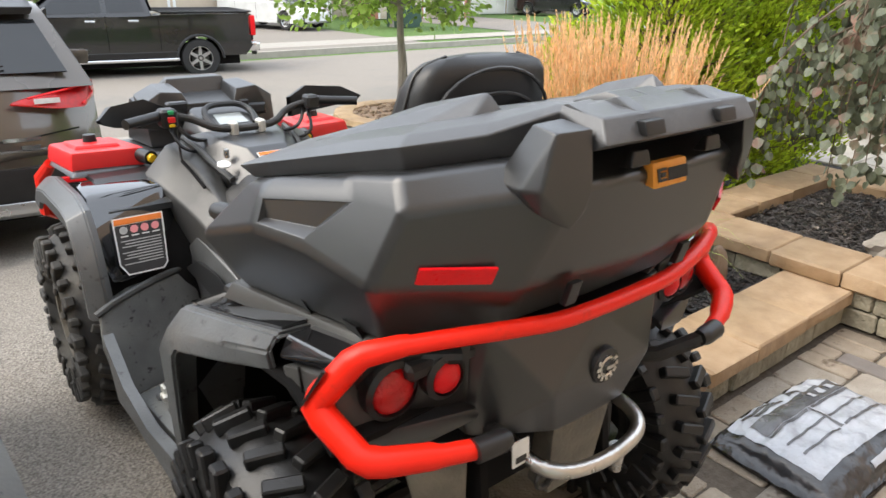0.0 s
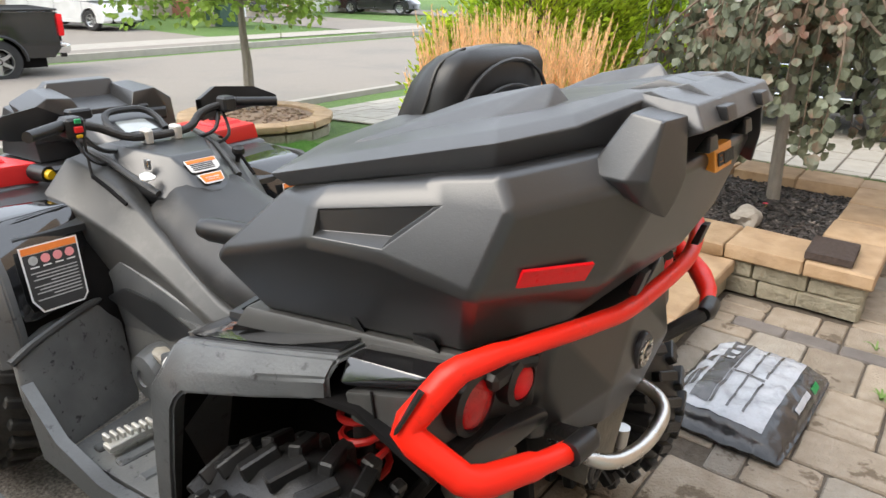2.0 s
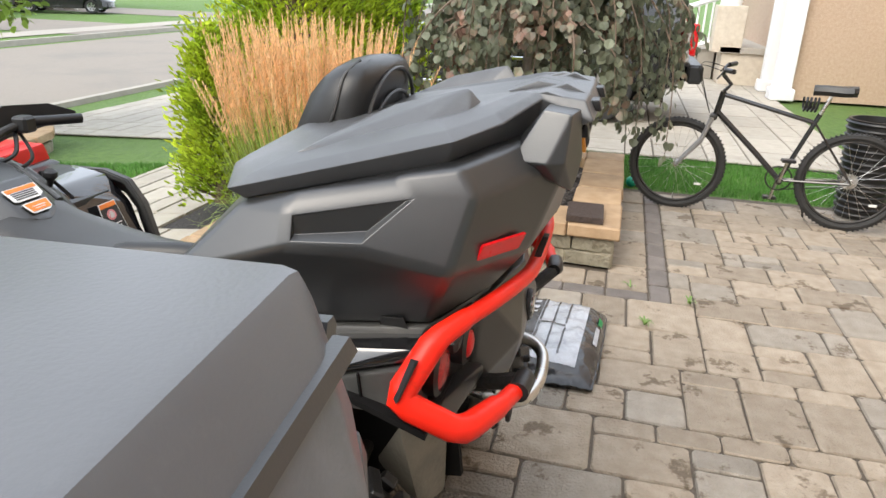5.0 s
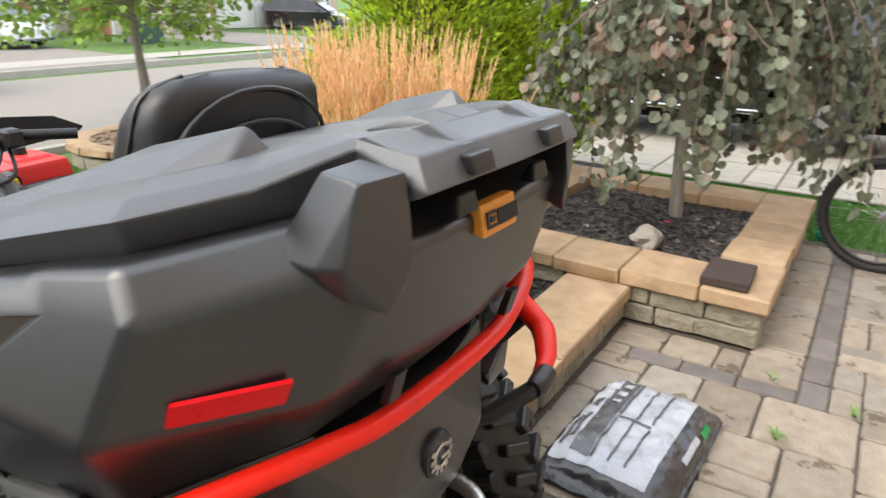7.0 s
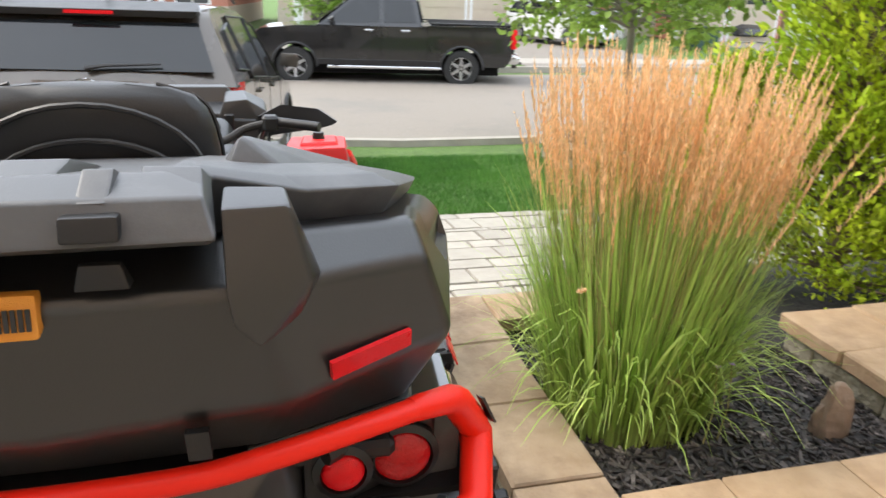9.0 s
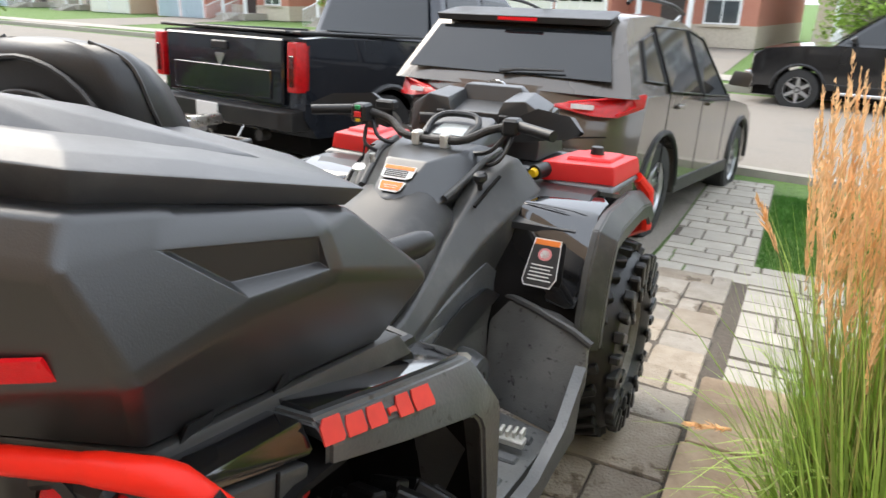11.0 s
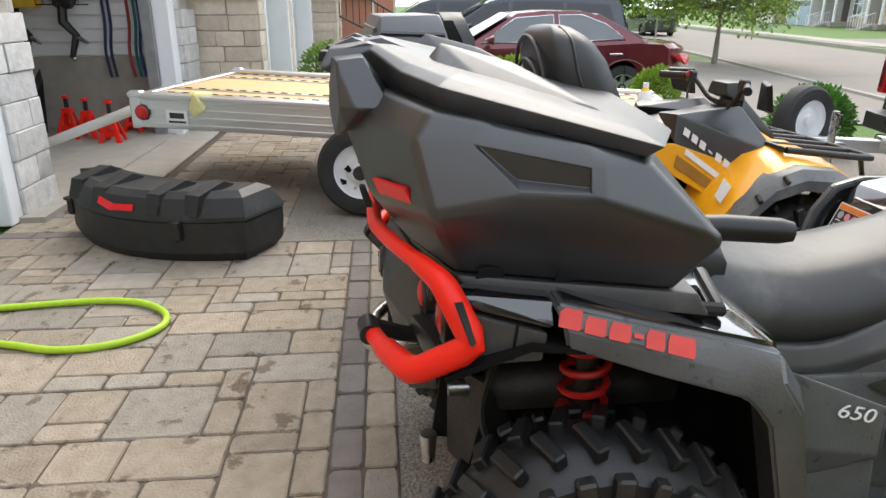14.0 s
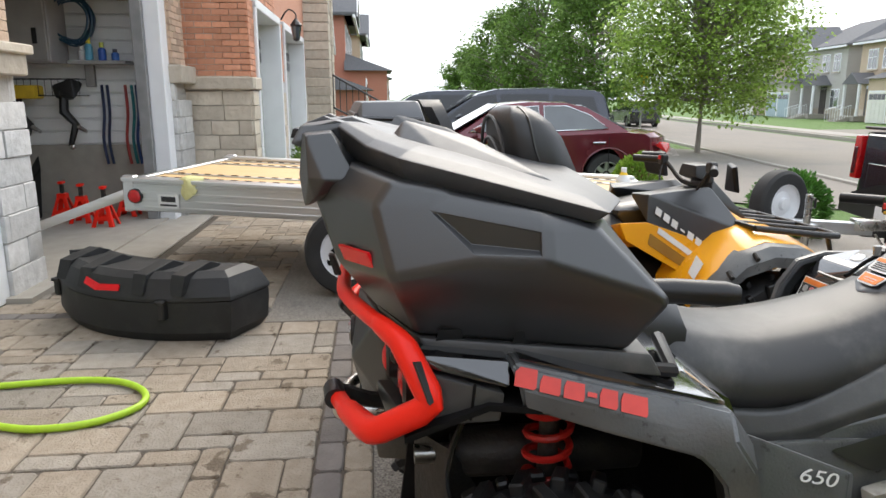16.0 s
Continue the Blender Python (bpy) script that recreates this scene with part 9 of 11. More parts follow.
# burgundy sedan on the neighbouring driveway
sedan_paint = car_paint("burgundy_car_paint", (0.13, 0.012, 0.022), 0.35)
sed, sed_body, DA = make_car("sedan", (-9.6, 3.0, -0.12), 178, 0, "burgundy sedan with chrome window trim on the next driveway", "car", dict(
    w=1.82, wb=2.78, ro=1.08, fo=0.98, rw=0.33, sill=0.24, rz=0.40, plan=0.2, zb=0.92, zr=1.45, tum=0.27, paint=sedan_paint,
    top=[(-1.08, 0.62), (-1.05, 0.90), (-0.9, 0.98), (-0.4, 1.0), (0.6, 0.96), (2.0, 0.93), (2.8, 0.86), (3.5, 0.74), (3.74, 0.58)],
    cab=[(-0.48, 0.95), (-0.30, 1.04), (0.30, 1.36), (0.62, 1.435), (1.2, 1.45), (1.6, 1.41), (2.45, 0.95), (2.5, 0.92)],
    side_glass=[[(0.0, 1.03), (0.98, 1.0), (0.98, 1.37), (0.62, 1.37), (0.28, 1.24)], [(1.06, 1.0), (2.15, 0.99), (1.62, 1.33), (1.06, 1.37)]],
    end_glass=[("rear_window", (-0.33, 1.03), (0.36, 1.385), 0.86), ("windscreen", (2.40, 0.985), (1.68, 1.385), 0.9)],
    mirror=2.0, handles=[0.15, 1.25], seams=[0.0, 1.02, 2.2], spokes=7, win_trim=chrome, handle_mat=chrome, clad=sedan_paint, glass=glass_mid))
for sx in (-1, 1):
    DA("tail_lamp", b_hull([(sx * 0.60, -1.07, 0.80), (sx * 0.90, -0.80, 0.84), (sx * 0.905, -0.72, 0.78), (sx * 0.88, -0.92, 0.66), (sx * 0.62, -1.085, 0.68), (sx * 0.7, -0.8, 0.75)], bevel=0.012), lens_red, sed_body)

van_paint = car_paint("navy_van_paint", (0.02, 0.025, 0.04), 0.3)


def minivan(name, at, heading, label, paint, glass=glass_dark):
    return make_car(name, at, heading, 0, label, "car", dict(
        w=1.98, wb=3.05, ro=1.05, fo=0.95, rw=0.34, sill=0.26, rz=0.42, plan=0.2, zb=1.0, zr=1.74, tum=0.22, paint=paint,
        top=[(-1.05, 0.6), (-1.04, 0.95), (-0.95, 1.02), (0.5, 1.02), (2.2, 1.0), (3.0, 0.95), (3.7, 0.82), (3.98, 0.62)],
        cab=[(-1.0, 0.98), (-0.95, 1.1), (-0.82, 1.6), (-0.6, 1.70), (0.5, 1.75), (1.6, 1.72), (2.0, 1.62), (3.1, 1.0), (3.15, 0.98)],
        side_glass=[[(-0.7, 1.1), (0.35, 1.09), (0.35, 1.58), (-0.55, 1.54)], [(0.43, 1.09), (1.5, 1.08), (1.5, 1.6), (0.43, 1.6)], [(1.58, 1.08), (2.75, 1.06), (2.05, 1.54), (1.58, 1.6)]],
        end_glass=[("rear_window", (-0.965, 1.1), (-0.83, 1.55), 0.86), ("windscreen", (3.05, 1.06), (2.07, 1.62), 0.9)],
        mirror=2.4, handles=[0.5, 1.7], seams=[0.38, 1.53, 2.75], spokes=6, clad=paint, glass=glass))


minivan("minivan", (-14.4, 3.75, -0.15), 175, "dark navy minivan parked beyond the burgundy sedan", van_paint)
minivan("minivan", (-19.2, 2.6, -0.15), 175, "dark blue family car further along the drives", van_paint)

# black SUV on the right-hand drive, seen through the weeping tree
bs_paint = car_paint("black_suv_paint", (0.012, 0.012, 0.013), 0.2)
bs, bs_body, BA = make_car("suv", (8.2, -0.55, 0.0), 0, -1.0, "black SUV with chrome running boards on the next drive", "car", dict(
    w=1.95, wb=2.95, ro=1.05, fo=0.9, rw=0.40, sill=0.42, rz=0.5, plan=0.08, zb=1.12, zr=1.85, tum=0.2, paint=bs_paint,
    top=[(-1.05, 0.7), (-1.04, 1.1), (-0.9, 1.13), (1.0, 1.12), (2.2, 1.1), (3.0, 1.08), (3.7, 1.0), (3.85, 0.7)],
    cab=[(-1.0, 1.1), (-0.95, 1.2), (-0.85, 1.7), (-0.7, 1.80), (0.5, 1.86), (1.4, 1.82), (2.2, 1.14), (2.25, 1.1)],
    side_glass=[[(-0.75, 1.2), (0.1, 1.19), (0.1, 1.68), (-0.65, 1.66)], [(0.18, 1.19), (1.0, 1.18), (1.0, 1.7), (0.18, 1.69)], [(1.08, 1.18), (1.95, 1.17), (1.45, 1.66), (1.08, 1.7)]],
    end_glass=[("rear_window", (-0.965, 1.22), (-0.86, 1.66), 0.86), ("windscreen", (2.15, 1.18), (1.47, 1.74), 0.9)],
    mirror=1.8, handles=[0.3, 1.15], seams=[0.14, 1.04, 2.0], spokes=6, arch=bs_paint, archw=0.03))
for sx in (-1, 1):
    BA("running_board", b_box(sx * 1.02, 1.45, 0.42, 0.16, 2.0, 0.05, bevel=0.012), chrome, bs_body, "bright running board")
    BA("side_strip", b_box(sx * 0.985, 1.45, 0.72, 0.02, 1.9, 0.05, bevel=0.008), chrome, bs_body)
    BA("tail_lamp", b_box(sx * 0.90, -1.03, 1.0, 0.14, 0.08, 0.36, bevel=0.02), lens_red, bs_body)
BA("spare_carrier", b_box(0, -1.1, 0.6, 1.7, 0.18, 0.22, bevel=0.03), black_trim, bs_body)

# cars across the street
white_car = car_paint("white_van_paint", (0.68, 0.68, 0.67), 0.0)
minivan("cargo_van", (11.6, 27.5, -0.5), 200, "white cargo van on a drive across the street", white_car)
grey_car = car_paint("graphite_car_paint", (0.05, 0.052, 0.056), 0.4)
minivan("crossover", (23.5, 32.5, -0.5), 175, "dark grey crossover on a drive across the street", grey_car)
minivan("crossover", (31.0, 30.0, -0.5), 205, "black crossover parked on a far drive", bs_paint)
minivan("crossover", (-42, 16.5, -0.5), 88, "dark car parked along the far side of the street", grey_car)

# ---------------------------------------------------------------- own house: garage front
brick_m = mat("orange_brick", (0.50, 0.22, 0.13), (0.58, 0.29, 0.18), rough=0.9, scale=25, bump=0.6, bscale=60, per=0.22)
brick_pale = mat("pale_brick", (0.50, 0.36, 0.26), (0.58, 0.44, 0.33), rough=0.9, scale=25, bump=0.6, bscale=60, per=0.2)
stone_m = mat("pale_ledge_stone", (0.46, 0.45, 0.43), (0.60, 0.59, 0.57), rough=0.9, scale=10, bump=1.2, bscale=18, per=0.13)
stone_tan = mat("tan_ledge_stone", (0.46, 0.40, 0.32), (0.55, 0.49, 0.40), rough=0.9, scale=10, bump=1.2, bscale=18, per=0.15)
mortar = mat("mortar", (0.40, 0.37, 0.33), (0.46, 0.43, 0.39), rough=0.95, scale=30, bump=0.4, bscale=80)
inner_wall = mat("garage_wall_panel", (0.74, 0.74, 0.73), (0.80, 0.80, 0.79), rough=0.6, scale=3)
grey_cab = mat("grey_cabinet", (0.27, 0.26, 0.25), (0.33, 0.32, 0.31), rough=0.4, scale=4)
shingle_m = mat("grey_shingles", (0.10, 0.10, 0.105), (0.16, 0.16, 0.165), rough=0.95, scale=20, bump=0.6, bscale=25)
door_grey = mat("grey_green_door", (0.42, 0.44, 0.41), (0.46, 0.48, 0.45), rough=0.45, scale=3)
FY = -3.15
FY2 = FY + 0.25


def wall_box(name, x0, x1, y0, y1, z0, z1, material, label, kind="structure"):
    return solid(name, b_box((x0 + x1) / 2, (y0 + y1) / 2, (z0 + z1) / 2, x1 - x0, y1 - y0, z1 - z0), material, label, "wall", kind=kind)


def masonry(parent, x0, x1, y, z0, z1, bw, bh, depth, name, material, rnd, uneven=0.004, gap=0.006, face=1):
    """Courses of separate blocks on a wall face looking towards +y."""
    k = 0
    z = z0
    while z + bh <= z1 + 0.001:
        x = x0 - (bw / 2 if k % 2 else 0)
        while x < x1 - 0.01:
            l = bw * (rnd.uniform(0.8, 1.2) if uneven > 0.006 else 1)
            a, b = max(x, x0), min(x + l, x1)
            if b - a > 0.03:
                bm = rough_block(b - a - gap, depth, bh - gap, rnd, uneven)
                part(name, moved(bm, Matrix.Translation(((a + b) / 2, y + rnd.uniform(-uneven, uneven), z + bh / 2))), material, parent, angle=30)
            x += l
        z += bh
        k += 1


rh = random.Random(9)
# right pier, with rock-faced stones below and brick above
pier = wall_box("wall_garage_pier", -3.70, -3.24, FY - 0.30, FY - 0.02, 0, 2.9, mortar, "stone and brick pier beside the open garage")
masonry(pier, -3.72, -3.22, FY, 0.02, 1.52, 0.52, 0.19, 0.10, "stone", stone_m, rh, 0.009)
pier_side = None
z = 0.02
while z < 1.5:
    part("stone", moved(rough_block(0.10, 0.30, 0.18, rh, 0.008), Matrix.Translation((-3.70, FY - 0.17, z + 0.095))), stone_m, pier, angle=30)
    z += 0.19
part("cap_stone", b_box(-3.47, FY - 0.10, 1.635, 0.60, 0.36, 0.21, bevel=0.012), stone_tan, pier)
part("cap_stone", b_box(-3.47, FY - 0.09, 1.715, 0.66, 0.42, 0.07, bevel=0.010), stone_tan, pier)
masonry(pier, -3.70, -3.24, FY - 0.02, 1.76, 2.9, 0.21, 0.072, 0.06, "brick", brick_pale, rh, 0.002)
z = 1.76
while z < 2.85:
    part("brick", moved(rough_block(0.05, 0.20, 0.062, rh, 0.002), Matrix.Translation((-3.71, FY - 0.14, z + 0.036))), brick_pale, pier)
    z += 0.072
# near door frame and closed door to the right of the pier
solid("door_frame", b_box(-3.14, FY - 0.05, 1.15, 0.16, 0.16, 2.3, bevel=0.01), white_paint, "white painted garage door frame", "door frame", kind="structure")
gd = tagged(new("garage_door", finish(b_box(-1.8, FY - 0.22, 1.1, 2.55, 0.05, 2.2), "garage_door", door_grey)), "closed panelled garage door", "garage door", kind="structure")
for r in range(4):
    for c in range(4):
        part("door_panel", b_box(-2.76 + c * 0.64, FY - 0.19, 0.30 + r * 0.54, 0.52, 0.03, 0.42, bevel=0.02), door_grey, gd)
# unseen wall, its height chosen to shade the paving and cargo box
wall_box("wall_house_front", -3.2, 3.4, FY - 0.5, FY - 0.26, 0, 6.8, brick_pale, "unseen pale brick house wall, made tall to block sky light")

# far pier and white frame of the open garage
# unseen upper part raised with the house wall to cut sky light
wall_box("wall_garage_header", -6.9, -3.7, FY - 0.30, FY - 0.04, 2.45, 6.8, brick_pale, "pale brick wall over the garage opening, unseen top raised to block sky")
solid("door_frame", b_box(-6.52, FY2 - 0.06, 1.25, 0.22, 0.18, 2.5, bevel=0.012), white_paint, "white painted frame of the open garage", "door frame", kind="structure")
solid("door_frame", b_box(-6.37, FY2 - 0.20, 1.25, 0.05, 0.12, 2.5, bevel=0.006), mat("door_seal", (0.2, 0.2, 0.2), (0.26, 0.26, 0.26), rough=0.6), "grey rubber door seal on the garage frame", "door seal", kind="structure")
pier2 = wall_box("wall_far_pier", -7.30, -6.66, FY2 - 0.30, FY2 + 0.02, 0, 5.2, mortar, "far stone and brick pier of the garage")
masonry(pier2, -7.20, -6.64, FY2 + 0.05, 0.02, 1.52, 0.5, 0.19, 0.10, "stone", stone_m, rh, 0.009)
z = 0.02
while z < 1.5:
    part("stone", moved(rough_block(0.10, 0.34, 0.18, rh, 0.008), Matrix.Translation((-6.66, FY2 - 0.10, z + 0.095))), stone_m, pier2, angle=30)
    z += 0.19
part("cap_stone", b_box(-6.92, FY2 - 0.05, 1.64, 0.66, 0.44, 0.20, bevel=0.012), stone_tan, pier2)
masonry(pier2, -7.20, -6.66, FY2 + 0.03, 1.75, 3.3, 0.21, 0.072, 0.06, "brick", brick_pale, rh, 0.002)
z = 1.75
while z < 3.25:
    part("brick", moved(rough_block(0.05, 0.22, 0.062, rh, 0.002), Matrix.Translation((-6.65, FY2 - 0.08, z + 0.036))), brick_pale, pier2)
    z += 0.072
# projecting orange brick bay, its end wall facing the driveway and its front the street
BY = FY + 1.05
bay = wall_box("wall_brick_bay", -14.5, -7.32, FY - 0.4, BY - 0.36, 0, 6.4, mortar, "orange brick house wall with a tan stone base")
brick_wall = mat("brick_wall", (0.50, 0.22, 0.13), (0.60, 0.34, 0.24), rough=0.9, scale=18, stretch=(1, 1, 2.6), bump=0.8, bscale=20)
for x0, x1 in ((-7.75, -7.34), (-10.62, -10.16), (-14.5, -14.05)):
    part("pier_core", b_box((x0 + x1) / 2, BY - 0.20, 1.31, x1 - x0, 0.33, 2.62), mortar, bay)
    masonry(bay, x0, x1 + 0.02, BY - 0.01, 0.02, 1.46, 0.30, 0.18, 0.07, "stone", stone_tan, rh, 0.008)
    masonry(bay, x0, x1 + 0.02, BY - 0.02, 1.63, 2.62, 0.21, 0.072, 0.05, "brick", brick_m, rh, 0.002)
part("brick_face", b_box(-10.92, BY - 0.19, 4.52, 7.18, 0.36, 3.8), brick_wall, bay)
masonry(bay, -9.6, -7.32, BY + 0.0, 2.63, 3.45, 0.21, 0.072, 0.05, "brick", brick_m, rh, 0.002)
z, k = 0.02, 0
while z < 1.46:
    y = FY - 0.05 - (0.2 if k % 2 else 0)
    while y < BY - 0.02:
        l = rh.uniform(0.3, 0.55)
        a, b = max(y, FY + 0.0), min(y + l, BY)
        if b - a > 0.05:
            part("stone", moved(rough_block(0.07, b - a - 0.008, 0.172, rh, 0.008), Matrix.Translation((-7.325, (a + b) / 2, z + 0.09))), stone_tan, bay, angle=30)
        y += l
    z += 0.18
    k += 1
part("sill_stone", b_box(-7.30, (FY + BY) / 2, 1.55, 0.16, BY - FY + 0.10, 0.15, bevel=0.012), stone_tan, bay)
z, k = 1.63, 0
while z < 3.4:
    y = FY - (0.105 if k % 2 else 0)
    while y < BY - 0.01:
        a, b = max(y, FY + 0.0), min(y + 0.21, BY)
        if b - a > 0.04:
            part("brick", moved(rough_block(0.05, b - a - 0.008, 0.064, rh, 0.002), Matrix.Translation((-7.335, (a + b) / 2, z + 0.036))), brick_m, bay)
        y += 0.21
    z += 0.072
    k += 1
part("sill_stone", b_box(-7.55, BY, 1.55, 0.50, 0.12, 0.15, bevel=0.012), stone_tan, bay)
for x0, x1 in ((-10.16, -7.75), (-14.05, -10.62)):
    d = tagged(new("garage_door", finish(b_box((x0 + x1) / 2, BY - 0.32, 1.25, x1 - x0, 0.05, 2.5), "garage_door", door_grey)), "grey panelled garage door with arched panes on the brick bay", "garage door", kind="structure")
    for xj in (x0 + 0.05, x1 - 0.05):
        part("door_frame", b_box(xj, BY - 0.13, 1.27, 0.10, 0.34, 2.54, bevel=0.01), white_paint, d)
    part("door_frame", b_box((x0 + x1) / 2, BY - 0.13, 2.56, x1 - x0, 0.34, 0.12, bevel=0.01), white_paint, d)
    nc = 4
    wc = (x1 - x0 - 0.2) / nc
    for r in range(4):
        for c in range(nc):
            cx = x0 + 0.1 + (c + 0.5) * wc
            p = part("door_panel", b_box(cx, BY - 0.29, 0.33 + r * 0.60, wc - 0.08, 0.03, 0.48, bevel=0.02), door_grey, d)
            if r == 3:
                for q in range(4):
                    hq = 0.15 + 0.03 * (1.5 - abs(q - 1.5))
                    for zz in (0, 1):
                        part("pane", b_box(cx - wc * 0.33 + q * wc * 0.22, BY - 0.272, 2.0 + zz * 0.20, wc * 0.16, 0.01, hq, bevel=0.003), glass_dark, p)
lan = thing("wall_lantern", (-10.4, BY + 0.2, 2.55), "black metal wall lantern on the brick bay", "lantern")
part("lantern_arm", b_tube(smooth_path([(-10.4, BY + 0.02, 2.62), (-10.4, BY + 0.14, 2.78), (-10.4, BY + 0.26, 2.72), (-10.4, BY + 0.26, 2.62)], 4), 0.014, n=6), black_trim, lan)
part("lantern_body", b_lathe([(0.0, 0.0), (0.05, 0.02), (0.085, 0.24), (0.10, 0.26), (0.02, 0.36), (0.0, 0.37)], 8, "z", (-10.4, BY + 0.26, 2.28)), black_trim, lan)
part("lantern_glass", b_lathe([(0.058, 0.05), (0.086, 0.23)], 8, "z", (-10.4, BY + 0.26, 2.28)), glass_mid, lan)
# neighbour's stone porch pillars and dark stair rail
for x in (-15.0, -16.4):
    pl = wall_box("wall_porch_pillar", x - 0.28, x + 0.28, BY - 0.1, BY + 0.5, 0, 4.2, mortar, "tall tan stone porch pillar")
    for k in range(21):
        part("stone", moved(rough_block(0.62, 0.66, 0.19, rh, 0.018), Matrix.Translation((x, BY + 0.2, 0.12 + k * 0.2))), stone_tan, pl, angle=30)
rail = thing("stair_rail", (-15.6, BY + 1.2, 0), "dark metal railing beside the neighbour's steps", "railing")
for zz in (0.0, 0.72):
    part("rail_bar", b_tube([(-14.6, BY + 0.6, 1.75 + zz - 0.6), (-17.2, BY + 2.4, 0.55 + zz - 0.4)], 0.025, n=6), black_trim, rail)
for k in range(14):
    t = k / 13
    part("baluster", b_tube([(-14.6 - 2.6 * t, BY + 0.6 + 1.8 * t, 1.15 - 1.0 * t), (-14.6 - 2.6 * t, BY + 0.6 + 1.8 * t, 1.87 - 1.0 * t)], 0.012, n=5), black_trim, rail)

# ---------------------------------------------------------------- inside the open garage
solid("garage_floor", b_box(-5.1, FY - 2.9, 0.012, 3.9, 6.2, 0.05), concrete, "pale concrete garage floor and apron", "floor", kind="structure")
solid("garage_apron", b_box(-5.1, FY + 0.32, 0.006, 3.2, 0.62, 0.03, bevel=0.008), concrete, "pale concrete apron at the garage door", "apron", kind="structure")
wall_box("wall_garage_back", -7.2, -3.2, FY - 6.1, FY - 5.9, 0, 2.9, inner_wall, "white garage back wall")
gl = wall_box("wall_garage_left", -7.1, -6.9, FY - 6.0, FY - 0.06, 0, 2.9, inner_wall, "white slatted garage side wall")
wall_box("wall_garage_right", -3.4, -3.25, FY - 6.0, FY - 0.3, 0, 2.9, inner_wall, "white garage side wall")
solid("ceiling", b_box(-5.1, FY - 3.0, 2.95, 4.0, 6.2, 0.1), inner_wall, "white garage ceiling", "ceiling", kind="structure")
GY = FY + 0.30
part("foundation_band", b_box(-6.88, GY - 3.1, 0.42, 0.03, 5.6, 0.84), concrete, gl)
for k in range(13):
    part("slat", b_box(-6.885, GY - 3.1, 0.92 + k * 0.145, 0.022, 5.6, 0.125, bevel=0.004), inner_wall, gl)
GX = -6.87
cab1 = thing("wall_cabinet", (GX + 0.25, GY - 1.7, 1.9), "tall grey metal wall cabinet high in the garage", "cabinet")
part("cabinet_body", b_box(GX + 0.24, GY - 1.75, 2.16, 0.46, 1.15, 0.82, bevel=0.008), grey_cab, cab1)
for y in (-2.03, -1.47):
    dd = part("cabinet_door", b_box(GX + 0.48, GY + y, 2.16, 0.025, 0.54, 0.78, bevel=0.006), grey_cab, cab1)
    part("handle", b_box(GX + 0.50, GY + y + 0.16, 2.02, 0.015, 0.05, 0.16, bevel=0.004), black_trim, dd)
sh = thing("wall_shelf", (GX + 0.15, GY - 0.75, 1.78), "short grey wall shelf in the garage", "shelf")
part("shelf_board", b_box(GX + 0.15, GY - 0.78, 1.76, 0.30, 0.62, 0.04, bevel=0.005), grey_cab, sh)
part("shelf_bracket", b_box(GX + 0.05, GY - 0.95, 1.62, 0.06, 0.10, 0.24, bevel=0.005), grey_cab, sh)
for y, c1, c2, h in ((-0.98, (0.7, 0.7, 0.68), (0.5, 0.5, 0.5), 0.16), (-0.90, (0.75, 0.62, 0.05), (0.1, 0.35, 0.5), 0.26), (-0.76, (0.6, 0.62, 0.1), (0.03, 0.1, 0.4), 0.20), (-0.62, (0.1, 0.1, 0.12), (0.05, 0.15, 0.45), 0.13)):
    bt = thing("spray_can", (GX + 0.16, GY + y, 1.78), "coloured cleaning bottle on the garage shelf", "bottle", "bottles on the shelf")
    part("can_body", b_lathe([(0.0, 0), (0.042, 0), (0.042, h * 0.62), (0.02, h * 0.74)], 14, "z", (GX + 0.16, GY + y, 1.78)), mat("can_%d" % int(-y * 100), c2, c2, rough=0.35), bt)
    part("can_cap", b_lathe([(0.024, h * 0.72), (0.024, h), (0.0, h)], 12, "z", (GX + 0.16, GY + y, 1.78)), mat("cap_%d" % int(-y * 100), c1, c1, rough=0.4), bt)
hose2 = thing("coiled_hose", (GX + 0.12, GY - 1.05, 2.25), "dark blue and green hose coiled on the garage wall", "hose")
blue_h = mat("blue_hose", (0.015, 0.05, 0.12), (0.02, 0.08, 0.10), rough=0.4)
for k in range(9):
    r = 0.20 + 0.012 * (k % 4)
    part("hose_turn", b_tube([(GX + 0.06 + 0.022 * k, GY - 1.05 + r * math.cos(a), 2.22 + r * 1.12 * math.sin(a) + 0.015 * math.sin(3 * a + k)) for a in [2 * math.pi * q / 28 for q in range(28)]], 0.012, n=6, closed=True), blue_h, hose2)
wire = thing("wire_basket", (GX + 0.14, GY - 1.5, 1.5), "black wire wall basket holding straps", "basket")
for zz in (1.40, 1.58):
    part("basket_rim", b_tube([(GX + 0.02, GY - 2.1, zz), (GX + 0.26, GY - 2.1, zz), (GX + 0.26, GY - 1.0, zz), (GX + 0.02, GY - 1.0, zz)], 0.007, n=5), black_trim, wire)
for k in range(16):
    part("basket_wire", b_tube([(GX + 0.26, GY - 2.1 + k * 0.073, 1.40), (GX + 0.26, GY - 2.1 + k * 0.073, 1.58)], 0.004, n=4), black_trim, wire)
tb = solid("tool_bag", b_box(GX + 0.22, GY - 1.62, 1.44, 0.24, 0.34, 0.15, bevel=0.03, seg=2), mat("yellow_bag", (0.62, 0.42, 0.02), (0.5, 0.33, 0.02), rough=0.7, scale=10), "yellow and black strap bag in the wall basket", "bag")
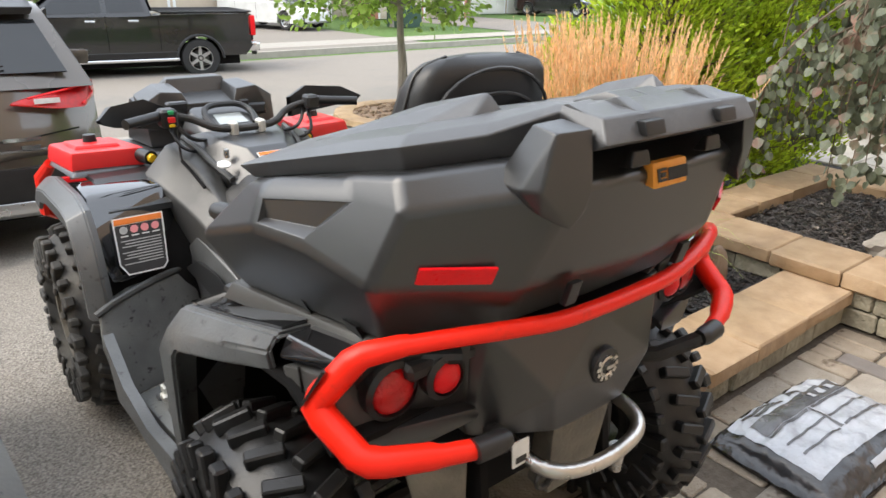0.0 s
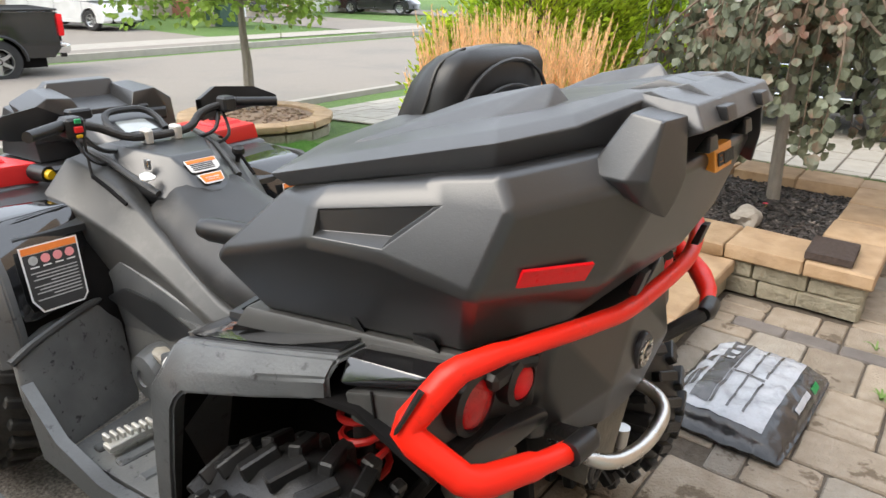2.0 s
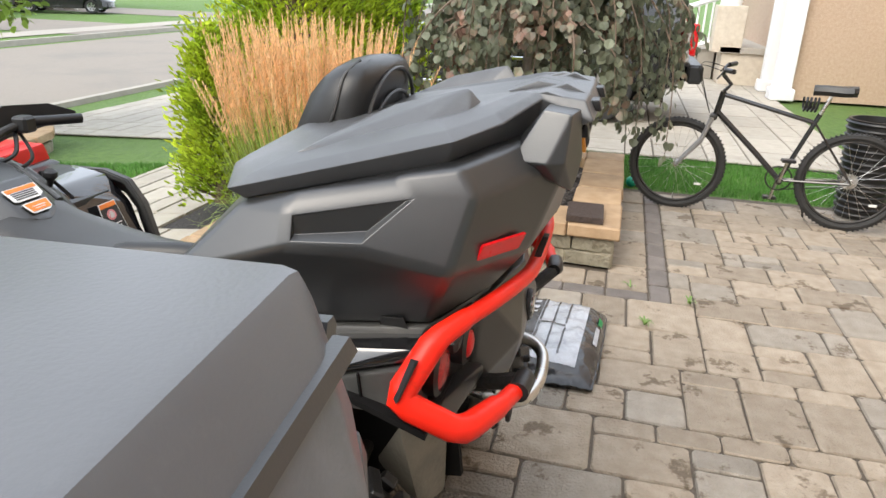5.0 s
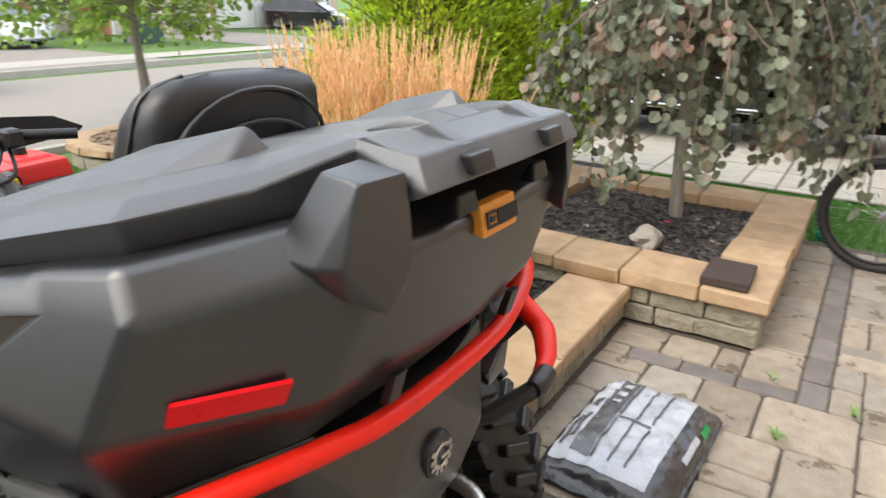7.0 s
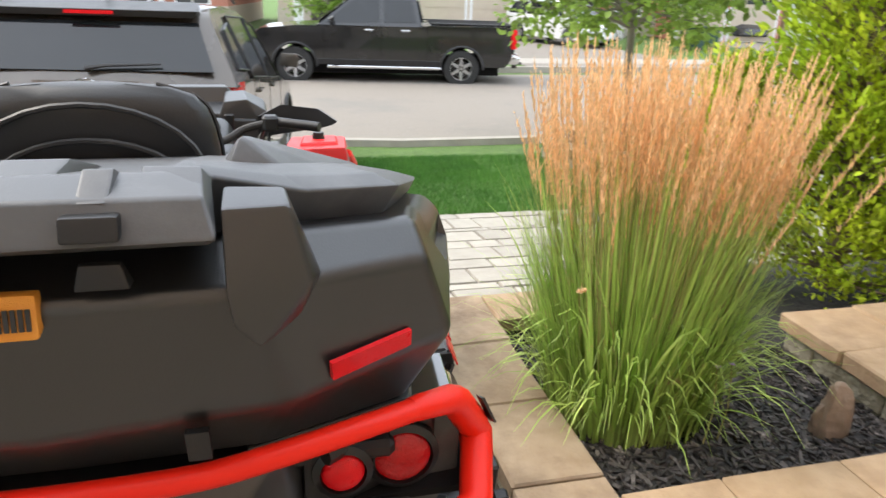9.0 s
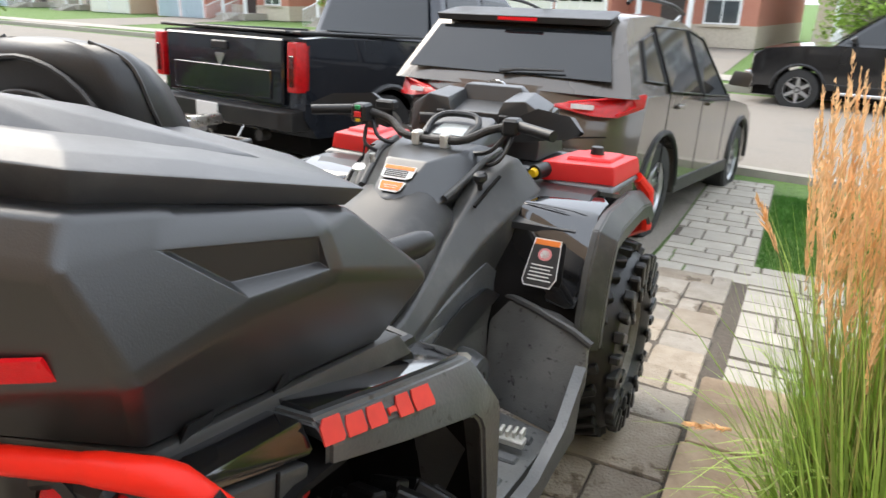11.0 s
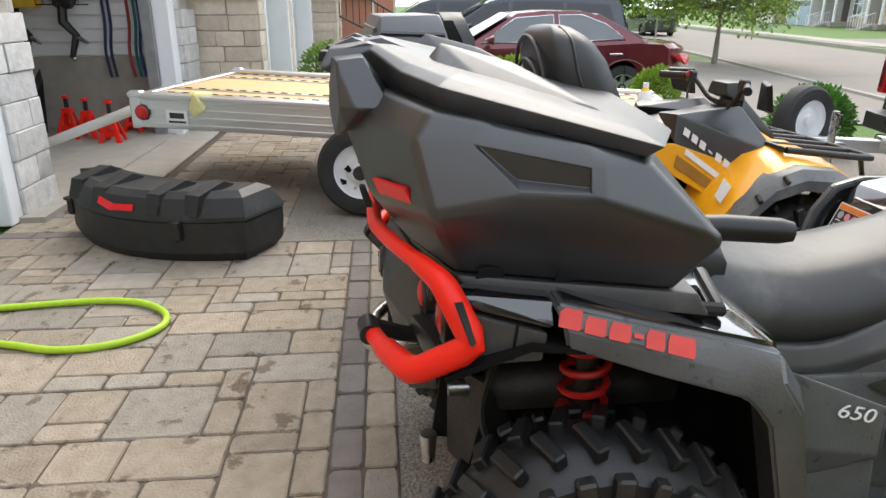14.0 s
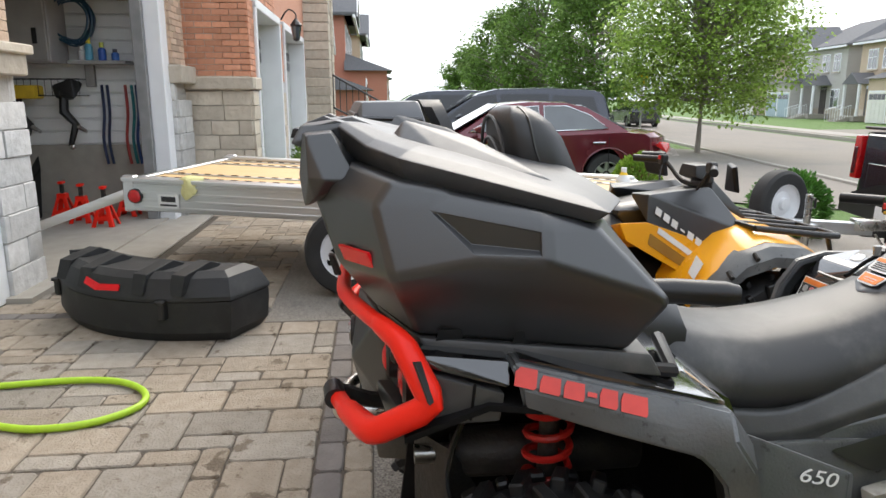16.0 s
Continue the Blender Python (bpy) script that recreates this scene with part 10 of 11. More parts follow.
for y, s in ((-1.72, 1.0), (-1.22, 1.25)):
    hi = thing("hitch_arm", (GX + 0.2, GY + y, 1.2), "black steel tow hitch arm hanging on the wall", "tow hitch", "hitch arms on the wall")
    part("arm", b_tube([(GX + 0.16, GY + y, 1.42), (GX + 0.16, GY + y - 0.02, 1.22), (GX + 0.17, GY + y + 0.10, 1.08), (GX + 0.17, GY + y + 0.02, 0.84)], [0.05, 0.055, 0.045, 0.03], n=8), black_trim, hi)
    part("ball", b_ball((GX + 0.19, GY + y + 0.05, 0.83), 0.035, 0.035, 0.035, 2), steel, hi)
    part("shank", b_tube([(GX + 0.17, GY + y + 0.08, 1.08), (GX + 0.19, GY + y + 0.22, 1.0)], [0.03, 0.02], n=8), steel, hi)
pd = solid("power_head", b_hull([(GX + 0.1, GY - 1.35, 1.36), (GX + 0.3, GY - 1.05, 1.36), (GX + 0.28, GY - 1.3, 1.52), (GX + 0.12, GY - 1.0, 1.55), (GX + 0.25, GY - 1.1, 1.6), (GX + 0.1, GY - 1.15, 1.35)], bevel=0.03), black_trim, "black tow mirror hanging in the garage", "mirror")
chain = thing("chain", (GX + 0.12, GY - 1.92, 1.0), "steel chain hanging on the garage wall", "chain")
for k in range(16):
    z0 = 1.36 - k * 0.045
    part("link", b_tube([(GX + 0.14 + (0.016 * math.cos(a) if k % 2 else 0), GY - 1.92 + (0 if k % 2 else 0.016 * math.cos(a)), z0 + 0.03 * math.sin(a)) for a in [2 * math.pi * q / 10 for q in range(10)]], 0.006, n=5, closed=True), steel, chain)
for y, c in ((-0.86, (0.03, 0.04, 0.09)), (-0.80, (0.02, 0.03, 0.07)), (-0.60, (0.35, 0.05, 0.04)), (-0.53, (0.02, 0.16, 0.17)), (-0.48, (0.02, 0.05, 0.16))):
    solid("ratchet_strap", b_tube(smooth_path([(GX + 0.0, GY + y, 1.52), (GX + 0.08, GY + y + 0.03, 1.2), (GX + 0.07, GY + y - 0.01, 0.9), (GX + 0.08, GY + y + 0.02, 0.62)], 4), 0.016, n=6, flat=0.5), mat("strap_%d" % int(-y * 100), c, c, rough=0.8), "coloured tie-down strap hanging on a hook", "strap", "straps on hooks")
for x, y in ((-6.2, -0.95), (-5.95, -0.62), (-6.45, -1.25), (-6.6, -0.6)):
    js = thing("jack_stand", (x, GY + y, 0.04), "red steel jack stand on the garage floor", "jack stand", "red jack stands")
    for dx in (-1, 1):
        for dy in (-1, 1):
            part("leg", b_hull([(x + dx * (0.115 - e), GY + y + dy * (0.115 - f), 0.04) for e, f in ((0, 0), (0.05, 0), (0, 0.05))] + [(x + dx * (0.045 - e), GY + y + dy * (0.045 - f), 0.30) for e, f in ((0, 0), (0.035, 0), (0, 0.035))], bevel=0.004), red_paint, js)
        part("brace", b_hull([(x + dx * 0.085, GY + y - 0.09, 0.10), (x + dx * 0.085, GY + y + 0.09, 0.10), (x + dx * 0.078, GY + y - 0.08, 0.15), (x + dx * 0.078, GY + y + 0.08, 0.15), (x + dx * 0.070, GY + y, 0.12)], bevel=0.003), red_paint, js)
    part("collar", b_box(x, GY + y, 0.30, 0.10, 0.10, 0.06, bevel=0.008), red_paint, js)
    part("post", b_box(x, GY + y, 0.37, 0.035, 0.035, 0.14), dark_metal, js)
    part("saddle", b_box(x, GY + y, 0.45, 0.10, 0.05, 0.03, bevel=0.005), red_paint, js)
shv = solid("storage_bin", b_hull([(GX + 0.1, GY - 1.75, 0.04), (GX + 0.4, GY - 1.5, 0.04), (GX + 0.35, GY - 1.95, 0.04), (GX + 0.1, GY - 1.6, 0.75), (GX + 0.3, GY - 1.5, 0.6)], bevel=0.02), black_trim, "dark plastic bin standing in the garage", "bin")

# ---------------------------------------------------------------- the street
street_tree("street_tree", 4.55, 6.45, -0.36, 1.45, 3.6, 1.75, 31, 12000, 0.085, maple_m, "young maple in a stone ring beside the street", "maples", 0.085)
street_tree("street_tree", -20.4, 10.0, -0.45, 1.55, 5.2, 3.0, 32, 34000, 0.105, maple_m, "round-headed maple on the boulevard", "maples", 0.10)
street_tree("street_tree", -34, 10.6, -0.4, 1.6, 6.8, 2.8, 33, 13000, 0.18, far_leaf_m, "tall leafy tree further along the boulevard", "far trees", 0.16)
street_tree("street_tree", -43, 10.2, -0.4, 1.6, 7.4, 3.2, 34, 12000, 0.20, far_leaf_m, "tall leafy tree further along the boulevard", "far trees", 0.18)
street_tree("street_tree", -54, 9.6, -0.4, 1.6, 7.0, 3.4, 35, 11000, 0.22, far_leaf_m, "tall leafy tree further along the boulevard", "far trees", 0.18)
street_tree("street_tree", -68, 9.0, -0.4, 1.6, 5.0, 3.2, 36, 9000, 0.26, far_leaf_m, "tall leafy tree further along the boulevard", "far trees", 0.18)
street_tree("street_tree", 2.5, 23.5, -0.5, 1.2, 3.4, 1.8, 37, 7000, 0.12, maple_m, "leafy tree on a lawn across the street", "maples", 0.10)
street_tree("street_tree", 16.5, 24.0, -0.5, 1.4, 4.0, 2.0, 38, 7000, 0.13, maple_m, "leafy tree on a lawn across the street", "maples", 0.10)
street_tree("street_tree", -14.0, 21.5, -0.5, 1.2, 3.6, 1.8, 39, 7000, 0.12, maple_m, "leafy tree on a lawn across the street", "maples", 0.10)

# stone ring round the street tree
ring_w = tagged(new("tree_ring", finish(b_lathe([(0.0, 0.13), (0.78, 0.13), (0.78, -0.2)], 28, "z", (4.35, 6.05, -0.30)), "tree_ring", rock_brown)), "round stone planter of buff blocks with red gravel", "planter")
for k in range(15):
    a = 2 * math.pi * k / 15
    for zz, m_, nm, dd in ((-0.33, wall_m, "wall_block", 0.16), (-0.175, cap_m, "cap_stone", 0.24)):
        bm = rough_block(0.36, dd, 0.16 if nm == "wall_block" else 0.08, rs)
        part(nm, moved(bm, Matrix.Translation((4.35 + 0.82 * math.cos(a), 6.05 + 0.82 * math.sin(a), zz)) @ Matrix.Rotation(a + math.pi / 2, 4, "Z")), m_, ring_w, angle=34)
gv = bmesh.new()
for k in range(160):
    a, r = rs.uniform(0, 6.28), 0.68 * math.sqrt(rs.random())
    bm_add(gv, b_ball((4.35 + r * math.cos(a), 6.05 + r * math.sin(a), -0.165 + rs.uniform(0, 0.02)), rs.uniform(0.02, 0.045), rs.uniform(0.02, 0.045), 0.022, 1))
o = part("gravel", gv, rock_brown, ring_w)
tagged(o, kind="stuff")

# boulders and flowers round the boulevard maple, clipped bushes, hydrant
for x, y, r, s in ((-19.6, 8.2, 0.5, 5), (-20.2, 7.7, 0.4, 6), (-18.9, 8.4, 0.35, 7)):
    rock("boulder", (x, y, -0.35), r, r * 0.8, r * 0.6, rock_m, "weathered boulder beside the boulevard maple", s)


def bush(x, y, z, r, h, seed, material, label, count=3200):
    rnd = random.Random(seed)
    root = thing("bush", (x, y, z), label, "bush", "clipped bushes")
    part("stem", b_tube([(x, y, z), (x, y, z + h * 0.5)], [0.05, 0.02], n=6), twig_m, root)
    C, D, N, S = [], [], [], []
    for k in range(count):
        v = Vector((rnd.gauss(0, 1), rnd.gauss(0, 1), rnd.gauss(0, 1))).normalized()
        k2 = rnd.uniform(0.78, 1.04) * (1 + 0.12 * noise.noise(v * 2.5 + Vector((seed, 0, 0))))
        C.append(Vector((x + v.x * r * k2, y + v.y * r * k2, z + h * 0.5 + v.z * h * 0.5 * k2)))
        D.append(v + Vector((rnd.uniform(-0.7, 0.7), rnd.uniform(-0.7, 0.7), rnd.uniform(-0.3, 0.9))))
        N.append(Vector((rnd.uniform(-1, 1), rnd.uniform(-1, 1), 1)))
        S.append(rnd.uniform(0.03, 0.055) * (1 + r * 0.4))
    V, F = leaf_quads(C, D, N, S, 0.5)
    ob = new("crown", py_mesh("crown", V, F, material))
    ob.parent = root
    ob.matrix_parent_inverse = root.matrix_basis.inverted()
    tagged(ob, kind="stuff")


lime_leaf = mat("lime_leaf", (0.12, 0.24, 0.02), (0.22, 0.34, 0.04), rough=0.6, scale=3, per=0.35, thin=0.35)
box_leaf = mat("boxwood_leaf", (0.05, 0.16, 0.02), (0.09, 0.23, 0.035), rough=0.55, scale=4, per=0.35, thin=0.35)
spruce_leaf = mat("blue_spruce_needle", (0.10, 0.16, 0.17), (0.17, 0.24, 0.25), rough=0.7, scale=4, per=0.35)
bush(-5.8, 4.15, gz(4.15), 0.42, 0.8, 1, box_leaf, "round clipped green bush beside the driveway", 5000)
bush(-6.6, 2.62, gz(2.62), 0.30, 0.78, 2, lime_leaf, "lime-green bush between the driveways")
bush(-8.2, 1.2, 0, 0.5, 0.7, 3, lime_leaf, "lime-green bush between the driveways")
bush(-8.0, -0.3, 0, 0.55, 0.8, 4, lime_leaf, "lime-green bush between the driveways")
bush(-8.3, -1.3, 0, 0.45, 0.9, 6, far_leaf_m, "dark green bush near the brick bay")
bush(-49.5, 27.5, -0.5, 1.1, 2.2, 5, spruce_leaf, "blue spruce on a far lawn", 2200)
hy = thing("fire_hydrant", (-26.5, 8.5, -0.42), "red and blue fire hydrant on the boulevard", "hydrant")
part("barrel", b_lathe([(0.16, 0), (0.16, 0.06), (0.11, 0.08), (0.11, 0.5), (0.14, 0.52), (0.13, 0.6)], 14, "z", (-26.5, 8.5, -0.42)), red_paint, hy)
part("bonnet", b_lathe([(0.14, 0.58), (0.13, 0.68), (0.07, 0.76), (0.0, 0.80)], 14, "z", (-26.5, 8.5, -0.42)), mat("blue_paint", (0.03, 0.15, 0.35), (0.03, 0.12, 0.3), rough=0.4), hy)
part("outlet", b_cyl((-26.72, 8.5, -0.02), (-26.28, 8.5, -0.02), 0.06, n=12), red_paint, hy)
sg = thing("road_sign", (-24.5, 9.6, -0.45), "small yellow diamond road sign on a grey post", "sign")
part("post", b_cyl((-24.5, 9.6, -0.45), (-24.5, 9.6, 2.4), 0.035, n=8), rim_silver, sg)
part("sign_plate", moved(b_box(0, 0, 0, 0.03, 0.40, 0.40), Matrix.Translation((-24.46, 9.6, 2.1)) @ Matrix.Rotation(radians(45), 4, "X")), yellow_cap, sg)
ub = solid("utility_box", b_box(17.5, 24.5, -0.1, 1.2, 1.0, 0.9, bevel=0.03), mat("dark_green_box", (0.03, 0.07, 0.05), (0.04, 0.09, 0.06), rough=0.5), "dark green utility box on a far lawn", "utility box")

# ---------------------------------------------------------------- houses
house_walls = {
    "beige": mat("beige_siding", (0.52, 0.43, 0.33), (0.58, 0.49, 0.38), rough=0.8, scale=4, stretch=(0.3, 0.3, 8), bump=0.3, bscale=12),
    "red": mat("red_brick_wall", (0.42, 0.16, 0.11), (0.52, 0.24, 0.17), rough=0.9, scale=30, stretch=(1, 1, 2.5), bump=0.6, bscale=30),
    "tan": mat("tan_brick_wall", (0.46, 0.35, 0.25), (0.56, 0.45, 0.34), rough=0.9, scale=30, stretch=(1, 1, 2.5), bump=0.6, bscale=30),
    "grey": mat("grey_siding", (0.40, 0.38, 0.35), (0.46, 0.44, 0.41), rough=0.8, scale=4, stretch=(0.3, 0.3, 8), bump=0.3, bscale=12),
}


def house(at, rot, w, d, h, wall, garage_m, seed, label, porch=True):
    """A two-storey house; its front looks along local -y. Walls, hipped and gabled roofs, windows, garage, porch."""
    rnd = random.Random(seed)
    M = Matrix.Translation(at) @ Matrix.Rotation(radians(rot), 4, "Z")
    root = thing("house", at, label, "house", "houses on the street")

    def A(nm, bm, material, parent=None, lab="", **k):
        return part(nm, moved(bm, M), material, parent or root, lab, **k)
    wm = house_walls[wall]
    wallp = A("wall", b_box(0, d / 2, h / 2, w, d, h), wm)
    A("base_course", b_box(0, d / 2, 0.45, w + 0.06, d + 0.06, 0.9), stone_tan, wallp)
    rf = A("roof", b_hull([(-w / 2 - 0.5, -0.5, h), (w / 2 + 0.5, -0.5, h), (-w / 2 - 0.5, d + 0.5, h), (w / 2 + 0.5, d + 0.5, h), (-w / 2 - 0.5, -0.5, h + 0.12), (w / 2 + 0.5, -0.5, h + 0.12), (-w / 2 + 2.5, d / 2, h + 2.6), (w / 2 - 2.5, d / 2, h + 2.6), (-w / 2 - 0.5, d + 0.5, h + 0.12), (w / 2 + 0.5, d + 0.5, h + 0.12)]), shingle_m, None, "grey shingled roof", angle=10)
    A("eaves", b_box(0, -0.5, h - 0.06, w + 1.0, 0.12, 0.16), white_paint, rf)
    gx = -w / 4 if seed % 2 else w / 4
    gw = min(5.4, w * 0.52)
    ga = A("garage_wing", b_box(gx, -1.0, h * 0.26, gw, 2.2, h * 0.52), wm)
    A("gable_wall", b_prism([(gx - gw / 2, h), (gx + gw / 2, h), (gx, h + 1.9)], "y", -0.35, 0.6), wm, wallp)
    A("gable_roof", b_prism([(gx - gw / 2 - 0.35, h - 0.05), (gx, h + 2.05), (gx + gw / 2 + 0.35, h - 0.05), (gx + gw / 2 + 0.35, h + 0.12), (gx, h + 2.25), (gx - gw / 2 - 0.35, h + 0.12)], "y", -0.65, 3.0), shingle_m, rf, angle=10)
    A("gable_trim", b_prism([(gx - gw / 2 - 0.35, h - 0.10), (gx, h + 1.98), (gx + gw / 2 + 0.35, h - 0.10), (gx + gw / 2 + 0.35, h + 0.10), (gx, h + 2.2), (gx - gw / 2 - 0.35, h + 0.10)], "y", -0.70, -0.64), white_paint, rf, angle=10)
    A("wing_roof", b_hull([(gx - gw / 2 - 0.3, -2.4, h * 0.52), (gx + gw / 2 + 0.3, -2.4, h * 0.52), (gx - gw / 2 - 0.3, 0.05, h * 0.52), (gx + gw / 2 + 0.3, 0.05, h * 0.52), (gx - gw / 2 + 0.4, 0.05, h * 0.52 + 0.9), (gx + gw / 2 - 0.4, 0.05, h * 0.52 + 0.9)]), shingle_m, ga, angle=10)
    nd = 2
    for k in range(nd):
        cx = gx + (k - 0.5) * gw * 0.48
        dr = A("garage_door", b_box(cx, -2.115, 1.12, gw * 0.42, 0.05, 2.2), garage_m, ga)
        A("door_surround", b_box(cx, -2.11, 1.18, gw * 0.42 + 0.22, 0.03, 2.36), white_paint, ga)
        for r in range(4):
            for c in range(4):
                A("door_panel", b_box(cx + (c - 1.5) * gw * 0.1, -2.15, 0.32 + r * 0.53, gw * 0.085, 0.03, 0.40), glass_dark if r == 3 else garage_m, dr)
    ox = -gx

    def window(cx, z, ww, wh, yy=-0.02):
        f = A("window", b_box(cx, yy, z, ww + 0.22, 0.08, wh + 0.22), white_paint, wallp)
        A("pane", b_box(cx, yy - 0.045, z, ww, 0.02, wh), glass_mid, f)
        A("mullion", b_box(cx, yy - 0.06, z, 0.06, 0.03, wh), white_paint, f)
        A("mullion", b_box(cx, yy - 0.06, z + wh * 0.1, ww, 0.03, 0.05), white_paint, f)
        A("window_sill", b_box(cx, yy - 0.06, z - wh / 2 - 0.12, ww + 0.3, 0.14, 0.10), stone_tan, f)
    window(gx - gw * 0.2, h * 0.78, 1.1, 1.5)
    window(gx + gw * 0.2, h * 0.78, 1.1, 1.5)
    window(ox - 0.9, h * 0.78, 1.2, 1.4)
    window(ox + 1.1, h * 0.78, 1.0, 1.4)
    window(ox + 1.3, 1.75, 1.3, 1.5)
    dr = A("front_door", b_box(ox - 0.8, -0.04, 1.45, 1.0, 0.08, 2.1), mat("dark_front_door", (0.05, 0.04, 0.04), (0.07, 0.06, 0.05), rough=0.4), wallp)
    A("transom", b_box(ox - 0.8, -0.04, 2.65, 1.0, 0.06, 0.25), glass_mid, dr)
    if porch:
        A("porch_roof", b_hull([(ox - 2.0, -1.7, 2.9), (ox + 0.6, -1.7, 2.9), (ox - 2.0, 0, 2.9), (ox + 0.6, 0, 2.9), (ox - 0.7, -1.7, 3.8), (ox - 0.7, 0, 3.8)]), shingle_m, wallp, angle=10)
        for x in (ox - 1.8, ox + 0.4):
            A("porch_column", b_cyl((x, -1.5, 0.35), (x, -1.5, 2.9), 0.12, n=10), white_paint, wallp)
        A("porch_floor", b_box(ox - 0.7, -0.9, 0.2, 2.8, 1.9, 0.4), concrete, wallp)
        for k in range(4):
            st = A("step", b_box(ox - 0.7, -2.0 - 0.3 * k, 0.16 - k * 0.10, 1.5, 0.32, 0.32 - k * 0.02), concrete, wallp)
        for x in (ox - 1.5, ox + 0.1):
            rl = A("porch_rail", b_tube([(x, -1.8, 1.25), (x, -3.0, 0.85)], 0.035, n=6), white_paint, wallp)
            for k in range(7):
                A("baluster", b_tube([(x, -1.8 - k * 0.2, 0.35 - k * 0.06), (x, -1.8 - k * 0.2, 1.25 - k * 0.065)], 0.018, n=5), white_paint, rl)
    return root


gd_beige = mat("beige_garage_door", (0.50, 0.42, 0.33), (0.55, 0.47, 0.37), rough=0.5, scale=3)
gd_blue = mat("blue_grey_garage_door", (0.32, 0.40, 0.45), (0.36, 0.44, 0.49), rough=0.5, scale=3)
gd_white = mat("cream_garage_door", (0.68, 0.66, 0.60), (0.72, 0.70, 0.64), rough=0.5, scale=3)


def row(x, v):
    return (x, v + bend(x), -0.5)


RROT = -8.5
house(row(6.5, 31), RROT, 11, 10, 6.0, "beige", gd_beige, 2, "beige two-storey house with a double garage across the street")
house(row(-6.5, 31), RROT, 11, 10, 6.0, "red", gd_white, 3, "red brick two-storey house with a porch across the street")
house(row(19.5, 31), RROT, 11, 10, 6.0, "red", gd_beige, 4, "brick two-storey house across the street")
house(row(33, 32), RROT, 11, 10, 6.0, "tan", gd_white, 5, "tan brick house further along the street")
house(row(-20, 31), RROT, 11, 10, 6.0, "tan", gd_white, 6, "tan brick house with porch columns across the street")
house(row(-34, 31), RROT, 11, 10, 6.0, "red", gd_blue, 7, "red brick house with porch steps across the street")
house(row(-48, 31), RROT, 11, 10, 6.2, "tan", gd_white, 8, "tan brick house with a gabled front across the street")
house(row(-61, 31), RROT, 11, 10, 6.2, "grey", gd_blue, 9, "grey-beige house with blue garage doors across the street")
house(row(-75, 31), RROT, 11, 10, 6.2, "beige", gd_white, 10, "beige house at the far end of the street")
house((-27, -3.0, -0.2), 180, 9, 10, 3.6, "red", gd_white, 12, "low red brick house along the near side", porch=False)
house((-40, -2.0, -0.2), 180, 10, 10, 5.6, "red", gd_white, 13, "red brick house further along the near side", porch=False)
house((-54, -1.5, -0.2), 180, 10, 10, 5.8, "tan", gd_white, 14, "tan brick house further along the near side", porch=False)

# neighbour on the right: porch, steps and white rails
nb = wall_box("wall_neighbour", 10.6, 20, -9.0, -3.3, 0, 5.5, brick_pale, "pale brick wall of the right-hand neighbour")
for k, x in enumerate((10.55, 11.6)):
    pst = thing("porch_post", (x, -3.25, 0), "square white porch post on a stone foot", "post", "porch posts")
    part("post_shaft", b_box(x, -3.25, 1.75, 0.26, 0.26, 3.4, bevel=0.012), white_paint, pst)
    part("post_foot", b_box(x, -3.25, 0.09, 0.36, 0.36, 0.18, bevel=0.015), white_paint, pst)
pv = wall_box("wall_porch_base", 12.2, 15.2, -3.3, -2.5, 0, 0.55, stone_tan, "stone-faced porch base")
part("porch_slab", b_box(13.7, -2.9, 0.60, 3.1, 0.9, 0.10), concrete, pv)
part("porch_pier", b_box(12.4, -2.55, 0.95, 0.5, 0.5, 0.8, bevel=0.012), stone_tan, pv)
part("porch_column", b_lathe([(0.17, 1.35), (0.17, 1.45), (0.13, 1.5), (0.12, 3.6)], 18, "z", (12.4, -2.55, 0)), white_paint, pv)
for k in range(5):
    part("step", b_box(13.9, -2.3 + 0.30 * k, 0.27 - 0.055 * k, 1.8, 0.32, 0.54 - k * 0.11), concrete, pv)
sr = thing("porch_rail", (13.0, -1.8, 0), "white painted porch railing beside the steps", "railing")
part("hand_rail", b_tube([(12.9, -2.6, 1.55), (12.9, -0.9, 0.95)], 0.045, n=8), white_paint, sr)
part("bottom_rail", b_tube([(12.9, -2.6, 0.78), (12.9, -0.9, 0.18)], 0.035, n=8), white_paint, sr)
for k in range(14):
    y = -2.55 + k * 0.125
    part("baluster", b_tube([(12.9, y, 0.78 - 0.353 * (y + 2.6)), (12.9, y, 1.55 - 0.353 * (y + 2.6))], 0.02, n=6), white_paint, sr)
wall_box("wall_house_side", 3.4, 10.6, -9.0, -5.5, 0, 5.0, brick_pale, "pale brick wall closing the side yard")

# ---------------------------------------------------------------- paving
paver_m = mat("buff_grey_paver", (0.275, 0.225, 0.17), (0.36, 0.305, 0.24), rough=0.9, scale=14, bump=1.0, bscale=90, wear=(0.15, 0.115, 0.08), wscale=5.5, wlo=0.58, whi=0.63, per=0.17, world=True)
paver_grey = mat("grey_paver", (0.255, 0.225, 0.185), (0.33, 0.295, 0.25), rough=0.9, scale=14, bump=1.0, bscale=90, wear=(0.15, 0.12, 0.09), wscale=5.5, wlo=0.58, whi=0.63, per=0.17, world=True)
paver_char = mat("charcoal_paver", (0.145, 0.128, 0.118), (0.195, 0.175, 0.16), rough=0.9, scale=10, bump=0.6, bscale=70, per=0.14, world=True)
flag_m = mat("pale_flagstone", (0.34, 0.31, 0.262), (0.41, 0.378, 0.322), rough=0.85, scale=8, bump=0.4, bscale=50, per=0.10, world=True)
U = 0.114


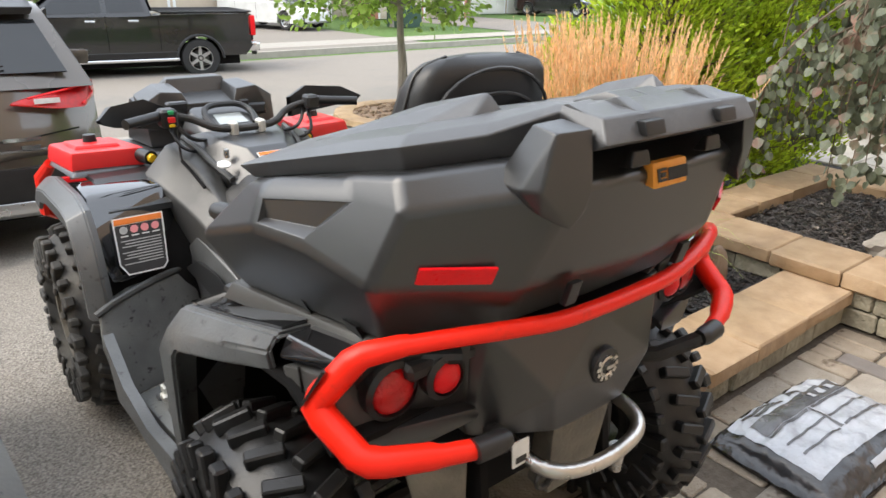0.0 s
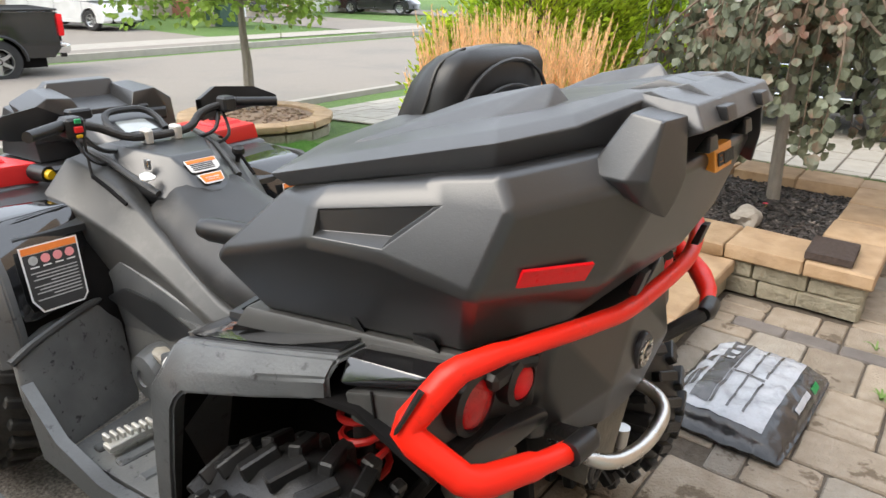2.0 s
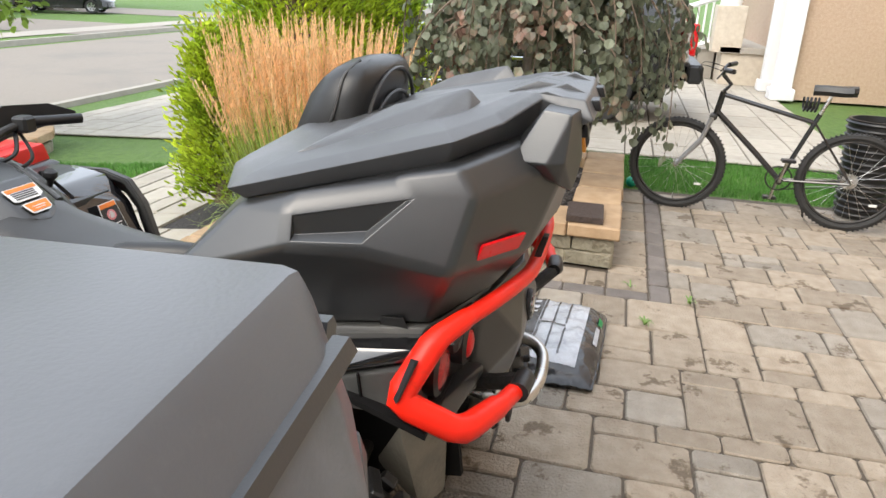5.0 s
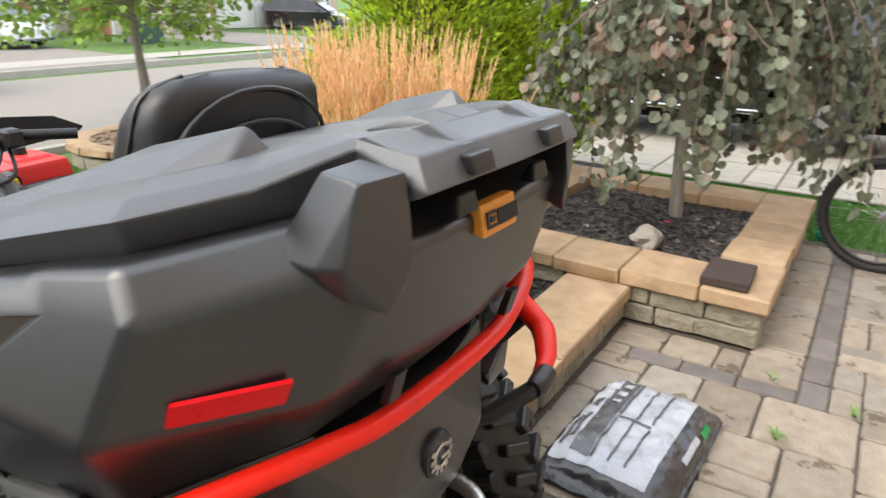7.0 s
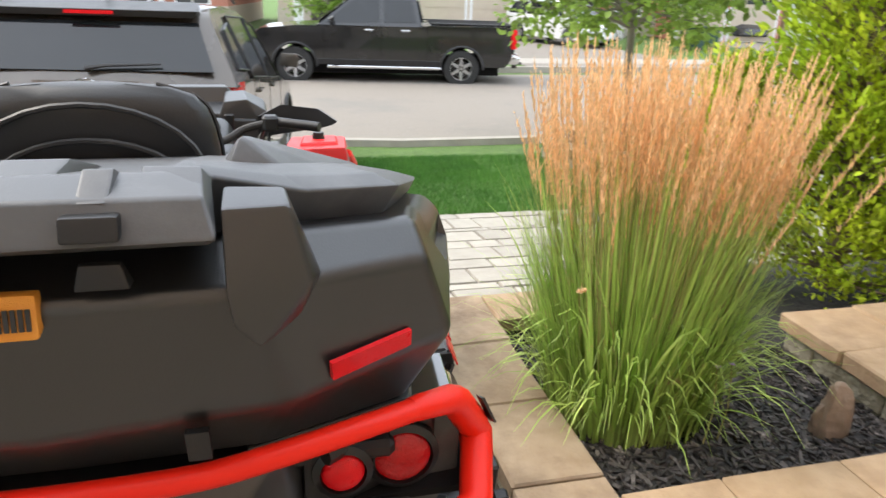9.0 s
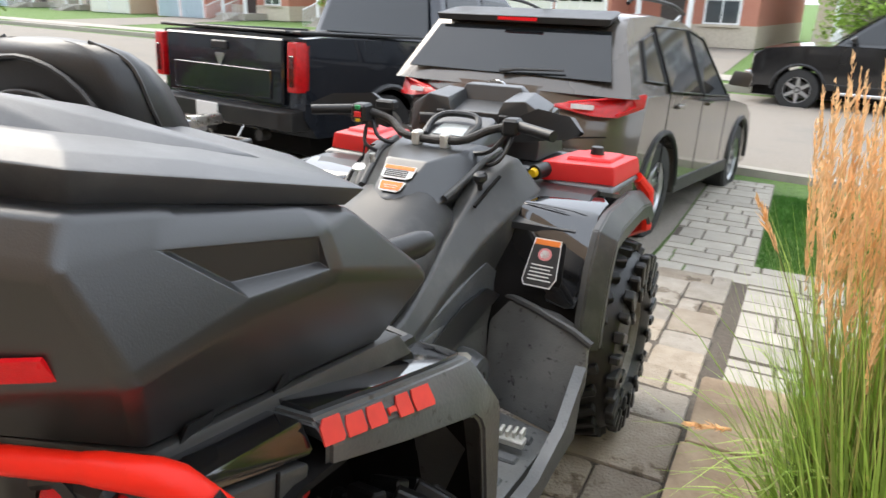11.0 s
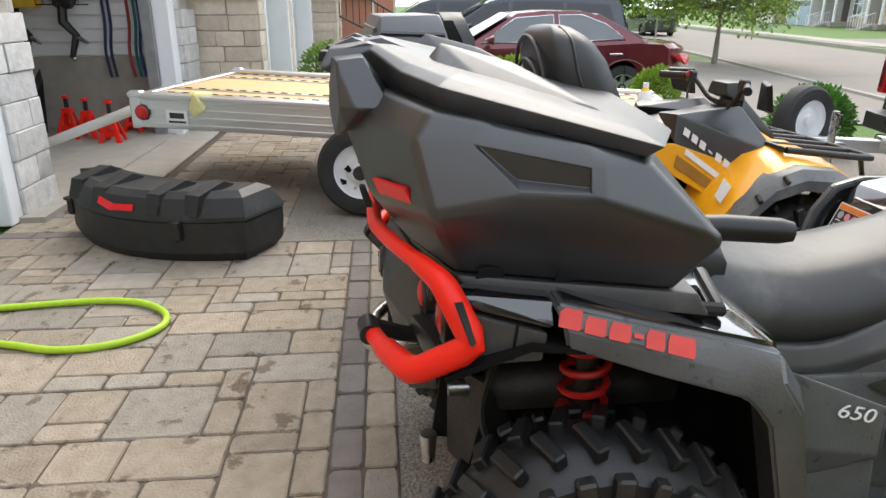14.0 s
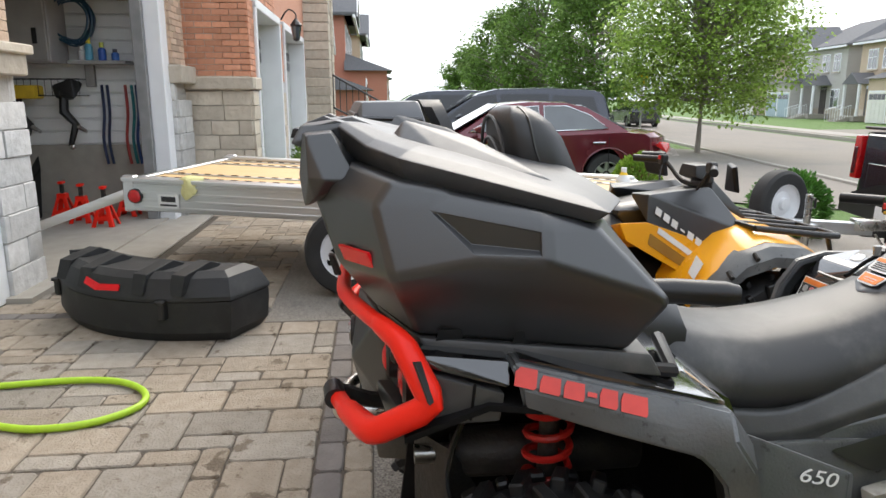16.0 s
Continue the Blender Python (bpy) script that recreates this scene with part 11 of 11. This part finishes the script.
def sheet_flat(x0, x1, y0, y1, dz):
    ys = [y for y in (y0, 1.5, 4.3, y1) if y0 <= y <= y1]
    bm = bmesh.new()
    rows = [[bm.verts.new((x, y, gz(y) + dz)) for x in (x0, x1)] for y in ys]
    for a, b in zip(rows, rows[1:]):
        bm.faces.new((a[0], a[1], b[1], b[0]))
    return bm


pav = bmesh.new()
bm_add(pav, sheet_flat(-2.62, 4.25, FY + 0.02, -0.62, -0.010))
bm_add(pav, sheet_flat(-7.3, -2.62, FY + 0.02, -1.34, -0.010))
bm_add(pav, sheet_flat(0.28, 1.02, -0.62, 3.4, -0.010))
bm_add(pav, sheet_flat(1.02, 2.34, -0.62, -0.2, -0.010))
bm_add(pav, sheet_flat(2.34, 2.62, -0.62, -0.1, -0.010))
pavement = solid("pavement", pav, sand, "buff and grey tumbled pavers with sandy joints, partly damp", "pavement", kind="structure")


def paver_mesh(nx, ny, v, rnd):
    """A tumbled paver: worn corners, chamfered top edge, slightly crooked outline; open below."""
    w, d = nx * U - 0.009, ny * U - 0.009
    ring = []
    for cx, cy in ((-1, -1), (1, -1), (1, 1), (-1, 1)):
        r1, r2 = rnd.uniform(0.007, 0.018), rnd.uniform(0.007, 0.018)
        first, second = ((cx * (w / 2), cy * (d / 2 - r1)), (cx * (w / 2 - r2), cy * (d / 2)))
        ring += [first, second] if cx * cy > 0 else [second, first]
        mx, my = {(-1, -1): (0, -1), (1, -1): (1, 0), (1, 1): (0, 1), (-1, 1): (-1, 0)}[cx, cy]
        ring.append((mx * w / 2 + rnd.uniform(-0.003, 0.003), my * d / 2 + rnd.uniform(-0.003, 0.003)))
    ring = [(x + rnd.uniform(-0.002, 0.002), y + rnd.uniform(-0.002, 0.002)) for x, y in ring]
    bm = bmesh.new()
    low = [bm.verts.new((x, y, -0.03)) for x, y in ring]
    edge = [bm.verts.new((x, y, -0.003)) for x, y in ring]
    top = [bm.verts.new((x * (1 - 0.010 / w), y * (1 - 0.010 / d), 0.003 + rnd.uniform(-0.001, 0.001))) for x, y in ring]
    n = len(ring)
    for a, b in ((low, edge), (edge, top)):
        for k in range(n):
            bm.faces.new((a[k], a[(k + 1) % n], b[(k + 1) % n], b[k]))
    bm.faces.new(top)
    return bm


rp = random.Random(17)
SIZES = [(3, 2), (2, 3), (2, 2), (2, 2), (3, 2), (2, 3), (3, 3), (2, 1), (1, 2)]
meshes = {}
for nx, ny in {(3, 3), (3, 2), (2, 3), (2, 2), (2, 1), (1, 2), (1, 1)}:
    for v in range(5):
        for nm, m_ in (("b", paver_m), ("g", paver_grey), ("c", paver_char)):
            if nm == "c" and nx * ny > 2:
                continue
            meshes[nx, ny, v, nm] = finish(paver_mesh(nx, ny, v, rp), "paver", m_)


def band_at(x, y):
    """Charcoal border courses."""
    return (-2.62 < x < 0.3 and -0.86 < y < -0.746) or (2.05 < x < 4.2 and -1.22 < y < -1.106) or (1.94 < x < 2.054 and -1.22 < y < -0.42) or (-2.92 < x < -2.806 and y < -1.3)


def inside(x, y):
    if y < FY + 0.05:
        return False
    if x < -2.62:
        return x > -7.2 and y < -1.36 and not (-6.7 < x < -3.4 and y < FY + 0.66)
    if y < -0.64:
        return x < 4.2 and not (x > 2.34 and y > -0.88)
    if y < -0.26 and 1.0 < x < 2.34:
        return True
    return 0.29 < x < 0.90 and y < 3.35


X0, Y0 = -7.25, FY + 0.02
NX, NY = int((4.3 - X0) / U), int((3.4 - Y0) / U)
free = [[inside(X0 + (i + 0.5) * U, Y0 + (j + 0.5) * U) for j in range(NY)] for i in range(NX)]
band = [[free[i][j] and band_at(X0 + (i + 0.5) * U, Y0 + (j + 0.5) * U) for j in range(NY)] for i in range(NX)]
near_n = 0
rest = bmesh.new()
rest_list = []
for j in range(NY):
    for i in range(NX):
        if not free[i][j]:
            continue
        if band[i][j]:
            opts = [(2, 1), (1, 2), (1, 1)]
        else:
            opts = rp.sample(SIZES, len(SIZES)) + [(1, 1)]
        for nx, ny in opts:
            if i + nx <= NX and j + ny <= NY and all(free[a][b] and band[a][b] == band[i][j] for a in range(i, i + nx) for b in range(j, j + ny)):
                break
        for a in range(i, i + nx):
            for b in range(j, j + ny):
                free[a][b] = False
        cx, cy = X0 + (i + nx / 2) * U, Y0 + (j + ny / 2) * U
        kind = "c" if band[i][j] else ("g" if rp.random() < 0.3 else "b")
        me = meshes[nx, ny, rp.randrange(5), kind]
        place = pose(cx, cy, gz(cy) - 0.003 + rp.uniform(-0.003, 0.002), rp.uniform(-0.4, 0.4), rp.uniform(-0.4, 0.4), 0)
        if near_n < 300 and -2.2 < cx < 3.4 and cy > -2.6:
            ob = new("paver", me)
            ob.parent = pavement
            ob.matrix_basis = place
            near_n += 1
        else:
            rest_list.append((me, place))
V, F, MI = [], [], []
slot = {}
for me, place in rest_list:
    b0 = len(V)
    V += [tuple(place @ v.co) for v in me.vertices]
    mname = me.materials[0]
    MI += [slot.setdefault(mname.name, len(slot))] * len(me.polygons)
    F += [tuple(b0 + k for k in p.vertices) for p in me.polygons]
rm = bpy.data.meshes.new("further_pavers")
rm.from_pydata(V, [], F)
for nme in slot:
    rm.materials.append(bpy.data.materials[nme])
rm.polygons.foreach_set("material_index", MI)
rest_ob = new("further_pavers", rm)
rest_ob.parent = pavement
tagged(rest_ob, kind="stuff")


def flag_field(name, x0, x1, y0, y1, sx, sy, label, seed, dz=-0.006):
    rnd = random.Random(seed)
    base = tagged(new(name, finish(sheet_flat(x0, x1, y0, y1, dz - 0.012), name, sand)), label, "paving", kind="structure")
    V, F = [], []
    y, k = y0, 0
    while y < y1 - 0.05:
        hh = sy * rnd.choice((0.7, 1.0, 1.0, 1.3))
        x = x0 - rnd.random() * sx
        while x < x1:
            l = sx * rnd.choice((0.6, 1.0, 1.0, 1.4))
            a, b, c, d = max(x, x0) + 0.005, min(x + l, x1) - 0.005, y + 0.005, min(y + hh, y1) - 0.005
            if b - a > 0.04 and d - c > 0.04:
                h = dz + rnd.uniform(-0.003, 0.003)
                b0 = len(V)
                for zz, q in ((-0.02, 0.0), (h, 0.006)):
                    V += [(a + q, c + q, gz(c) + zz), (b - q, c + q, gz(c) + zz), (b - q, d - q, gz(d) + zz), (a + q, d - q, gz(d) + zz)]
                F += [(b0 + 4, b0 + 5, b0 + 6, b0 + 7)] + [(b0 + i, b0 + (i + 1) % 4, b0 + 4 + (i + 1) % 4, b0 + 4 + i) for i in range(4)]
            x += l
        y += hh
    o = new("flagstones", py_mesh("flagstones", V, F, flag_m))
    o.parent = base
    tagged(o, kind="stuff")


flag_field("path", 0.92, 2.28, 1.43, 2.075, 0.36, 0.27, "pale flagstone path behind the grass bed", 15)
flag_field("path", 0.92, 5.6, 2.08, 3.35, 0.36, 0.27, "pale flagstone path across the front of the planting beds", 5)
flag_field("path", 0.305, 0.94, 3.36, 7.2, 0.30, 0.24, "pale paver strip between driveway and lawn", 26)
flag_field("path", 0.92, 2.9, 3.355, 3.86, 0.36, 0.25, "pale flagstone path along the front lawn", 25)
flag_field("driveway_paving", 5.6, 13.0, -3.2, 6.8, 0.55, 0.40, "pale stone paving of the right-hand drive", 6, -0.004)


# short mown grass near the camera
def turf(name, x0, x1, y0, y1, count, seed, label):
    rnd = np.random.RandomState(seed)
    V, F = [], []
    for k in range(count):
        x, y = rnd.uniform(x0, x1), rnd.uniform(y0, y1)
        z = gz(y) - 0.03
        a, l = rnd.uniform(0, 6.283), rnd.uniform(0.025, 0.055)
        dx, dy = math.cos(a) * 0.003, math.sin(a) * 0.003
        lx, ly = rnd.uniform(-0.02, 0.02), rnd.uniform(-0.02, 0.02)
        b = len(V)
        V += [(x - dx, y - dy, z), (x + dx, y + dy, z), (x + lx, y + ly, z + l)]
        F.append((b, b + 1, b + 2))
    tagged(new(name, py_mesh(name, V, F, mat("turf_blade", (0.05, 0.17, 0.02), (0.10, 0.26, 0.035), rough=0.7, scale=1.5, per=0.35, world=True))), label, "grass", kind="stuff")


turf("lawn_grass", 0.95, 2.92, 3.88, 6.6, 26000, 1, "short bright green front lawn")
turf("lawn_grass", 2.92, 4.3, 3.4, 6.6, 20000, 4, "short bright green front lawn beside the path")
turf("lawn_grass", 4.33, 5.55, -3.2, 0.6, 26000, 2, "short green strip of lawn beside the bike")
turf("lawn_grass", 1.0, 2.6, 5.2, 6.6, 9000, 3, "short green lawn by the kerb")
solid("bed_edge", sheet_flat(2.3, 5.6, 0.84, 2.08, -0.02), mulch_m, "dark mulch strip under the cedar shrubs", "mulch", kind="structure")
